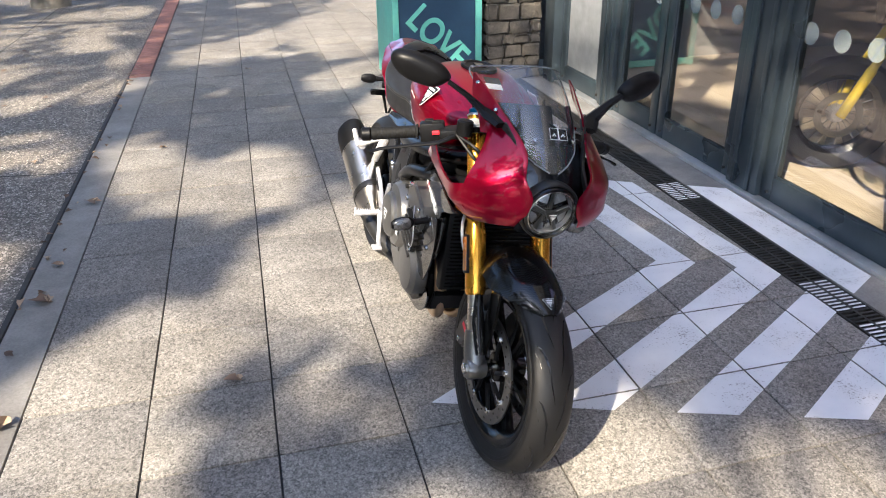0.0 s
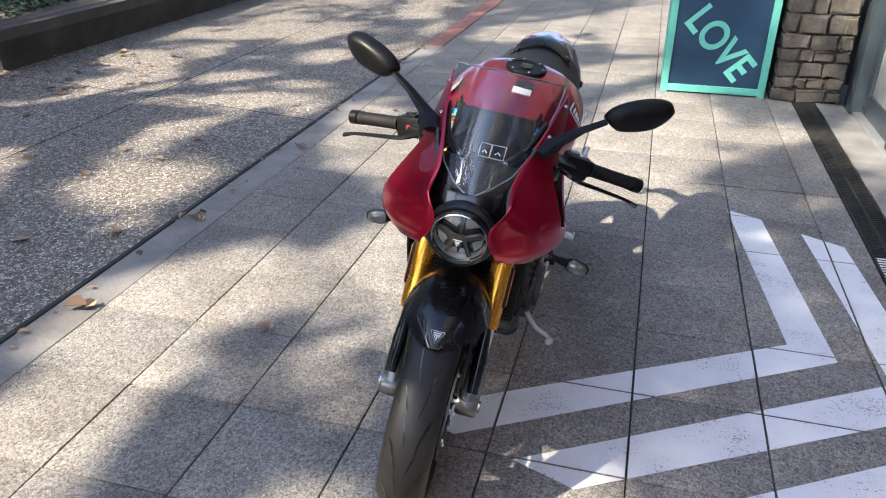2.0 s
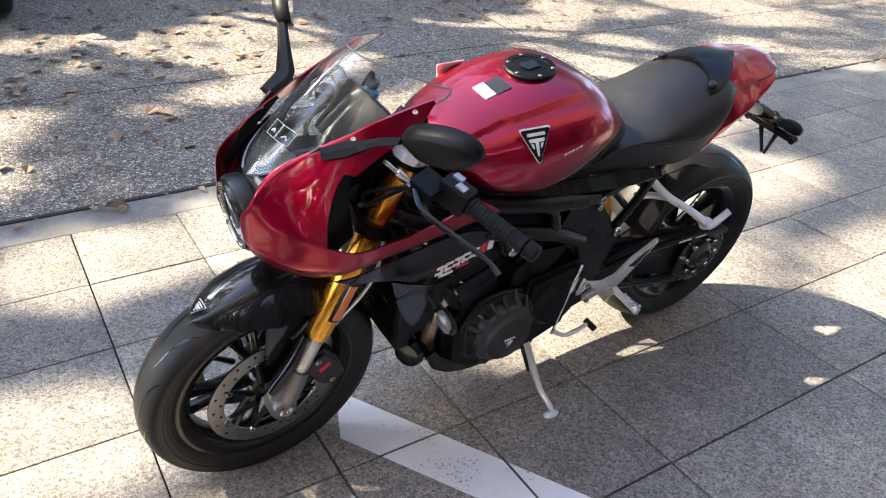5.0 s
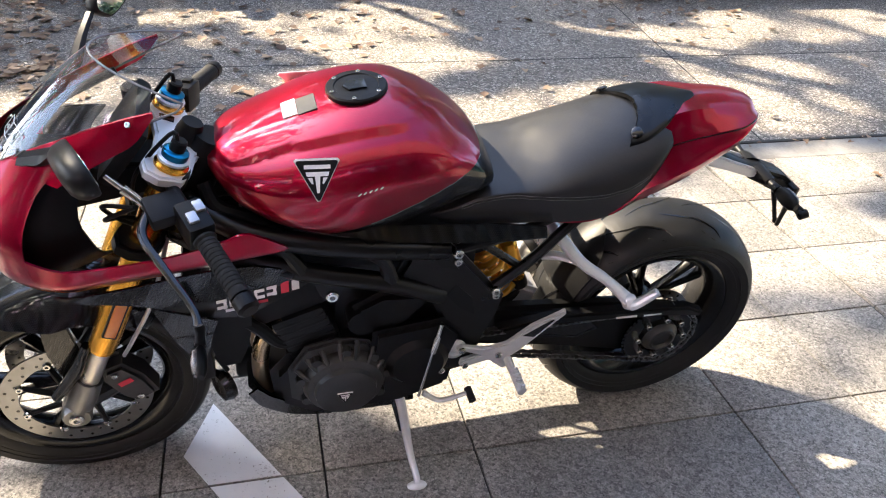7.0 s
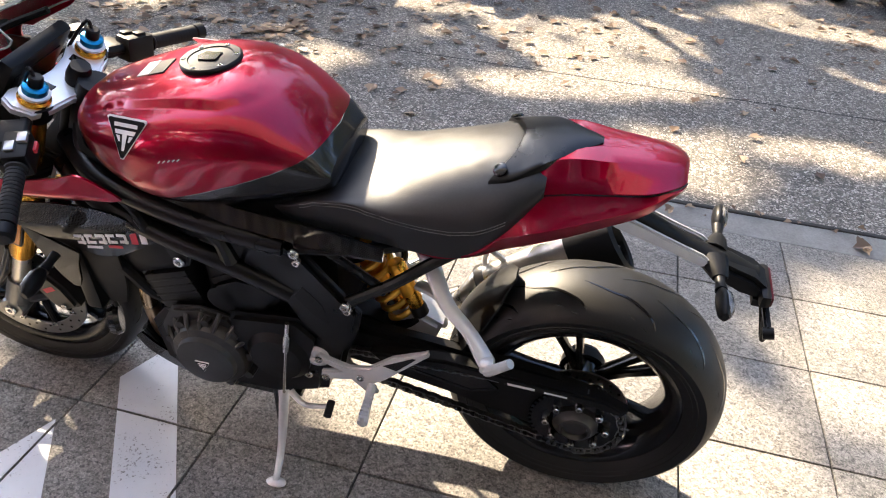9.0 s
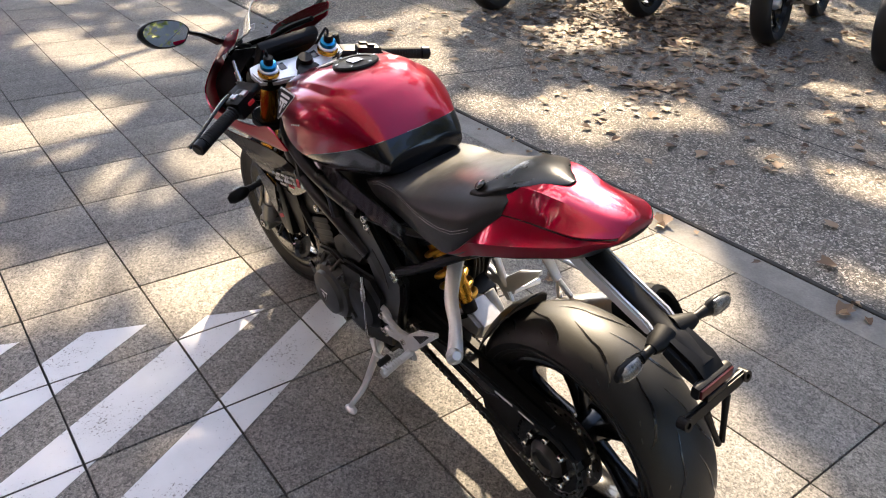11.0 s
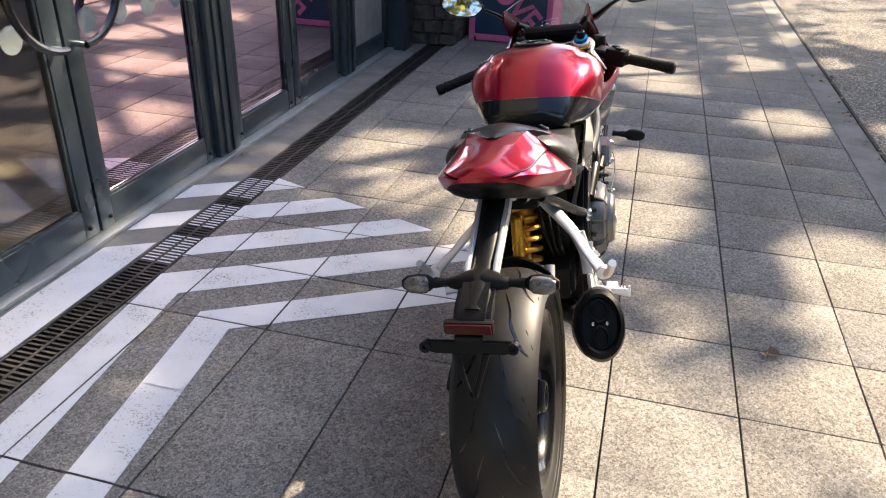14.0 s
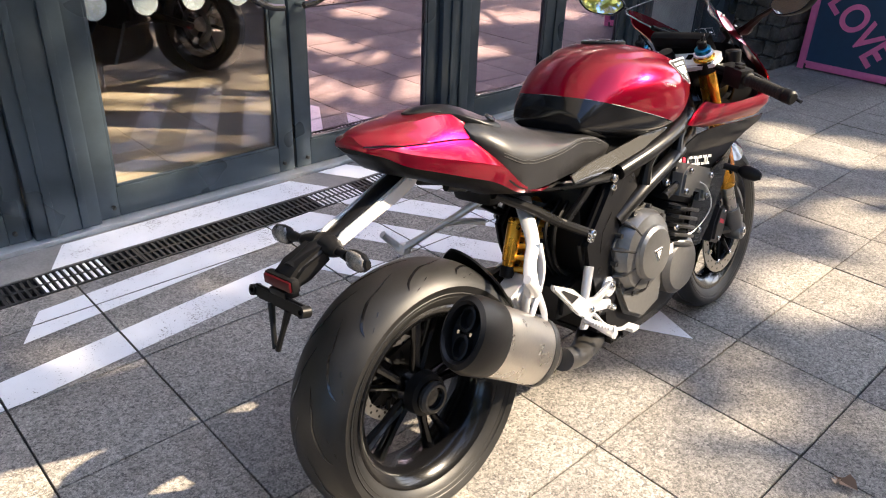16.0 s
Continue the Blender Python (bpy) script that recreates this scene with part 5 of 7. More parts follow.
# ---- bars, grips, levers
for side in (1, -1):
    inner = TOP + Vector((0.025, side * 0.105, -0.040))
    outer = Vector((1.062, side * 0.375, 0.853))
    d = (outer - inner).normalized()
    steered("handlebar", rod(inner, outer, [(0.011, 0), (0.011, 1)], 16), "black", "black clip-on handlebar")
    steered("bar_clamp", new_lathe([(0.036, -0.018), (0.037, 0.0), (0.036, 0.018)], 26, along(TOP + Vector((0, side * 0.102, 0)) + FORK * 0.045, TOP + Vector((0, side * 0.102, 0)) - FORK)), "black")
    g0 = inner + d * 0.165
    prof = [(0.021, 0.0), (0.021, 0.03)]
    for k in range(12):
        s0 = 0.06 + k * 0.07
        prof += [(0.0172, s0), (0.0178, s0 + 0.02), (0.0178, s0 + 0.045), (0.0168, s0 + 0.05)]
    prof += [(0.0185, 0.93), (0.0185, 1.0)]
    grip = steered("grip", rod(g0, outer, prof, 20), "grip", "black ribbed rubber grip")
    bm = rod(outer, outer + d * 0.032, [(0.013, 0), (0.0195, 0.15), (0.0195, 0.85), (0.014, 1.0), (0.006, 1.0)], 18)
    bmesh.ops.transform(bm, matrix=S, verts=bm.verts)
    part("bar_end", bm, M["black"], grip)
    # switch block
    sc = inner + d * 0.125
    m = along(sc, outer)
    sw = steered("switch_block", new_box(-0.024, 0.024, -0.035, 0.035, -0.03, 0.026, 0.008, m), "black", "black switch block with pale buttons")
    for k, (dx, dz, mat) in enumerate(((-0.012, 0.027, "bowl" if side > 0 else "black"), (0.008, 0.027, "bowl" if side > 0 else "black"), (-0.02, 0.0, "redplastic"))):
        bm = new_box(-0.010, 0.008, -0.012, 0.012, -0.006, 0.005, 0.003, m @ Matrix.Translation((dx, -0.012 + 0.02 * (k == 1), dz)))
        bmesh.ops.transform(bm, matrix=S, verts=bm.verts)
        part("button", bm, M[mat], sw)
    # lever and perch
    pr = inner + d * 0.085 + Vector((0.03, 0, 0.0))
    steered("lever_perch", new_box(-0.03, 0.035, -0.03, 0.03, -0.014, 0.014, 0.006, along(pr, outer + Vector((0.04, 0, 0)))), "black")
    steered("lever", new_tube([pr + Vector((0.03, 0, 0)), pr + d * 0.05 + Vector((0.06, 0, -0.006)), pr + d * 0.12 + Vector((0.055, 0, -0.012)), pr + d * 0.20 + Vector((0.045, 0, -0.02)), pr + d * 0.235 + Vector((0.05, 0, -0.026))], [0.010, 0.008, 0.007, 0.006, 0.008], 10, 20, 0.7), "gloss" if side > 0 else "black", "slim black hand lever")
    if side < 0:
        steered("fluid_reservoir", new_lathe([(0.022, -0.02), (0.023, 0.018), (0.018, 0.022)], 20, Matrix.Translation(pr + Vector((0.05, 0.02, 0.03))) @ pose(0, 0, 0, 90, 0, 0)), "black")
    else:
        steered("clutch_adjuster", rod(pr + Vector((0.03, -0.01, 0.0)), pr + Vector((0.09, -0.03, 0.06)), [(0.006, 0), (0.009, 0.3), (0.009, 0.6), (0.005, 0.62), (0.005, 1)], 12), "chrome")
    # cables
    for k in range(2):
        steered("cable", new_tube([pr + Vector((0.05, 0, 0.01)), pr + Vector((0.11, -side * 0.05, -0.02 - 0.03 * k)), Vector((1.24, side * (0.09 - 0.02 * k), 0.80)), Vector((1.16, side * 0.05, 0.74))], 0.0045, 7, 18), "black")
bp("headstock", rod((1.075, 0, 1.0 - 0.07), (1.165, 0, 0.73), [(0.034, 0), (0.04, 0.2), (0.04, 0.8), (0.034, 1)]), "black")
bp("wiring_loom", new_tube([(1.10, 0.055, 0.86), (1.08, 0.085, 0.82), (1.02, 0.10, 0.80), (0.96, 0.13, 0.77)], [0.014, 0.018, 0.016, 0.012], 10, 12), "black")

# ---- fairing
SHOULDER_U = (1.15, 1.196, 1.316, 1.395, 1.44, 1.497)
SHOULDER_W = (1.070, 1.056, 1.010, 0.968, 0.944, 0.889)
SHOULDER_V = (0.155, 0.150, 0.130, 0.115, 0.101, 0.097)


def cowl_v(u, w):
    v = 0.226 - 4.2 * max(0.0, u - 1.335) ** 2 - 0.13 * max(0.0, 1.335 - u)
    v -= 6.5 * max(0.0, u - 1.43) ** 2
    v -= 0.9 * max(0.0, 0.775 - w)
    # above the lamp the skin leans in to meet the screen's edge
    top = np.interp(u, SHOULDER_U, SHOULDER_W)
    k = max(0.0, w - 0.84) / max(0.04, top - 0.84)
    return v + (np.interp(u, SHOULDER_U, SHOULDER_V) - v) * min(1.1, k) ** 1.35


NOSE_F = [(1.484, 0.752), (1.502, 0.79), (1.503, 0.85), (1.482, 0.908), (1.444, 0.946), (1.398, 0.974)]
NOSE_B = [(1.375, 0.728), (1.392, 0.80), (1.390, 0.87), (1.365, 0.925), (1.340, 0.955), (1.315, 0.975)]
ARM_T = [(1.40, 0.835), (1.33, 0.812), (1.25, 0.806), (1.16, 0.808), (1.08, 0.820), (1.035, 0.832), (0.995, 0.812), (0.960, 0.786)]
ARM_B = [(1.40, 0.735), (1.33, 0.735), (1.25, 0.737), (1.16, 0.742), (1.08, 0.750), (1.035, 0.758), (0.995, 0.768), (0.955, 0.780)]
UP_T = [(1.405, 0.970), (1.34, 1.002), (1.26, 1.037), (1.20, 1.060), (1.158, 1.072)]
UP_B = [(1.322, 0.950), (1.29, 0.968), (1.23, 1.000), (1.19, 1.024), (1.156, 1.066)]


def side_cowl():
    bm = bmesh.new()
    sheet(bm, NOSE_F, NOSE_B, 20, 12, cowl_v)
    sheet(bm, ARM_T, ARM_B, 24, 8, cowl_v)
    sheet(bm, UP_T, UP_B, 18, 6, cowl_v)
    return bm


for side in (1, -1):
    bm = side_cowl()
    if side < 0:
        for v in bm.verts:                       # the right half sits a little closer in towards its top
            v.co.y = -v.co.y + 0.014 * min(1.0, max(0.0, (v.co.z - 0.80) / 0.18))
    bp("side_fairing", bm, "red", "candy-red side fairing with an open duct", angle=50)
both("pinstripe", lambda: sheet(bmesh.new(), [(1.44, 0.754), (1.38, 0.741), (1.28, 0.742), (1.18, 0.748)], [(1.44, 0.757), (1.38, 0.744), (1.28, 0.745), (1.18, 0.7505)], 20, 1, lambda u, w: cowl_v(u, w) + 0.0012, 0.0008), "amber", "thin gold pinstripe")
# inner dark duct lining
both("duct_lining", lambda: sheet(bmesh.new(), [(1.41, 0.73), (1.41, 0.80), (1.40, 0.88), (1.35, 0.95)], [(1.28, 0.74), (1.30, 0.80), (1.31, 0.88), (1.26, 0.97)], 12, 5, lambda u, w: cowl_v(u, w) - 0.035 - 0.5 * max(0, 1.40 - u)), "black")
# carbon lower side panel below the red arm
def panel_v(u, w):
    return cowl_v(u, max(w, 0.765)) - 0.006 - 0.25 * max(0.0, 0.68 - w)


both("side_panel", lambda: sheet(bmesh.new(), [(1.37, 0.738), (1.25, 0.738), (1.12, 0.744), (1.03, 0.738), (0.960, 0.712), (0.905, 0.682)], [(1.33, 0.722), (1.22, 0.682), (1.12, 0.612), (1.05, 0.588), (0.970, 0.628), (0.905, 0.672)], 22, 6, panel_v), "carbon", "carbon-fibre lower side panel with pale print", angle=50)


for side in (1, -1):
    bm = bmesh.new()
    def bar_at(bm, u0, w0, du, dw):
        pts = [(u0, w0), (u0 - du, w0 + du * 0.16), (u0 - du, w0 + du * 0.16 + dw), (u0, w0 + dw)]
        v = panel_v(u0, w0 + 0.5 * dw) + 0.0016
        prism(bm, pts, side * v - 0.0006, side * v + 0.0006, 1)
    for k in range(5):
        u0 = 1.100 - k * 0.0245
        w0 = 0.632 + k * 0.0038
        bar_at(bm, u0, w0, 0.020, 0.0075)
        bar_at(bm, u0, w0 + 0.0225, 0.020, 0.0075)
        bar_at(bm, u0 - (0.0 if k % 2 else 0.013), w0 + 0.0015, 0.006, 0.027)
    bar_at(bm, 1.085, 0.618, 0.038, 0.007)
    bar_at(bm, 0.952, 0.655, 0.015, 0.030)
    pieces("side_print", bm, M["white"], bike, "pale slanting print bar")
    bm = bmesh.new()
    bar_at(bm, 0.974, 0.651, 0.016, 0.030)
    bar_at(bm, 1.035, 0.626, 0.034, 0.007)
    pieces("side_print", bm, M["redprint"], bike, "red print bar")

# dark nose shell round the lamp
bm = bmesh.new()
rows = []
for w in np.linspace(0.715, 0.945, 16):
    hw = np.interp(w, [0.715, 0.76, 0.80, 0.87, 0.945], [0.055, 0.100, 0.116, 0.120, 0.105])
    uc = np.interp(w, [0.715, 0.76, 0.80, 0.86, 0.90, 0.945], [1.44, 1.475, 1.485, 1.475, 1.462, 1.40])
    rows.append([bm.verts.new((uc - 2.6 * (t * hw) ** 2, t * hw, w)) for t in np.linspace(-1, 1, 17)])
for a, b in zip(rows, rows[1:]):
    for j in range(16):
        bm.faces.new((a[j], a[j + 1], b[j + 1], b[j]))
bp("nose_shell", bm, "gloss", "dark glossy nose shell round the headlamp")
both("nose_fin", lambda: sheet(bmesh.new(), [(1.482, 0.862), (1.462, 0.905), (1.430, 0.945), (1.37, 0.992)], [(1.470, 0.820), (1.448, 0.872), (1.410, 0.920), (1.35, 0.972)], 12, 3, lambda u, w: 0.080 + 0.33 * (1.48 - u) + 0.25 * max(0.0, 0.93 - w - (1.48 - u) * 0.9), 0.006), "greycase")

# headlamp
LC = Vector((1.478, 0, 0.797))
LM = Matrix.Translation(LC) @ pose(0, 0, 0, 0, 0, -90) @ pose(0, 0, 0, -8, 0, 0) @ Matrix.Diagonal((0.90, 1, 0.90, 1))
def open_lathe(profile, sides):
    bm = new_lathe(profile, sides, LM)
    bmesh.ops.delete(bm, geom=[f for f in bm.faces if len(f.verts) > 8 and f.calc_area() > 0.001], context="FACES")
    return bm


lamp = bp("headlamp", open_lathe([(0.060, -0.04), (0.080, -0.02), (0.0825, 0.012), (0.079, 0.022), (0.073, 0.024), (0.070, 0.016), (0.069, -0.01)], 56), "gloss", "round headlamp in a gloss-black bezel")
part("lamp_ring", new_lathe([(0.0715, 0.017), (0.0725, 0.0225), (0.0700, 0.0235), (0.0685, 0.018)], 56, LM, True), M["chrome"], lamp)
part("lamp_surround", open_lathe([(0.083, -0.03), (0.0885, -0.012), (0.0895, 0.006), (0.0865, 0.014), (0.0825, 0.013)], 56), M["greycase"], lamp, "satin grey lamp surround")
part("reflector_bowl", open_lathe([(0.069, 0.010), (0.062, -0.012), (0.040, -0.024), (0.015, -0.027)], 48), M["bowl"], lamp, "dark bright-edged reflector bowl")
bm = bmesh.new()
for sx in (-1, 1):
    prism(bm, [(sx * 0.064, 0.012), (sx * 0.052, 0.022), (sx * 0.016, 0.004), (sx * 0.010, -0.010), (sx * 0.020, -0.008)], 0.002, 0.012, 1)
    prism(bm, [(sx * 0.008, -0.012), (sx * 0.018, -0.012), (sx * 0.036, -0.056), (sx * 0.026, -0.060)], 0.000, 0.009, 1)
box(bm, -0.0035, 0.0035, 0.000, 0.010, 0.008, 0.064, 0.001)
prism(bm, [(-0.018, 0.006), (0.018, 0.006), (0.0, -0.026)], 0.008, 0.014, 1)
bmesh.ops.transform(bm, matrix=LM, verts=bm.verts)
part("lamp_bars", bm, M["greycase"], lamp, "dark dividing bars")
bm = bmesh.new()
for sx in (-1, 1):
    prism(bm, [(sx * 0.008, 0.016), (sx * 0.048, 0.034), (sx * 0.040, 0.048), (sx * 0.022, 0.058), (sx * 0.008, 0.060)], -0.008, 0.003, 1, 0.003)
    prism(bm, [(sx * 0.060, 0.004), (sx * 0.026, -0.014), (sx * 0.040, -0.044), (sx * 0.056, -0.026)], -0.008, 0.002, 1, 0.003)
    prism(bm, [(sx * 0.003, -0.030), (sx * 0.010, -0.024), (sx * 0.022, -0.056), (sx * 0.003, -0.062)], -0.008, 0.002, 1, 0.003)
bmesh.ops.transform(bm, matrix=LM, verts=bm.verts)
pieces("lamp_unit", bm, M["lampunit"], lamp, "bright lamp unit")
bm = bmesh.new()
for sx in (-1, 1):
    tube(bm, [(sx * 0.066, 0.014, 0.010), (sx * 0.052, 0.014, 0.024), (sx * 0.016, 0.014, 0.005)], 0.0014, 5)
    tube(bm, [(sx * 0.050, 0.012, -0.042), (sx * 0.028, 0.012, -0.060), (sx * 0.004, 0.012, -0.064)], 0.0018, 5)
bmesh.ops.transform(bm, matrix=LM, verts=bm.verts)
pieces("light_guide", bm, M["bowl"], lamp, "pale light guide")
bm = open_lathe([(0.0705, 0.016), (0.060, 0.024), (0.040, 0.029), (0.018, 0.031), (0.004, 0.0315)], 48)
part("lamp_lens", bm, M["lens"], lamp, "clear domed lens").visible_shadow = False
badge(LM @ Vector((0, 0.0325, -0.006)), LM.to_3x3() @ Vector((0, 1, 0)), 0.020, lamp, (0, 0, 1))

# screen
cl = curve([(1.470, 0.0, 0.893), (1.438, 0.0, 0.942), (1.398, 0, 0.990), (1.350, 0, 1.040), (1.306, 0, 1.082), (1.258, 0, 1.118)], 30)
bm = bmesh.new()
rows = []
for i, c in enumerate(cl):
    s_ = i / 30
    hw = np.interp(s_, [0, 0.06, 0.2, 0.45, 0.75, 0.95, 1.0], [0.012, 0.040, 0.080, 0.114, 0.134, 0.140, 0.136])
    rows.append([(c[0] - (4.6 + 3.4 * s_) * (t * hw) ** 2, t * hw, c[2] - (1.9 + 0.3 * s_) * (t * hw) ** 2) for t in np.linspace(-1, 1, 21)])
outer = [[bm.verts.new(p) for p in r_] for r_ in rows]
for a, b in zip(outer, outer[1:]):
    for j in range(20):
        bm.faces.new((a[j], a[j + 1], b[j + 1], b[j]))
scr = bp("windscreen", bm, "screen", "clear double-bubble windscreen", angle=60)
scr.visible_shadow = False
rim_path = [r_[0] for r_ in rows[:-1]] + rows[-1] + [r_[-1] for r_ in rows[:-1]][::-1]
part("screen_edge", new_tube(rim_path, 0.0021, 6), M["screenedge"], scr, "pale polished edge")
# sticker outlines on the screen
for k, (y0, y1) in enumerate(((-0.004, 0.020), (0.022, 0.052))):
    bm = bmesh.new()
    i0, i1 = 9, 12
    def on_screen(t, i):
        c = cl[i]
        return Vector((c[0] - (4.6 + 3.4 * i / 30) * t * t + 0.003, t, c[2] - 1.9 * t * t + 0.002))
    loop = [on_screen(y0, i0), on_screen(y1, i0), on_screen(y1, i1), on_screen(y0, i1), on_screen(y0, i0)]
    for a, b in zip(loop, loop[1:]):
        tube(bm, [a, b], 0.0006, 4)
    c_ = (loop[0] + loop[2]) / 2
    tube(bm, [loop[0].lerp(loop[2], 0.3), c_, loop[1].lerp(loop[3], 0.3)], 0.0016, 4)
    part("warning_sticker", bm, M["white"], scr, "small white outlined warning sticker")
bm = bmesh.new()
for side in (1, -1):
    for u, v, w in ((1.42, 0.060, 0.962), (1.396, 0.108, 0.965), (1.314, 0.136, 1.008), (1.197, 0.152, 1.052)):
        bolt(bm, (u, side * v + (0.014 if side < 0 else 0.0), w), (0.4, side * 0.5, 0.75), 0.0055, 0.004)
pieces("fairing_screw", bm, M["chrome"], bike)

# dash behind the screen
dm = Matrix.Translation((1.235, 0, 0.930)) @ pose(0, 0, 0, 0, -38, 0)
dash = bp("dashboard", new_box(-0.012, 0.02, -0.105, 0.092, -0.05, 0.082, 0.012, dm), "black", "black dashboard display behind the screen")
part("display", new_box(-0.0145, -0.012, -0.072, 0.072, -0.042, 0.045, 0, dm), M["dash"], dash)
bp("fairing_bracket", new_prism([(1.16, 0.90), (1.40, 0.93), (1.44, 0.88), (1.40, 0.80), (1.20, 0.84)], -0.05, 0.05, 1, 0.01), "black")
both("fairing_stay", lambda: new_tube([(1.40, 0.03, 0.93), (1.34, 0.09, 0.97), (1.24, 0.12, 1.01)], 0.008, 8, 10), "black")

# mirrors
for side in (1, -1):
    stem = [(1.372, side * 0.126, 0.983), (1.330, side * 0.145, 0.997), (1.318, side * 0.160, 1.006), (1.302, side * 0.205, 1.040), (1.286, side * 0.252, 1.066)]
    mir = bp("mirror", new_tube(stem, [0.020, 0.026, 0.020, 0.013, 0.011], 6, 0, 0.45), "black", "matt black mirror on a flat tapering stalk")
    mc = Vector((1.257, side * 0.318, 1.084))
    mm = Matrix.Translation(mc) @ pose(0, 0, 0, 0, 13, side * 24) @ pose(0, 0, 0, side * 12, 0, 0)
    shape = [(-0.064, -0.020), (-0.040, -0.040), (0.02, -0.044), (0.060, -0.030), (0.086, 0.004), (0.070, 0.034), (0.02, 0.045), (-0.045, 0.034), (-0.076, 0.006)]
    shape = [(side * y, z) for y, z in shape]
    sm = curve([*shape, shape[0]], 36)[:-1]
    rings = []
    for du, sc_ in ((-0.016, 1.02), (-0.012, 1.06), (0.004, 1.02), (0.014, 0.86), (0.019, 0.66), (0.021, 0.25)):
        rings.append([mm @ Vector((du, y * sc_ * 0.95, z * sc_ * 0.8)) for y, z in sm])
    part("mirror_shell", loft(bmesh.new(), rings), M["black"], mir, "smooth matt black mirror shell", 60)
    bm = bmesh.new()
    prism(bm, [(y * 0.91, z * 0.76) for y, z in sm], -0.0165, -0.0150, 0, 0, mm)
    part("mirror_glass", bm, M["mirror"], mir, "mirror glass")

# front indicators
def indicator(p, d, name="indicator"):
    """A slim indicator from p outwards along d."""
    p, d = Vector(p), Vector(d).normalized()
    ob = bp(name, rod(p, p + d * 0.045, [(0.011, 0), (0.009, 0.5), (0.012, 1)], 14), "black", "slim black indicator with a clear lens")
    m = along(p + d * 0.045, p + d) @ Matrix.Diagonal((0.62, 1, 1, 1))
    body = new_lathe([(0.010, 0), (0.019, 0.012), (0.0215, 0.03), (0.019, 0.055), (0.010, 0.068)], 20, m)
    part("indicator_body", body, M["black"], ob)
    m2 = Matrix.Translation((0.006 if p.x > 0.5 else -0.006, 0, 0)) @ m
    part("indicator_lens", new_lathe([(0.012, 0.010), (0.019, 0.016), (0.0205, 0.032), (0.018, 0.052), (0.010, 0.062)], 20, m2), M["clearlens"], ob, "speckled clear lens")
    return ob


for side in (1, -1):
    indicator((1.135, side * 0.205, 0.622), (0.02, side, -0.16))

# ---- tank
TANK = [(1.088, 0.914, 0.882, 0.045), (1.062, 0.936, 0.853, 0.100), (1.02, 0.955, 0.820, 0.140), (0.96, 0.978, 0.792, 0.172), (0.89, 1.003, 0.775, 0.196), (0.81, 1.022, 0.770, 0.203), (0.73, 1.026, 0.772, 0.196), (0.66, 1.003, 0.785, 0.176), (0.60, 0.964, 0.80, 0.150), (0.56, 0.926, 0.818, 0.132), (0.535, 0.892, 0.835, 0.114)]


def tank_rings():
    rings = ring_body(TANK, 72, 132, 2.25, 3.6)
    out = []
    for ring in rings:
        new_ring = []
        for u, v, w in ring:
            k = np.interp(u, [0.53, 0.62, 0.72, 0.82, 1.09], [0.5, 1.0, 0.9, 0.35, 0.0])
            low = max(0.0, 0.93 - w) / 0.12
            v2 = v * (1 - 0.13 * k * min(1, low))                      # knee hollow
            line = np.interp(u, [0.722, 0.812, 0.935, 1.048], [1.005, 1.0, 0.971, 0.926])
            ledge = np.interp(u, [0.66, 0.76, 1.0, 1.06], [0, 1, 1, 0.3])
            if w < line and w > 0.9:                                   # shoulder that drops below a crease
                w -= 0.009 * ledge * math.exp(-(line - w) / 0.03)
            new_ring.append((u, v2, w))
        out.append(new_ring)
    return out


def tank_cut(keep_upper):
    bm = loft(bmesh.new(), tank_rings())
    n = Vector((0.105, 0, 0.285)).normalized()      # the cut rises to the back
    bmesh.ops.bisect_plane(bm, geom=bm.verts[:] + bm.edges[:] + bm.faces[:], plane_co=(0.83, 0, 0.822), plane_no=n, clear_inner=keep_upper, clear_outer=not keep_upper)
    return bm


tank = bp("tank", tank_cut(True), "red", "candy-red sculpted fuel tank", angle=40)
bp("tank_lower_panel", tank_cut(False), "gloss", "gloss-black lower tank panel", angle=60)
# pale line along the cut
bm = bmesh.new()
for side in (1, -1):
    pts = []
    for u in np.linspace(0.553, 0.80, 16):
        w = 0.822 + (0.83 - u) * 0.105 / 0.285
        t = curve(TANK, 60)
        row = t[np.argmin(abs(t[:, 0] - u))]
        c, h, hw = (row[1] + row[2]) / 2, (row[1] - row[2]) / 2, row[3]
        sa = max(-1, min(1, (w - c) / h))
        pw = 2.25 if sa > 0 else 3.6
        v = hw * max(0.0, 1 - abs(sa) ** pw) ** (1 / pw)
        k = np.interp(u, [0.53, 0.62, 0.72, 0.82, 1.09], [0.5, 1.0, 0.9, 0.35, 0.0])
        v *= 1 - 0.13 * k * min(1, max(0.0, 0.93 - w) / 0.12)
        pts.append((u, side * (v + 0.0004), w))
    tube(bm, pts, 0.0008, 5)
pieces("tank_line", bm, M["screenedge"], tank, "thin pale coach line")
CAP = Matrix.Translation((0.801, 0.006, 1.0215)) @ pose(0, 0, 0, 0, 6, 0)
cap = part("fuel_cap", new_lathe([(0.060, -0.006), (0.060, 0.004), (0.057, 0.007), (0.044, 0.0075), (0.042, 0.0055), (0.01, 0.0055)], 44, CAP @ pose(0, 0, 0, 90, 0, 0)), M["black"], tank, "round black fuel cap with screws")
bm = bmesh.new()
for k in range(6):
    a = k * math.pi / 3 + 0.3
    bolt(bm, (0.051 * math.cos(a), 0.051 * math.sin(a), 0.0065), (0, 0, 1), 0.0048, 0.003)
bmesh.ops.transform(bm, matrix=CAP, verts=bm.verts)
pieces("cap_screw", bm, M["chrome"], cap)
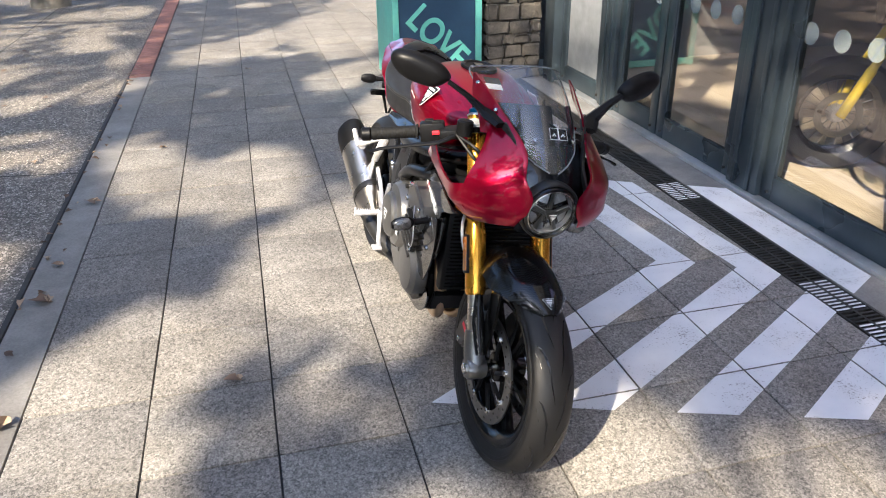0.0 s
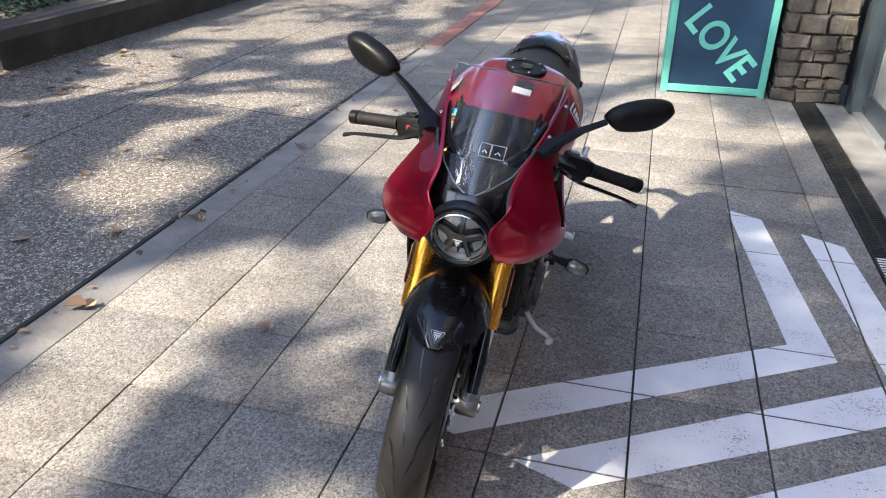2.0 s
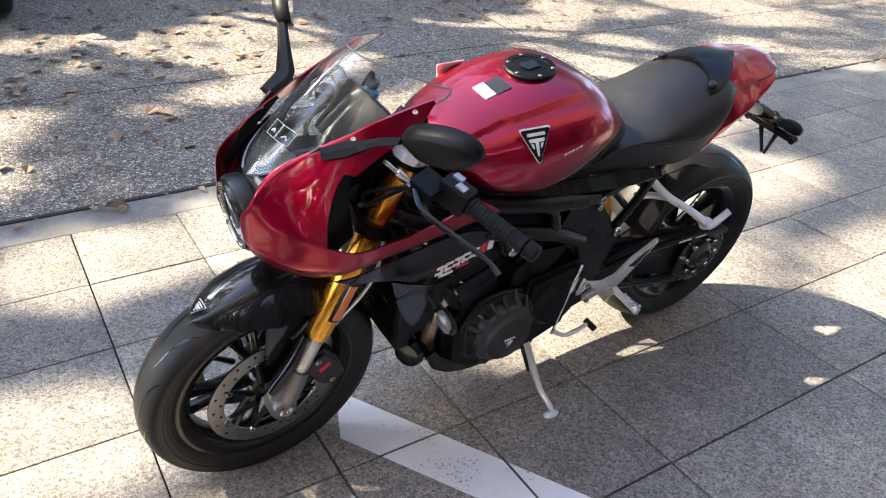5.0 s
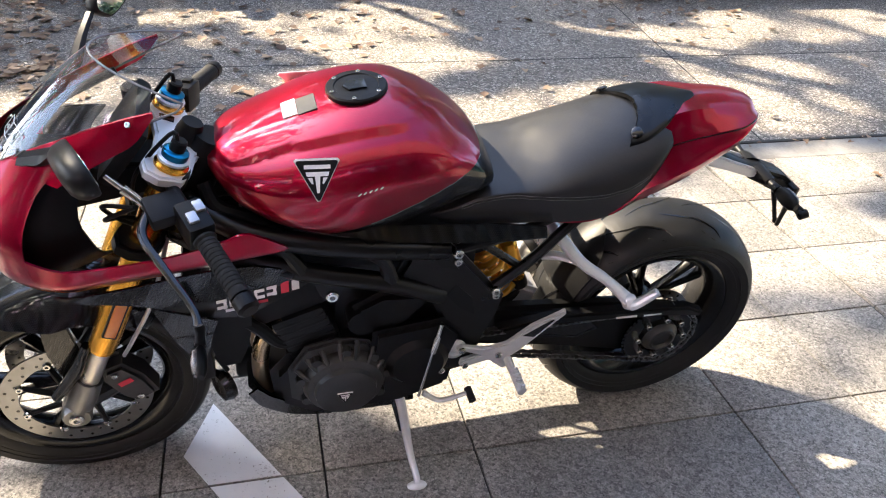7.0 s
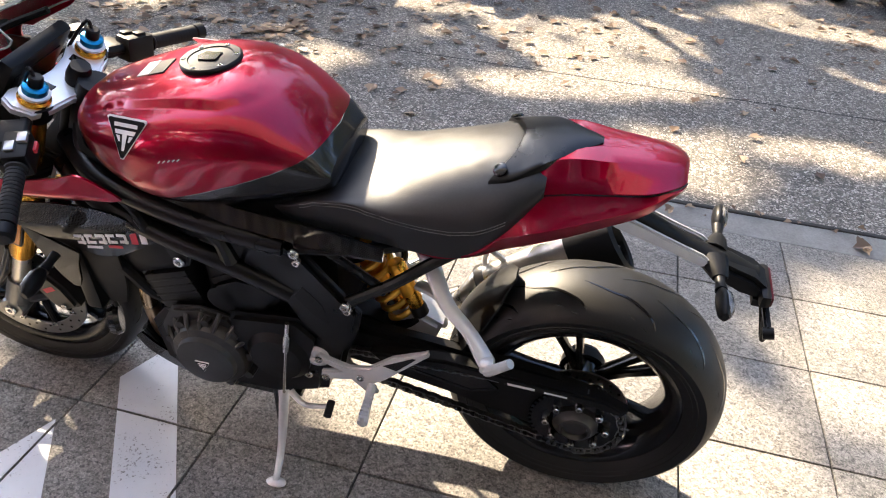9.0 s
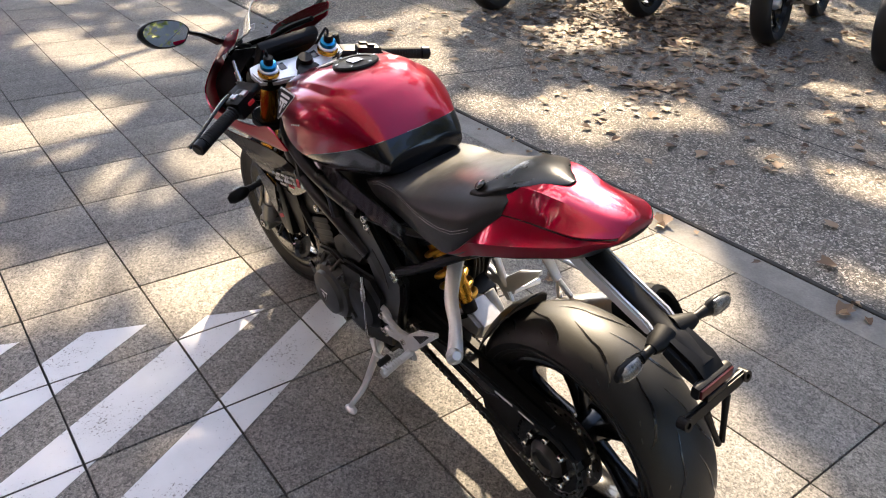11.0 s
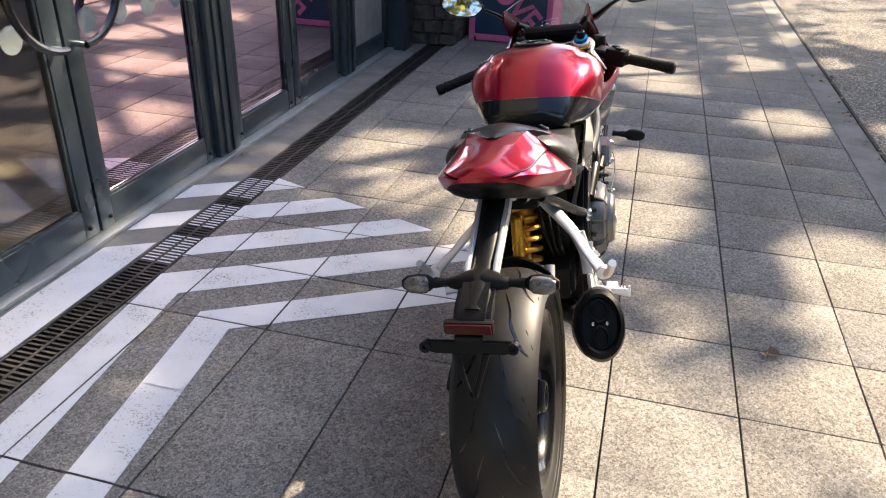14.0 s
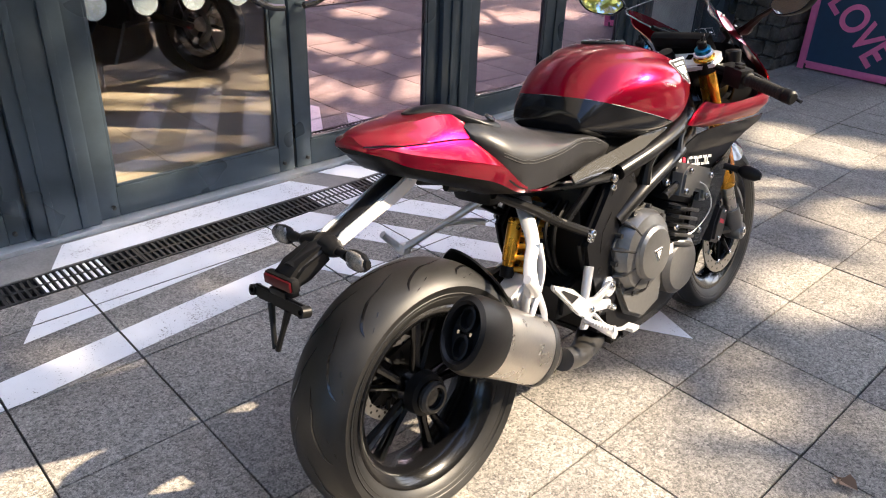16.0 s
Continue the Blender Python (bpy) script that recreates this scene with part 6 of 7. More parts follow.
part("cap_flap", new_prism([(-0.018, -0.016), (-0.018, 0.016), (0.017, 0.018), (0.027, 0.0), (0.017, -0.018)], 0.005, 0.009, 2, 0.001, CAP), M["gloss"], cap, "lock flap")
LABEL = Matrix.Translation((0.912, 0.022, 0.9968)) @ pose(0, 0, 0, -3, 19, 0)
part("tank_sticker", new_prism([(0.006, -0.030), (0.006, 0.022), (0.034, 0.022), (0.034, -0.030)], -0.003, 0.0004, 2, 0, LABEL), M["sticker"], tank, "small pale warning sticker")
part("tank_sticker", new_prism([(-0.032, -0.026), (-0.032, 0.026), (0.005, 0.026), (0.005, -0.026)], -0.003, 0.0004, 2, 0, LABEL), M["greycase"], tank, "small grey warning sticker")
for side in (1, -1):
    badge((0.898, side * 0.1815, 0.942), (0.04, side * 0.82, 0.57), 0.078, tank, (0.0, 0, 1))
    bm = bmesh.new()
    for k in range(5):
        tube(bm, [(0.828 - k * 0.010, side * 0.2035, 0.912 + 0.003 * k), (0.823 - k * 0.010, side * 0.2035, 0.917 + 0.003 * k)], 0.0011, 5)
    pieces("tank_print", bm, M["sticker"], tank, "small pale script bars")

# ---- seat: rows u, crest, seam height, lower edge, half width
SEAT = [(0.665, 0.786, 0.781, 0.762, 0.108), (0.62, 0.806, 0.800, 0.758, 0.124), (0.57, 0.830, 0.824, 0.752, 0.128), (0.50, 0.844, 0.836, 0.750, 0.134), (0.44, 0.858, 0.834, 0.754, 0.144), (0.37, 0.890, 0.834, 0.756, 0.155),
        (0.30, 0.918, 0.838, 0.760, 0.160), (0.25, 0.936, 0.850, 0.776, 0.160), (0.205, 0.950, 0.872, 0.812, 0.154), (0.17, 0.956, 0.896, 0.852, 0.136), (0.142, 0.952, 0.916, 0.896, 0.112)]


def seat_edge(u):
    t = curve(SEAT, 60)
    return t[np.argmin(abs(t[:, 0] - u))]


rings = []
for u, top, seam, bot, hw in curve(SEAT, 40):
    half = [(hw * math.sin(a) ** 0.95 if a > 0 else 0.0, seam + (top - seam) * math.cos(a) ** 1.15) for a in np.linspace(0, math.pi / 2 - 0.02, 12)]
    half += [(hw * 1.004, seam - 0.003), (hw * 1.0, seam - 0.008), (hw * 0.985, seam - (seam - bot) * 0.5), (hw * 0.95, bot + 0.003), (hw * 0.90, bot), (0.0, bot)]
    rings.append([(u, v, w) for v, w in half] + [(u, -v, w) for v, w in half[-2:0:-1]])
seat = bp("seat", loft(bmesh.new(), rings), "seat", "black stitched rider seat with side skirts", angle=60)
for side in (1, -1):
    for k in range(2):
        pts = []
        for u in np.linspace(0.60, 0.20, 30):
            _, top, seam, bot, hw = seat_edge(u)
            pts.append((u, side * (hw + 0.0008), seam - 0.004 - 0.007 * k))
        part("stitching", new_tube(curve(pts, 60), 0.0008, 5), M["lightcase"], seat, "pale stitched seam")
# black cap over the front of the hump: pointed behind, with a tongue down to a button on each side
CAP_MID = [(0.196, 0.0, 0.965), (0.180, 0.0, 0.970), (0.150, 0.0, 0.975), (0.110, 0.0, 0.977), (0.056, 0.0, 0.975)]
CAP_SIDE = [(0.242, 0.108, 0.923), (0.205, 0.108, 0.932), (0.170, 0.094, 0.949), (0.130, 0.070, 0.963), (0.056, 0.010, 0.973)]
rings = []
for p, q in zip(curve(CAP_MID, 24), curve(CAP_SIDE, 24)):
    top = [(p[0] + (q[0] - p[0]) * t * t, q[1] * t, p[2] + (q[2] - p[2]) * abs(t) ** 1.7 - (0.003 if abs(t) == 1 else 0.0)) for t in (-1, -0.97, -0.85, -0.7, -0.5, -0.25, 0, 0.25, 0.5, 0.7, 0.85, 0.97, 1)]
    rings.append(top + [(u, v, w - 0.009) for u, v, w in top[::-1]])
hump_cap = bp("hump_cap", loft(bmesh.new(), rings), "satin", "smooth black cap on the seat hump", angle=50)
for side in (1, -1):
    part("cap_button", new_lathe([(0.013, 0), (0.013, 0.004), (0.010, 0.006)], 22, along((0.224, side * 0.092, 0.937), (0.246, side * 0.126, 0.994))), M["gloss"], hump_cap, "round black button")

# ---- tail: rows u, top, bottom, half width, half width of the raised middle, height of the widest line, half width and height of the panel gap
TAIL = [(0.40, 0.752, 0.732, 0.118, 0.060, 0.743, 0.100, 0.748), (0.345, 0.766, 0.736, 0.140, 0.060, 0.750, 0.118, 0.758), (0.30, 0.790, 0.742, 0.150, 0.060, 0.762, 0.130, 0.775), (0.25, 0.840, 0.752, 0.156, 0.060, 0.788, 0.128, 0.815),
        (0.205, 0.915, 0.765, 0.156, 0.070, 0.832, 0.116, 0.872), (0.165, 0.955, 0.785, 0.158, 0.072, 0.852, 0.111, 0.906), (0.10, 0.971, 0.812, 0.148, 0.066, 0.874, 0.104, 0.918), (0.04, 0.969, 0.838, 0.130, 0.056, 0.892, 0.098, 0.924),
        (-0.03, 0.967, 0.868, 0.108, 0.046, 0.915, 0.092, 0.932), (-0.067, 0.964, 0.900, 0.084, 0.036, 0.929, 0.077, 0.938), (-0.088, 0.960, 0.915, 0.064, 0.026, 0.932, 0.058, 0.938), (-0.097, 0.956, 0.922, 0.050, 0.018, 0.934, 0.044, 0.938)]
upper, lower = [], []
for u, top, bot, hw, mid, edge, gap, level in curve(TAIL, 44):
    split = edge - (edge - bot) * 0.55
    half = [(0.0, top), (mid * 0.6, top - 0.001), (mid, top - 0.004), (mid + (gap - mid) * 0.5, top - 0.005 - (top - level) * 0.42), (gap, level + 0.003), (gap + 0.002, level - 0.003), (hw, edge + 0.002), (hw - 0.001, edge - 0.004), (hw * 0.90, split), (0.0, split)]
    upper.append([(u, v, w) for v, w in half] + [(u, -v, w) for v, w in half[-2:0:-1]])
    half = [(0.0, split + 0.002), (hw * 0.885, split + 0.002), (hw * 0.72, bot + (split - bot) * 0.4), (hw * 0.45, bot - 0.002), (0.0, bot - 0.004)]
    lower.append([(u, v, w) for v, w in half] + [(u, -v, w) for v, w in half[-2:0:-1]])
tail = bp("tail_fairing", loft(bmesh.new(), upper), "red", "candy-red pointed tail fairing with sharp creases", angle=32)
bp("tail_underside", loft(bmesh.new(), lower), "black", "black underside of the tail", angle=24)
for side in (1, -1):
    pts = [(u, side * (gap + 0.0015), level) for u, top, bot, hw, mid, edge, gap, level in curve(TAIL[5:], 20)]
    part("panel_gap", new_tube(pts, 0.0018, 5), M["gloss"], tail, "dark panel gap")

# number-plate bracket, rear lights
br = bp("tail_bracket", new_tube([(0.04, 0, 0.845), (-0.04, 0, 0.815), (-0.15, 0, 0.765), (-0.21, 0, 0.744), (-0.275, 0, 0.722)], [0.030, 0.026, 0.024, 0.034, 0.028], 14, 18, 0.62), "black", "black number-plate bracket arm")
for side in (1, -1):
    part("bracket_cover", new_prism([(0.06, 0.845), (0.045, 0.862), (-0.02, 0.832), (-0.10, 0.800), (-0.165, 0.776), (-0.195, 0.752), (-0.165, 0.748), (-0.09, 0.775), (-0.01, 0.800), (0.04, 0.822)], side * 0.024, side * 0.036, 1, 0.004), M["alu"], br, "pale cast bracket side")
    part("bracket_wing", new_tube([(-0.19, side * 0.012, 0.752), (-0.198, side * 0.045, 0.752), (-0.20, side * 0.062, 0.752)], [0.028, 0.020, 0.014], 12, 6, 0.8), M["black"], br)
    indicator((-0.199, side * 0.050, 0.752), (-0.06, side, -0.01), "rear_indicator")
part("bracket_lug", new_box(0.02, 0.065, -0.048, 0.048, 0.836, 0.852, 0.004), M["alu"], br)
part("bracket_head", new_prism([(-0.20, 0.766), (-0.27, 0.742), (-0.296, 0.722), (-0.292, 0.692), (-0.25, 0.700), (-0.20, 0.726)], -0.036, 0.040, 1, 0.010), M["black"], br, "black bracket head")
lt = part("tail_light", new_box(-0.306, -0.286, -0.044, 0.058, 0.691, 0.721, 0.008), M["black"], br, "dark tail light housing")
lens = new_box(-0.310, -0.300, -0.040, 0.054, 0.695, 0.717, 0.004)
part("tail_lens", lens, M["taillens"], lt, "dark red tail lens")
PM = Matrix.Translation((-0.310, 0.008, 0.664)) @ pose(0, 0, 0, 0, 14, 0)
pl = new_prism([(-0.093, -0.004), (-0.093, 0.012), (-0.085, 0.018), (0.085, 0.018), (0.093, 0.012), (0.093, -0.004), (0.07, -0.010), (-0.07, -0.010)], -0.006, 0.006, 0, 0.004, PM)
holder_ = part("plate_holder", pl, M["black"], br, "black three-armed plate holder without a plate")
for a, b in ((-0.034, -0.006), (0.028, 0.004)):
    part("holder_arm", new_tube([PM @ Vector((0, a, -0.008)), PM @ Vector((0, (a + b) / 2, -0.055)), PM @ Vector((0, b, -0.100))], [0.008, 0.006, 0.006], 10, 8), M["black"], holder_)
for v in (-0.088, 0.088):
    part("holder_end", new_lathe([(0.006, -0.010), (0.012, -0.010), (0.012, 0.010), (0.006, 0.010)], 16, PM @ Matrix.Translation((0, v, 0.004)) @ pose(0, 0, 0, 0, 0, 90), True), M["black"], holder_)
part("plate_lamp", new_box(-0.312, -0.278, -0.022, 0.036, 0.674, 0.692, 0.004), M["black"], br)

# ---- frame
for side in (1, -1):
    plate_ = [(0.70, 0.742), (0.62, 0.728), (0.585, 0.69), (0.525, 0.615), (0.480, 0.560), (0.490, 0.50), (0.515, 0.43), (0.535, 0.335), (0.60, 0.318), (0.635, 0.36), (0.640, 0.44), (0.620, 0.50), (0.645, 0.555), (0.70, 0.60), (0.735, 0.66)]
    fr_ = bp("frame_plate", new_prism(plate_, side * 0.128, side * 0.160, 1, 0.012), "satin", "satin black cast pivot plate of the frame")
    bm = bmesh.new()
    prism(bm, [(0.60, 0.62), (0.56, 0.575), (0.548, 0.52), (0.585, 0.545), (0.62, 0.59)], side * 0.1590, side * 0.1612, 1)
    prism(bm, [(0.665, 0.715), (0.625, 0.700), (0.60, 0.665), (0.64, 0.675)], side * 0.1590, side * 0.1612, 1)
    pieces("frame_recess", bm, M["darkcase"], fr_)
    bm = bmesh.new()
    for u, w in ((0.605, 0.688), (0.505, 0.575), (0.545, 0.36), (0.61, 0.34), (0.615, 0.47)):
        bolt(bm, (u, side * 0.158, w), (0, side, 0), 0.010, 0.010)
    pieces("frame_bolt", bm, M["chrome"], fr_)
    part("pivot_cap", new_lathe([(0.030, 0), (0.030, side * 0.006), (0.024, side * 0.012), (0.016, side * 0.013), (0.013, side * 0.004)], 26, Matrix.Translation((0.585, side * 0.158, 0.41))), M["alu"], fr_, "bright pivot cap")
    # two long tubes from the headstock with struts between them
    bp("frame_tube", new_tube([(1.14, side * 0.055, 0.822), (1.04, side * 0.125, 0.792), (0.90, side * 0.158, 0.768), (0.76, side * 0.166, 0.745), (0.63, side * 0.158, 0.722)], 0.022, 14, 24), "satin", "satin black upper frame tube")
    bp("frame_tube", new_tube([(1.17, side * 0.060, 0.755), (1.06, side * 0.120, 0.722), (0.90, side * 0.156, 0.690), (0.76, side * 0.164, 0.652), (0.63, side * 0.152, 0.585)], 0.021, 14, 24), "satin", "satin black lower frame tube")
    bp("frame_strut", new_tube([(1.00, side * 0.138, 0.785), (0.955, side * 0.150, 0.742), (0.93, side * 0.154, 0.700)], [0.018, 0.012, 0.018], 10, 8), "satin")
    bp("frame_strut", new_tube([(0.80, side * 0.164, 0.752), (0.765, side * 0.164, 0.710), (0.75, side * 0.162, 0.655)], [0.020, 0.014, 0.020], 10, 8), "satin")
    lug = bp("engine_mount", new_prism([(0.93, 0.69), (0.85, 0.675), (0.845, 0.64), (0.855, 0.612), (0.880, 0.606), (0.895, 0.625), (0.905, 0.655)], side * 0.135, side * 0.160, 1, 0.006), "satin", "black engine mount lug")
    bm = bmesh.new()
    bolt(bm, (0.871, side * 0.160, 0.628), (0, side, 0), 0.014, 0.010)
    bmesh.ops.recalc_face_normals(bm, faces=bm.faces)
    part("mount_bolt", bm, M["chrome"], lug)
    sub = bp("subframe_tube", new_tube([(0.610, side * 0.150, 0.712), (0.50, side * 0.135, 0.722), (0.40, side * 0.110, 0.735), (0.25, side * 0.060, 0.765), (0.12, side * 0.045, 0.80)], 0.012, 10, 16), "satin", "black upper subframe tube")
    bm = bolt(bmesh.new(), (0.607, side * 0.160, 0.712), (0, side, 0), 0.012, 0.010)
    part("tube_bolt", bm, M["chrome"], sub)
    sub = bp("subframe_tube", new_tube([(0.508, side * 0.150, 0.590), (0.42, side * 0.128, 0.640), (0.34, side * 0.10, 0.695), (0.25, side * 0.07, 0.75)], 0.013, 10, 12), "satin", "black lower subframe tube")
    bm = bolt(bmesh.new(), (0.508, side * 0.160, 0.590), (0, side, 0), 0.012, 0.012)
    part("tube_bolt", bm, M["chrome"], sub)
    bp("subframe_brace", new_tube([(0.55, side * 0.140, 0.715), (0.45, side * 0.122, 0.625)], 0.010, 8), "satin")
    trim = bmesh.new()
    sheet(trim, [(1.00, 0.826), (0.90, 0.810), (0.76, 0.793), (0.60, 0.782), (0.50, 0.775), (0.42, 0.765)], [(1.00, 0.800), (0.90, 0.783), (0.76, 0.765), (0.60, 0.752), (0.50, 0.745), (0.42, 0.745)], 20, 4, lambda u, w: 0.178 - 0.7 * max(0.0, w - 0.750) - 0.45 * max(0.0, u - 0.88), 0.006)
    bmesh.ops.transform(trim, matrix=Matrix.Diagonal((1, side, 1, 1)), verts=trim.verts)
    bp("tank_trim", trim, "carbon", "carbon trim strip under the tank")
bp("under_seat_box", new_box(0.24, 0.56, -0.065, 0.065, 0.715, 0.80, 0.02), "black")
# black box added to close the see-through gap, which should look dark
bp("throttle_body", new_box(0.54, 0.86, -0.105, 0.105, 0.42, 0.70, 0.02), "darkcase", "black filler box added inside the frame")
bp("airbox", new_box(0.60, 1.04, -0.11, 0.11, 0.64, 0.82, 0.03), "black")

# ---- engine
eng = bmesh.new()
prism(eng, [(1.00, 0.27), (1.01, 0.38), (0.97, 0.43), (0.80, 0.47), (0.60, 0.47), (0.56, 0.40), (0.58, 0.26), (0.70, 0.215), (0.92, 0.215)], -0.15, 0.15, 1, 0.02)
engine = bp("engine", eng, "darkcase", "black and grey three-cylinder engine")
cyl = Matrix.Translation((0.90, 0, 0.428)) @ pose(0, 0, 0, 0, 20, 0)
part("cylinder_block", new_box(-0.060, 0.060, -0.165, 0.135, -0.02, 0.13, 0.012, cyl), M["darkcase"], engine)
part("head_cover", new_prism([(-0.075, 0.150), (-0.078, 0.215), (-0.05, 0.245), (0.075, 0.245), (0.095, 0.215), (0.088, 0.150), (0.05, 0.145), (0.045, 0.170), (0.0, 0.172), (-0.005, 0.150)], -0.205, -0.150, 1, 0.008, cyl), M["lightcase"], engine, "pale cast end of the cylinder head")
bm = bmesh.new()
for x_, z_ in ((-0.06, 0.165), (-0.055, 0.225), (0.07, 0.225), (0.07, 0.165), (-0.07, 0.06), (0.07, 0.06)):
    bolt(bm, cyl @ Vector((x_, -0.205, z_)), (0, -1, 0), 0.009, 0.008)
pieces("head_bolt", bm, M["chrome"], engine)
bm = bmesh.new()
for k in range(5):
    box(bm, -0.058, 0.060, -0.202, -0.160, 0.008 + k * 0.026, 0.018 + k * 0.026, 0.003, cyl)
pieces("cylinder_rib", bm, M["greycase"], engine)
part("cylinder_head", new_box(-0.080, 0.085, -0.175, 0.130, 0.13, 0.235, 0.018, cyl), M["black"], engine)
for k in range(6):
    part("cooling_fin", new_box(-0.060, 0.058, -0.178, 0.136, 0.002 + k * 0.021, 0.010 + k * 0.021, 0.003, cyl), M["darkcase"], engine)
# covers
LCU, LCW = 0.845, 0.356
lc = Matrix.Translation((LCU, 0.148, LCW)) @ Matrix.Diagonal((0.93, 1, 0.93, 1))
cov = part("engine_cover", new_lathe([(0.103, 0.0), (0.103, 0.022), (0.094, 0.038), (0.078, 0.044), (0.074, 0.056), (0.05, 0.060), (0.02, 0.061)], 44, lc), M["greycase"], engine, "round dark-grey engine cover")
bm = bmesh.new()
for k in range(9):
    a = k * 2 * math.pi / 9 + 0.2
    tube(bm, [(LCU + 0.099 * math.cos(a), 0.145, LCW + 0.099 * math.sin(a)), (LCU + 0.099 * math.cos(a), 0.176, LCW + 0.099 * math.sin(a))], [0.015, 0.012], 10)
pieces("cover_boss", bm, M["greycase"], cov)
for k in range(7):
    a = 0.4 + k * 0.36
    part("cover_rib", new_tube([(LCU + 0.074 * math.cos(a), 0.188, LCW + 0.074 * math.sin(a)), (LCU + 0.101 * math.cos(a), 0.172, LCW + 0.101 * math.sin(a)), (LCU + 0.118 * math.cos(a), 0.150, LCW + 0.118 * math.sin(a))], [0.004, 0.006, 0.007], 8, 6), M["greycase"], cov)
badge((0.849, 0.2100, 0.349), (0, 1, 0), 0.034, cov)
part("case_lobe", new_prism([(0.97, 0.40), (0.93, 0.47), (0.86, 0.485), (0.79, 0.47), (0.755, 0.42), (0.76, 0.34), (0.80, 0.27), (0.90, 0.25), (0.965, 0.30)], 0.140, 0.160, 1, 0.008), M["greycase"], engine, "dark-grey cast engine side")
part("engine_cover", new_lathe([(0.075, 0.0), (0.075, 0.030), (0.060, 0.045), (0.02, 0.048)], 36, Matrix.Translation((0.675, 0.142, 0.395))), M["black"], engine)
part("sprocket_cover", new_prism([(0.78, 0.50), (0.62, 0.52), (0.57, 0.47), (0.60, 0.36), (0.70, 0.34), (0.79, 0.40)], 0.145, 0.172, 1, 0.012), M["black"], engine)
rc = Matrix.Translation((0.725, -0.150, 0.475)) @ pose(0, 0, 0, 0, 0, 180)
cov = part("clutch_cover", new_lathe([(0.118, -0.01), (0.118, 0.030), (0.106, 0.048), (0.084, 0.054), (0.074, 0.058)], 48, rc), M["sunlitcase"], engine, "round clutch cover in lightened sunlit grey")
bm = bmesh.new()
for k in range(10):
    a = k * 2 * math.pi / 10
    tube(bm, [(0.725 + 0.125 * math.cos(a), -0.145, 0.475 + 0.125 * math.sin(a)), (0.725 + 0.125 * math.cos(a), -0.178, 0.475 + 0.125 * math.sin(a))], 0.007, 8)
pieces("cover_boss", bm, M["greycase"], cov)
part("clutch_disc", new_lathe([(0.080, 0.050), (0.078, 0.066), (0.070, 0.074), (0.056, 0.076), (0.02, 0.078)], 44, rc), M["lightcase"], cov, "paler raised clutch disc")
for k in range(5):
    a = 2.2 + k * 0.62
    part("cover_rib", new_tube([(0.725 + 0.07 * math.cos(a), -0.206, 0.475 + 0.07 * math.sin(a)), (0.725 + 0.112 * math.cos(a), -0.190, 0.475 + 0.112 * math.sin(a)), (0.725 + 0.128 * math.cos(a), -0.165, 0.475 + 0.128 * math.sin(a))], [0.004, 0.006, 0.007], 8, 6), M["greycase"], cov)
part("case_lobe", new_prism([(0.86, 0.55), (0.76, 0.60), (0.66, 0.585), (0.60, 0.52), (0.61, 0.40), (0.66, 0.30), (0.74, 0.255), (0.83, 0.28), (0.86, 0.40)], -0.175, -0.150, 1, 0.010), M["sunlitcase"], engine, "grey cast engine side")
badge((0.725, -0.2295, 0.475), (0, -1, 0), 0.036, cov)
part("crank_cover", new_lathe([(0.092, -0.01), (0.092, 0.030), (0.075, 0.045), (0.02, 0.048)], 40, Matrix.Translation((0.925, -0.150, 0.365)) @ pose(0, 0, 0, 0, 0, 180)), M["sunlitcase"], engine, "grey crank cover")
part("case_label", new_box(0.815, 0.835, -0.2105, -0.2095, 0.44, 0.47), M["white"], engine, "small white label")
part("oil_filter", new_lathe([(0.038, 0), (0.038, 0.06), (0.03, 0.066)], 24, Matrix.Translation((1.02, 0.02, 0.30)) @ pose(0, 0, 0, 0, 0, -90)), M["black"], engine)
part("injector_cover", new_prism([(0.825, 0.565), (0.76, 0.60), (0.66, 0.59), (0.655, 0.555), (0.70, 0.50), (0.75, 0.475), (0.80, 0.495)], 0.120, 0.150, 1, 0.014), M["black"], engine, "smooth black cover over the intakes")
part("starter_motor", new_tube([(0.80, 0.03, 0.52), (0.80, 0.15, 0.52)], 0.035, 16), M["black"], engine)
part("coolant_hose", new_tube([(0.93, 0.10, 0.43), (0.985, 0.125, 0.47), (1.03, 0.13, 0.53), (1.10, 0.12, 0.58)], 0.015, 10, 18), M["black"], engine)
part("coolant_hose", new_tube([(0.84, -0.175, 0.60), (0.95, -0.185, 0.63), (1.02, -0.18, 0.56), (1.10, -0.15, 0.50)], 0.013, 10, 18), M["black"], engine)
bm = bmesh.new()
for k in range(3):
    tube(bm, [(0.985 + 0.012 * k, -0.10 + 0.08 * k, 0.60), (0.985 + 0.012 * k, -0.10 + 0.08 * k, 0.64)], 0.016, 12)
pieces("plug_cap", bm, M["black"], engine)
part("bleed_wire", new_tube([(0.93, -0.18, 0.62), (1.00, -0.21, 0.60), (1.04, -0.215, 0.52), (0.97, -0.20, 0.46), (0.88, -0.19, 0.47)], 0.0017, 6, 20), M["alu"], engine, "thin pale wire")

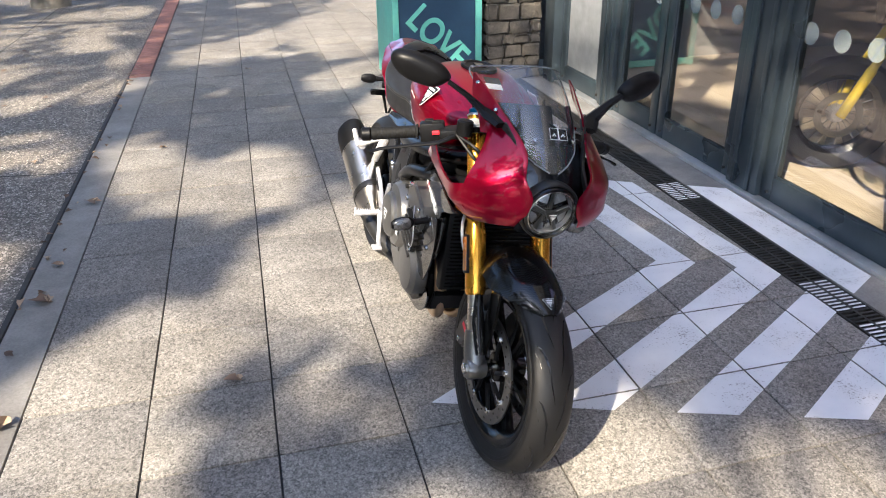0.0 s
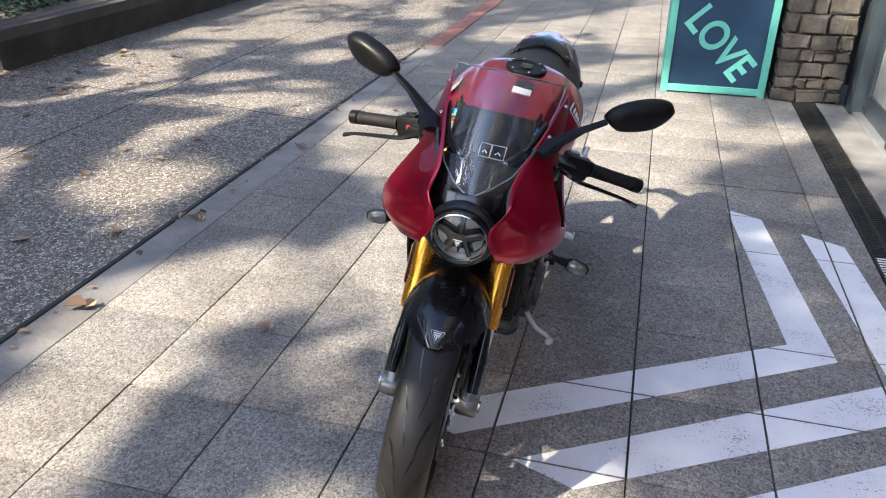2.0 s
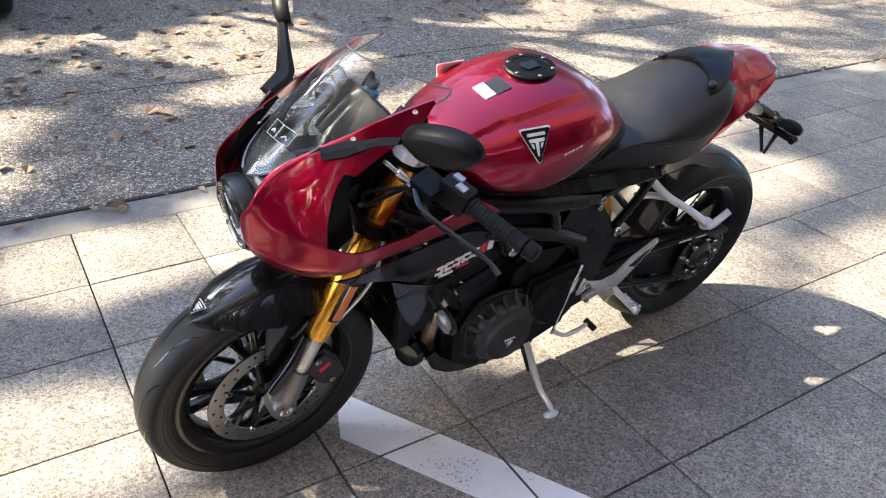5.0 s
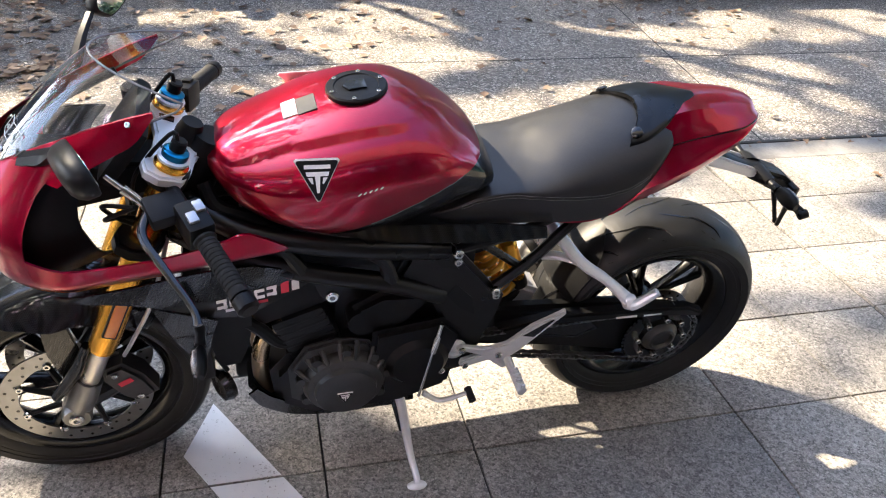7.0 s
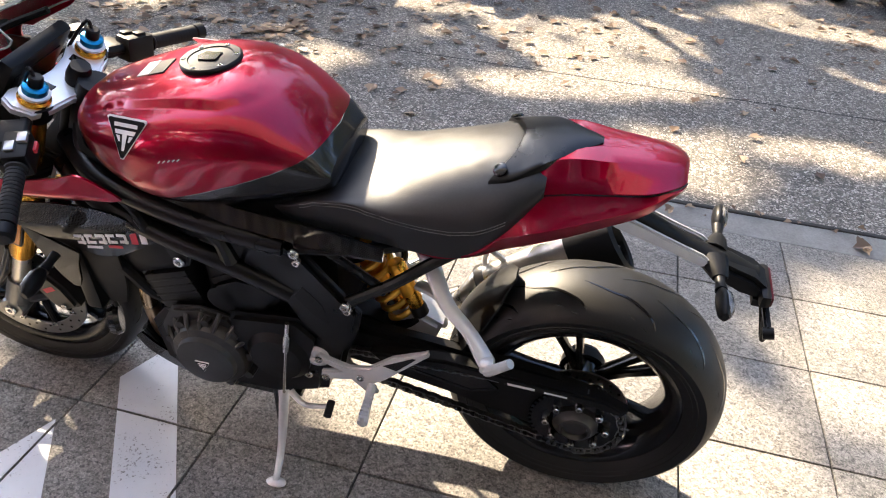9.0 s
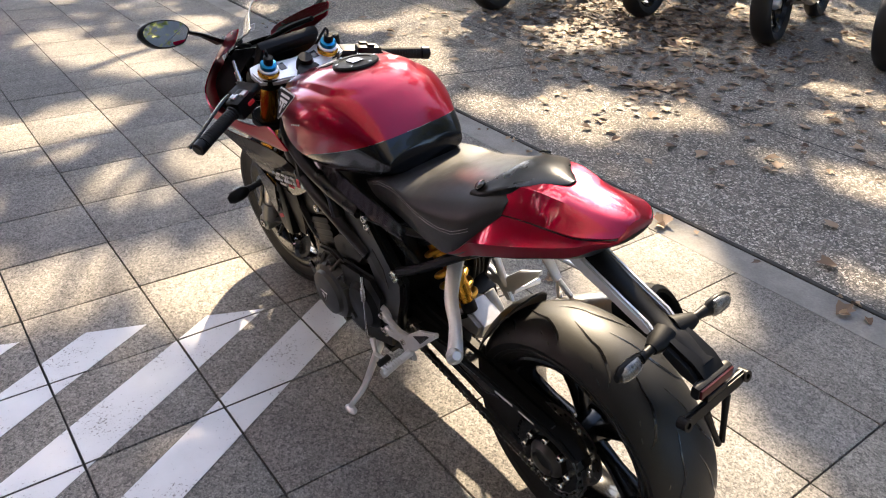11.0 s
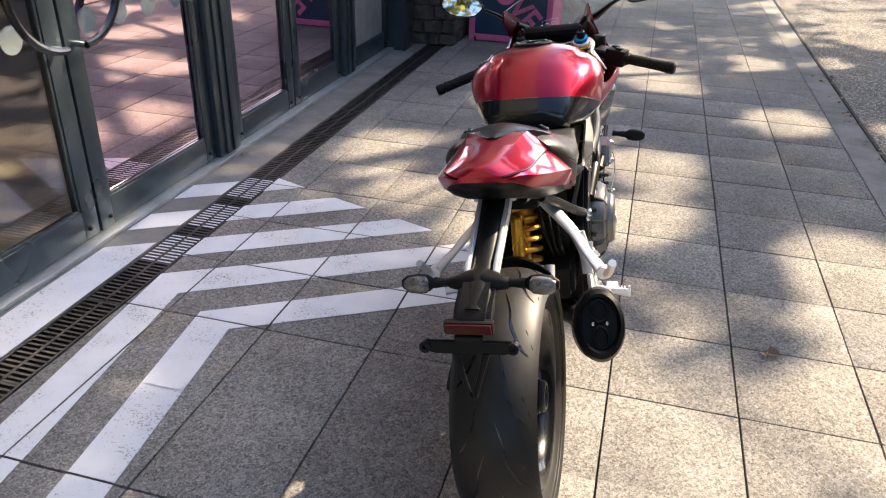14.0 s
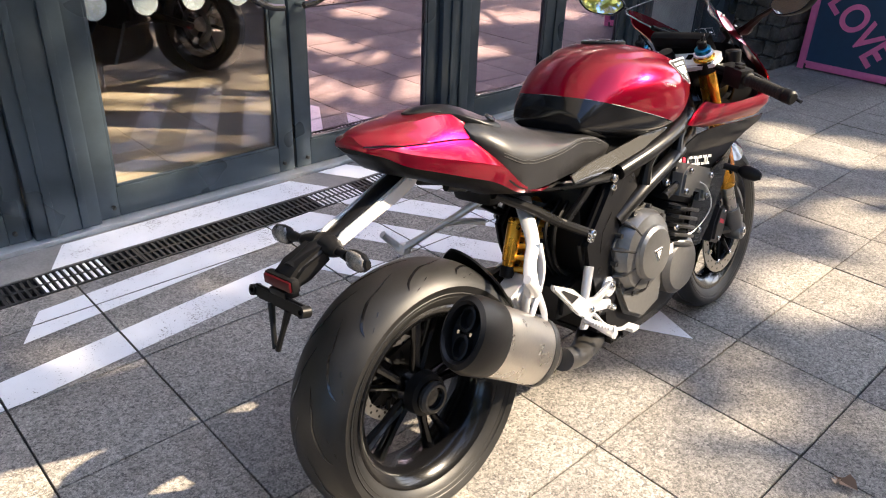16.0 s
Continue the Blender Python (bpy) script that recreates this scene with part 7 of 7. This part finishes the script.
# exhaust headers, collector and silencer
for k, v in enumerate((-0.115, 0.0, 0.115)):
    bp("header_pipe", new_tube([(0.965, v, 0.53), (1.015, v * 0.95, 0.47), (1.028, v * 0.85, 0.36), (1.015, v * 0.75, 0.27), (0.97, v * 0.5 - 0.02, 0.215), (0.84, v * 0.35 - 0.03, 0.20)], 0.020, 14, 26), "header", "heat-tinted exhaust header pipe")
bp("collector", new_tube([(0.86, -0.03, 0.20), (0.70, -0.04, 0.19), (0.56, -0.10, 0.215), (0.44, -0.165, 0.265), (0.33, -0.20, 0.315)], [0.045, 0.05, 0.035, 0.030, 0.030], 16, 24), "greycase")
p0, p1 = Vector((0.335, -0.172, 0.310)), Vector((-0.040, -0.226, 0.558))
d = (p1 - p0).normalized()
m = along(p0, p1) @ Matrix.Diagonal((0.79, 1, 1.17, 1))
L_ = (p1 - p0).length
sil = bp("silencer", new_lathe([(0.028, 0.0), (0.034, 0.02), (0.062, 0.075), (0.068, 0.09), (0.071, 0.12), (0.071, L_ - 0.115)], 44, m), "silencer", "short brushed-steel silencer")
part("silencer_band", new_lathe([(0.0725, 0.095), (0.0735, 0.10), (0.0735, 0.116), (0.0725, 0.12)], 44, m), M["greycase"], sil)
part("silencer_tip", new_lathe([(0.0715, L_ - 0.117), (0.0735, L_ - 0.11), (0.0745, L_ - 0.04), (0.068, L_ - 0.008), (0.058, L_), (0.052, L_ - 0.006), (0.050, L_ - 0.03), (0.01, L_ - 0.032)], 44, m), M["black"], sil, "matt black silencer end cap")
for dz in (-0.026, 0.026):
    part("tail_pipe", new_lathe([(0.024, L_ - 0.035), (0.024, L_ - 0.012), (0.019, L_ - 0.010), (0.018, L_ - 0.034)], 22, m @ Matrix.Translation((0, 0, dz))), M["black"], sil, "dark outlet")
bm = bmesh.new()
for dx in (-0.02, 0.02):
    lathe(bm, [(0.004, L_ - 0.03), (0.004, L_ - 0.014)], 8, m @ Matrix.Translation((dx, 0, 0)))
pieces("tip_screw", bm, M["chrome"], sil)
bm = new_tube([(0.268, -0.180, 0.515), (0.275, -0.190, 0.460), (0.262, -0.196, 0.415)], 0.008, 8, 8)
tube(bm, [(0.268, -0.180, 0.515), (0.225, -0.190, 0.470), (0.215, -0.200, 0.440)], 0.008, 8, 8)
bp("silencer_bracket", bm, "alu", "bright forked silencer bracket")

# radiator and belly
rad = bp("radiator", new_box(1.125, 1.165, -0.150, 0.150, 0.40, 0.665, 0.008, Matrix.Translation((0, 0, 0))), "black", "black radiator")
for k in range(20):
    part("radiator_fin", new_box(1.1655, 1.168, -0.135, 0.135, 0.412 + k * 0.0122, 0.4155 + k * 0.0122), M["gloss"], rad)
both("radiator_shroud", lambda: sheet(bmesh.new(), [(1.22, 0.665), (1.20, 0.60), (1.175, 0.535), (1.15, 0.50)], [(1.10, 0.61), (1.115, 0.57), (1.125, 0.525), (1.135, 0.50)], 12, 4, lambda u, w: 0.172 + 0.04 * (w - 0.4), 0.006), "carbon", "carbon radiator shroud")
both("radiator_side", lambda: sheet(bmesh.new(), [(1.14, 0.61), (1.13, 0.52), (1.12, 0.46), (1.108, 0.415)], [(1.035, 0.60), (1.04, 0.53), (1.052, 0.47), (1.070, 0.42)], 12, 4, lambda u, w: 0.148 + 0.10 * (w - 0.6), 0.006), "black", "black radiator side panel")
bp("radiator_shroud", sheet(bmesh.new(), [(1.170, 0.640), (1.165, 0.56), (1.130, 0.47), (1.065, 0.385)], [(1.005, 0.590), (0.985, 0.53), (0.975, 0.46), (0.985, 0.395)], 16, 6, lambda u, w: -0.176 - 0.06 * (w - 0.5)), "carbon", "carbon-fibre radiator shroud", angle=50)
both("belly_panel", lambda: sheet(bmesh.new(), [(1.06, 0.325), (1.025, 0.262), (0.92, 0.205), (0.70, 0.195)], [(1.04, 0.345), (1.00, 0.296), (0.91, 0.245), (0.70, 0.232)], 14, 4, lambda u, w: 0.135 + 0.1 * (w - 0.2), 0.006), "gloss", "gloss-black belly panel")
bp("belly_pan", new_prism([(1.06, 0.325), (1.025, 0.258), (0.90, 0.198), (0.66, 0.188), (0.66, 0.202), (0.90, 0.214), (1.01, 0.272), (1.045, 0.335)], -0.125, 0.125, 1, 0.004), "black")
bp("horn", new_lathe([(0.036, 0), (0.040, 0.012), (0.034, 0.026), (0.012, 0.03)], 26, Matrix.Translation((1.10, 0.13, 0.36)) @ pose(0, 0, 0, 0, 0, -60)), "gloss", "round black horn")
bp("horn_bracket", new_tube([(1.10, 0.13, 0.40), (1.12, 0.12, 0.44)], 0.006, 6), "black")

# shock absorber
s0, s1 = Vector((0.525, 0.022, 0.650)), Vector((0.405, 0.005, 0.415))
dd = (s1 - s0).normalized()
shock = bp("shock_absorber", rod(s0, s1, [(0.014, 0), (0.027, 0.05), (0.027, 0.34), (0.014, 0.37), (0.014, 0.9), (0.022, 1.0)], 20), "gold", "gold shock absorber")
hel = []
side_v = dd.cross(Vector((0, 1, 0))).normalized()
up_v = dd.cross(side_v)
for k in range(150):
    t = k / 149
    a = t * 2 * math.pi * 6.4
    hel.append(s0 + dd * ((s1 - s0).length * (0.12 + 0.76 * t)) + (side_v * math.cos(a) + up_v * math.sin(a)) * 0.038)
part("coil_spring", new_tube(hel, 0.0075, 8), M["goldspring"], shock, "gold coil spring")
for k in (0.08, 0.90):
    part("spring_seat", new_lathe([(0.028, -0.006), (0.045, -0.006), (0.045, 0.006), (0.028, 0.006)], 28, along(s0.lerp(s1, k), s1)), M["satin"], shock)
res0, res1 = Vector((0.440, 0.032, 0.615)), Vector((0.392, 0.026, 0.490))
res = bp("shock_reservoir", rod(res0, res1, [(0.015, 0), (0.019, 0.04), (0.020, 0.08), (0.020, 0.86), (0.017, 0.88), (0.017, 1)], 26), "gold", "gold shock reservoir with a dark cap")
part("reservoir_cap", rod(res1.lerp(res0, 0.02), res1 + (res1 - res0) * 0.22, [(0.018, 0), (0.020, 0.2), (0.020, 0.9), (0.014, 1.0), (0.009, 1.0), (0.009, 0.7)], 24), M["black"], res, "black adjuster cap")
bp("shock_linkage", new_prism([(0.45, 0.45), (0.40, 0.475), (0.33, 0.44), (0.345, 0.395), (0.40, 0.385), (0.45, 0.40)], -0.045, 0.035, 1, 0.010), "alu", "bright suspension link")
bp("link_arm", new_tube([(0.40, -0.055, 0.475), (0.36, -0.06, 0.42), (0.345, -0.06, 0.35)], [0.016, 0.013, 0.015], 12, 8, 0.7), "alu", "bright link arm")
for k in range(3):
    bp("hose", new_tube([(0.56, -0.06 + 0.025 * k, 0.66), (0.47 - 0.015 * k, -0.075 + 0.02 * k, 0.60), (0.46, -0.085 + 0.015 * k, 0.50), (0.54 - 0.02 * k, -0.10 + 0.02 * k, 0.43)], 0.0055, 7, 16), "black", "thin black hose")

# pegs and hangers
for side in (1, -1):
    v = side * 0.172
    hang = bp("peg_hanger", new_prism([(0.585, 0.425), (0.572, 0.437), (0.555, 0.430), (0.505, 0.415), (0.46, 0.425), (0.405, 0.475), (0.345, 0.505), (0.328, 0.515), (0.325, 0.503), (0.37, 0.455), (0.425, 0.395), (0.455, 0.372), (0.44, 0.345), (0.462, 0.338), (0.50, 0.375), (0.555, 0.362), (0.572, 0.368), (0.57, 0.384), (0.525, 0.398)], v - side * 0.004, v + side * 0.010, 1, 0.003), "alu", "silver cast rider footrest hanger")
    part("heel_slot", new_prism([(0.425, 0.448), (0.36, 0.49), (0.352, 0.49), (0.395, 0.440)], v + side * 0.0085, v + side * 0.0112, 1), M["gloss"], hang, "dark slot")
    bm = new_tube([(0.452, v + side * 0.01, 0.372), (0.450, v + side * 0.045, 0.368), (0.445, v + side * 0.105, 0.362)], [0.011, 0.010, 0.012], 10, 6)
    for k in range(6):
        box(bm, 0.438, 0.456, v + side * (0.045 + 0.009 * k) - 0.002, v + side * (0.045 + 0.009 * k) + 0.002, 0.372, 0.3785)
    box(bm, 0.440, 0.450, v + side * 0.103 - 0.003, v + side * 0.103 + 0.003, 0.35, 0.385, 0.002)
    part("footpeg", bm, M["alu"], hang, "silver knurled footpeg")
    bm = bmesh.new()
    for u, w in ((0.572, 0.425), (0.560, 0.370), (0.478, 0.392)):
        bolt(bm, (u, v + side * 0.010, w), (0, side, 0), 0.009, 0.006)
    pieces("hanger_bolt", bm, M["chrome"], hang)
    # passenger
    bm = new_tube([(0.372, side * 0.050, 0.700), (0.345, side * 0.085, 0.672), (0.300, side * 0.140, 0.628), (0.245, side * 0.176, 0.598), (0.200, side * 0.216, 0.566)], [0.024, 0.020, 0.017, 0.015, 0.019], 12, 24, 0.55)
    if side > 0:
        tube(bm, [(0.372, 0.085, 0.612), (0.335, 0.108, 0.622), (0.290, 0.142, 0.622)], [0.015, 0.013, 0.012], 10, 8, 0.6)
    else:
        tube(bm, [(0.300, -0.150, 0.625), (0.292, -0.168, 0.570), (0.268, -0.176, 0.520)], [0.020, 0.016, 0.014], 12, 10, 0.5)
    ph = bp("passenger_peg_bracket", bm, "alu", "silver cast passenger footrest bracket")
    part("passenger_peg", new_tube([(0.195, side * 0.228, 0.560), (0.185, side * 0.238, 0.574), (0.152, side * 0.246, 0.612)], [0.014, 0.011, 0.010], 10, 6), M["alu"], ph, "folded silver passenger peg")
    part("peg_pivot", new_lathe([(0.016, -0.012), (0.018, -0.006), (0.018, 0.006), (0.016, 0.012)], 18, along((0.198, side * 0.220, 0.563), (0.10, side * 0.225, 0.57))), M["alu"], ph)

# gear lever with rod (left), brake lever (right)
bp("gear_rod", rod((0.668, 0.188, 0.285), (0.632, 0.188, 0.53), [(0.0035, 0), (0.0035, 0.62), (0.008, 0.63), (0.008, 0.82), (0.005, 0.84), (0.005, 1)], 12), "chrome", "bright gear linkage rod")
gl = bp("gear_lever", new_tube([(0.655, 0.180, 0.285), (0.62, 0.195, 0.268), (0.585, 0.205, 0.282), (0.55, 0.208, 0.298)], [0.009, 0.007, 0.007, 0.006], 10, 12, 0.7), "alu", "silver gear lever")
part("lever_rubber", new_tube([(0.548, 0.195, 0.298), (0.545, 0.232, 0.294)], 0.0095, 12), M["grip"], gl, "black rubber toe pad")
bl = bp("brake_pedal", new_tube([(0.485, -0.185, 0.375), (0.52, -0.192, 0.335), (0.56, -0.200, 0.305), (0.605, -0.208, 0.292)], [0.010, 0.008, 0.008, 0.008], 10, 12, 0.6), "alu", "silver brake pedal")
part("pedal_tip", new_box(0.595, 0.628, -0.235, -0.200, 0.288, 0.299, 0.003), M["alu"], bl)
bp("master_cylinder", new_tube([(0.50, -0.16, 0.50), (0.475, -0.165, 0.43), (0.465, -0.17, 0.39)], [0.013, 0.012, 0.007], 12, 6), "alu")

# side stand
foot = BIKE.inverted() @ Vector((0.895, 0.622, 0.014))
stand = bp("side_stand", new_tube([(0.705, 0.118, 0.232), (0.695, 0.150, 0.19), (0.684, 0.22, 0.10), foot + Vector((0.0, -0.012, 0.012)), foot], [0.016, 0.013, 0.0095, 0.0085, 0.008], 12, 16), "alu", "silver side stand, lowered to the paving")
up_local = BIKE.to_3x3().inverted() @ Vector((0, 0, 1))
bm = new_lathe([(0.0, -0.012), (0.018, -0.012), (0.019, -0.008), (0.014, -0.002), (0.008, 0.002)][1:], 20, along(foot, foot + up_local) @ Matrix.Diagonal((1.35, 1, 0.8, 1)))
part("stand_foot", bm, M["alu"], stand, "small splayed stand foot")
part("stand_spring", new_tube([(0.72, 0.135, 0.225), (0.70, 0.175, 0.14)], 0.006, 8), M["gloss"], stand)
part("stand_bracket", new_box(0.675, 0.735, 0.095, 0.13, 0.20, 0.25, 0.006), M["darkcase"], stand)


# ---------------------------------------------------------------- other parked motorcycles
def simple_bike(m, tint, plate=False, label="dark parked motorcycle on the gravel", group="parked motorcycles", fork="greycase", spoked=False):
    """A plainer motorcycle: local x forward, origin under the rear axle."""
    ob = holder("parked_motorcycle", m, label, "motorcycle", group)

    def add(name, bm, mat, parent=None, lab=""):
        return part(name, bm, M[mat] if isinstance(mat, str) else mat, parent or ob, lab)
    for nm, x, R, half in (("rear_wheel", 0.0, 0.325, 0.085), ("front_wheel", 1.43, 0.325, 0.058)):
        at = Matrix.Translation((x, 0, R))
        rim_r = R - 0.095
        rim = add(nm, new_lathe([(rim_r, -half * 0.7), (rim_r + 0.008, -half * 0.6), (rim_r - 0.02, -half * 0.3), (rim_r - 0.02, half * 0.3), (rim_r + 0.008, half * 0.6), (rim_r, half * 0.7), (rim_r - 0.03, half * 0.4), (rim_r - 0.03, -half * 0.4)], 40, at, True), "rim")
        full, _ = tyre_profile(R, half, rim_r)
        add("tyre", new_lathe(full, 48, at, True), "tyre", rim, "black road tyre")
        add("hub", new_lathe([(0.035, -half * 0.8), (0.05, -half * 0.4), (0.05, half * 0.4), (0.035, half * 0.8)], 20, at), "alu", rim)
        n = 24 if spoked else 6
        for k in range(n):
            a = k * 2 * math.pi / n
            p = Vector((math.cos(a) * 0.04, (half * 0.5 if k % 2 else -half * 0.5) if spoked else 0, math.sin(a) * 0.04))
            q = Vector((math.cos(a + 0.1) * rim_r, 0, math.sin(a + 0.1) * rim_r))
            bm = new_tube([p, q], 0.0025 if spoked else 0.013, 5)
            bmesh.ops.transform(bm, matrix=at, verts=bm.verts)
            add("spoke", bm, "disc" if spoked else "rim", rim)
        add("brake_disc", new_lathe([(0.09, half * 0.85), (0.13, half * 0.85), (0.13, half * 0.85 + 0.004), (0.09, half * 0.85 + 0.004)], 32, at, True), "disc", rim)
    for s in (1, -1):
        add("fork_leg", rod((1.43, s * 0.085, 0.325), (1.16, s * 0.085, 0.98), [(0.028, 0), (0.028, 0.4), (0.022, 0.42), (0.022, 1)], 14), fork)
        add("handlebar", new_tube([(1.12, s * 0.05, 1.0), (1.10, s * 0.2, 1.06), (1.03, s * 0.38, 1.05)], 0.012, 8, 10), "black")
        add("grip", new_tube([(1.06, s * 0.28, 1.056), (1.03, s * 0.38, 1.05)], 0.018, 10), "grip")
        add("mirror", new_tube([(1.08, s * 0.24, 1.06), (1.08, s * 0.30, 1.18)], 0.006, 6), "black")
        add("swingarm", new_tube([(0.0, s * 0.12, 0.325), (0.5, s * 0.13, 0.38)], [0.022, 0.03], 10), "greycase")
        add("frame_spar", new_tube([(1.10, s * 0.05, 0.85), (0.80, s * 0.14, 0.72), (0.5, s * 0.14, 0.38)], 0.024, 10, 14), "black")
        add("indicator", new_tube([(-0.05, s * 0.05, 0.70), (-0.06, s * 0.16, 0.70)], [0.008, 0.016], 8), "amber")
    add("engine", new_prism([(1.0, 0.28), (1.02, 0.48), (0.92, 0.66), (0.72, 0.66), (0.55, 0.46), (0.56, 0.27), (0.7, 0.22), (0.92, 0.22)], -0.15, 0.15, 1, 0.03), "greycase")
    add("tank", loft(bmesh.new(), ring_body([(1.12, 0.93, 0.88, 0.06), (1.0, 1.02, 0.78, 0.14), (0.82, 1.03, 0.77, 0.16), (0.62, 0.92, 0.78, 0.11), (0.56, 0.86, 0.80, 0.08)], 20, 24, 2.3)), tint)
    add("seat", loft(bmesh.new(), ring_body([(0.62, 0.86, 0.78, 0.09), (0.4, 0.84, 0.76, 0.13), (0.15, 0.90, 0.80, 0.13), (-0.1, 0.92, 0.84, 0.08)], 20, 24, 2.6)), "seat")
    add("tail", loft(bmesh.new(), ring_body([(0.3, 0.82, 0.74, 0.11), (0.0, 0.86, 0.80, 0.09), (-0.2, 0.88, 0.84, 0.05)], 14, 20, 2.4)), tint)
    add("mudguard", new_tube([(-0.12, 0, 0.80), (-0.28, 0, 0.70), (-0.34, 0, 0.60)], [0.04, 0.035, 0.03], 10, 8, 0.4), "black")
    add("headlamp", new_lathe([(0.03, -0.08), (0.085, -0.02), (0.09, 0.03), (0.08, 0.04)], 28, Matrix.Translation((1.28, 0, 0.90)) @ pose(0, 0, 0, 0, 0, -90)), "gloss")
    add("exhaust", new_tube([(0.9, -0.12, 0.25), (0.5, -0.17, 0.28), (0.1, -0.2, 0.40), (-0.12, -0.21, 0.46)], [0.03, 0.035, 0.05, 0.052], 16, 14), "silencer")
    add("tail_light", new_box(-0.24, -0.21, -0.05, 0.05, 0.80, 0.84, 0.008), "taillens")
    if plate:
        pl = add("number_plate", new_box(-0.365, -0.36, -0.1, 0.1, 0.45, 0.62, 0.002, Matrix.Identity(4)), PLATE, None, "yellow number plate with dark bars")
        bm = bmesh.new()
        for k in range(3):
            box(bm, -0.3665, -0.3655, -0.07 + 0.05 * k, -0.035 + 0.05 * k, 0.475, 0.525)
            box(bm, -0.3665, -0.3655, -0.07 + 0.05 * k, -0.035 + 0.05 * k, 0.545, 0.595)
        add("plate_bars", bm, "gloss", pl)
    add("side_stand", new_tube([(0.66, 0.12, 0.26), (0.62, 0.22, 0.13), (0.60, 0.30, 0.012)], 0.012, 8, 6), "alu")
    return ob


PLATE = plain("yellow_plate", (0.75, 0.62, 0.05), 0.5)
T_BLACK = plain("parked_black_paint", (0.02, 0.021, 0.024), 0.3, 0, 0.1, 30, 0.5)
T_RED = plain("parked_dull_red", (0.22, 0.02, 0.02), 0.3, 0, 0.1, 30, 0.5)
T_BLUE = plain("parked_slate_paint", (0.05, 0.07, 0.10), 0.3, 0, 0.1, 30, 0.5)


def stood(x, y, heading, lean=-8):
    """Rear contact at (x, y); heading in degrees from +x; leaning on the stand."""
    return Matrix.Translation((x, y, -0.012)) @ pose(0, 0, 0, 0, 0, heading) @ Matrix.Rotation(radians(lean), 4, "X")


simple_bike(stood(-3.02, -3.35, 192), T_BLACK, spoked=True, fork="gold")
simple_bike(stood(-4.08, -2.46, 190), T_RED, label="dull red parked motorcycle on the gravel")
simple_bike(stood(-4.28, -1.28, 195), T_BLACK, plate=True, label="dark parked motorcycle with a yellow number plate")
simple_bike(stood(-4.42, -0.32, 188), T_BLUE, label="slate-blue parked motorcycle on the gravel")
simple_bike(stood(-5.47, 2.98, 185), T_BLACK)
# shown inside the shop, nose towards the street
simple_bike(Matrix.Translation((4.55, 1.02, 0.006)) @ pose(0, 0, 0, 0, 0, 154), plain("show_yellow", (0.7, 0.55, 0.05), 0.3, 0, 0.1, 30, 0.5), label="off-road motorcycle with yellow forks on the shop floor", group="shop motorcycles", fork=plain("fork_yellow", (0.8, 0.6, 0.04), 0.3), spoked=True)
simple_bike(Matrix.Translation((4.6, -0.2, 0.006)) @ pose(0, 0, 0, 0, 0, 20), T_BLACK, label="dark motorcycle standing on the shop floor", group="shop motorcycles")
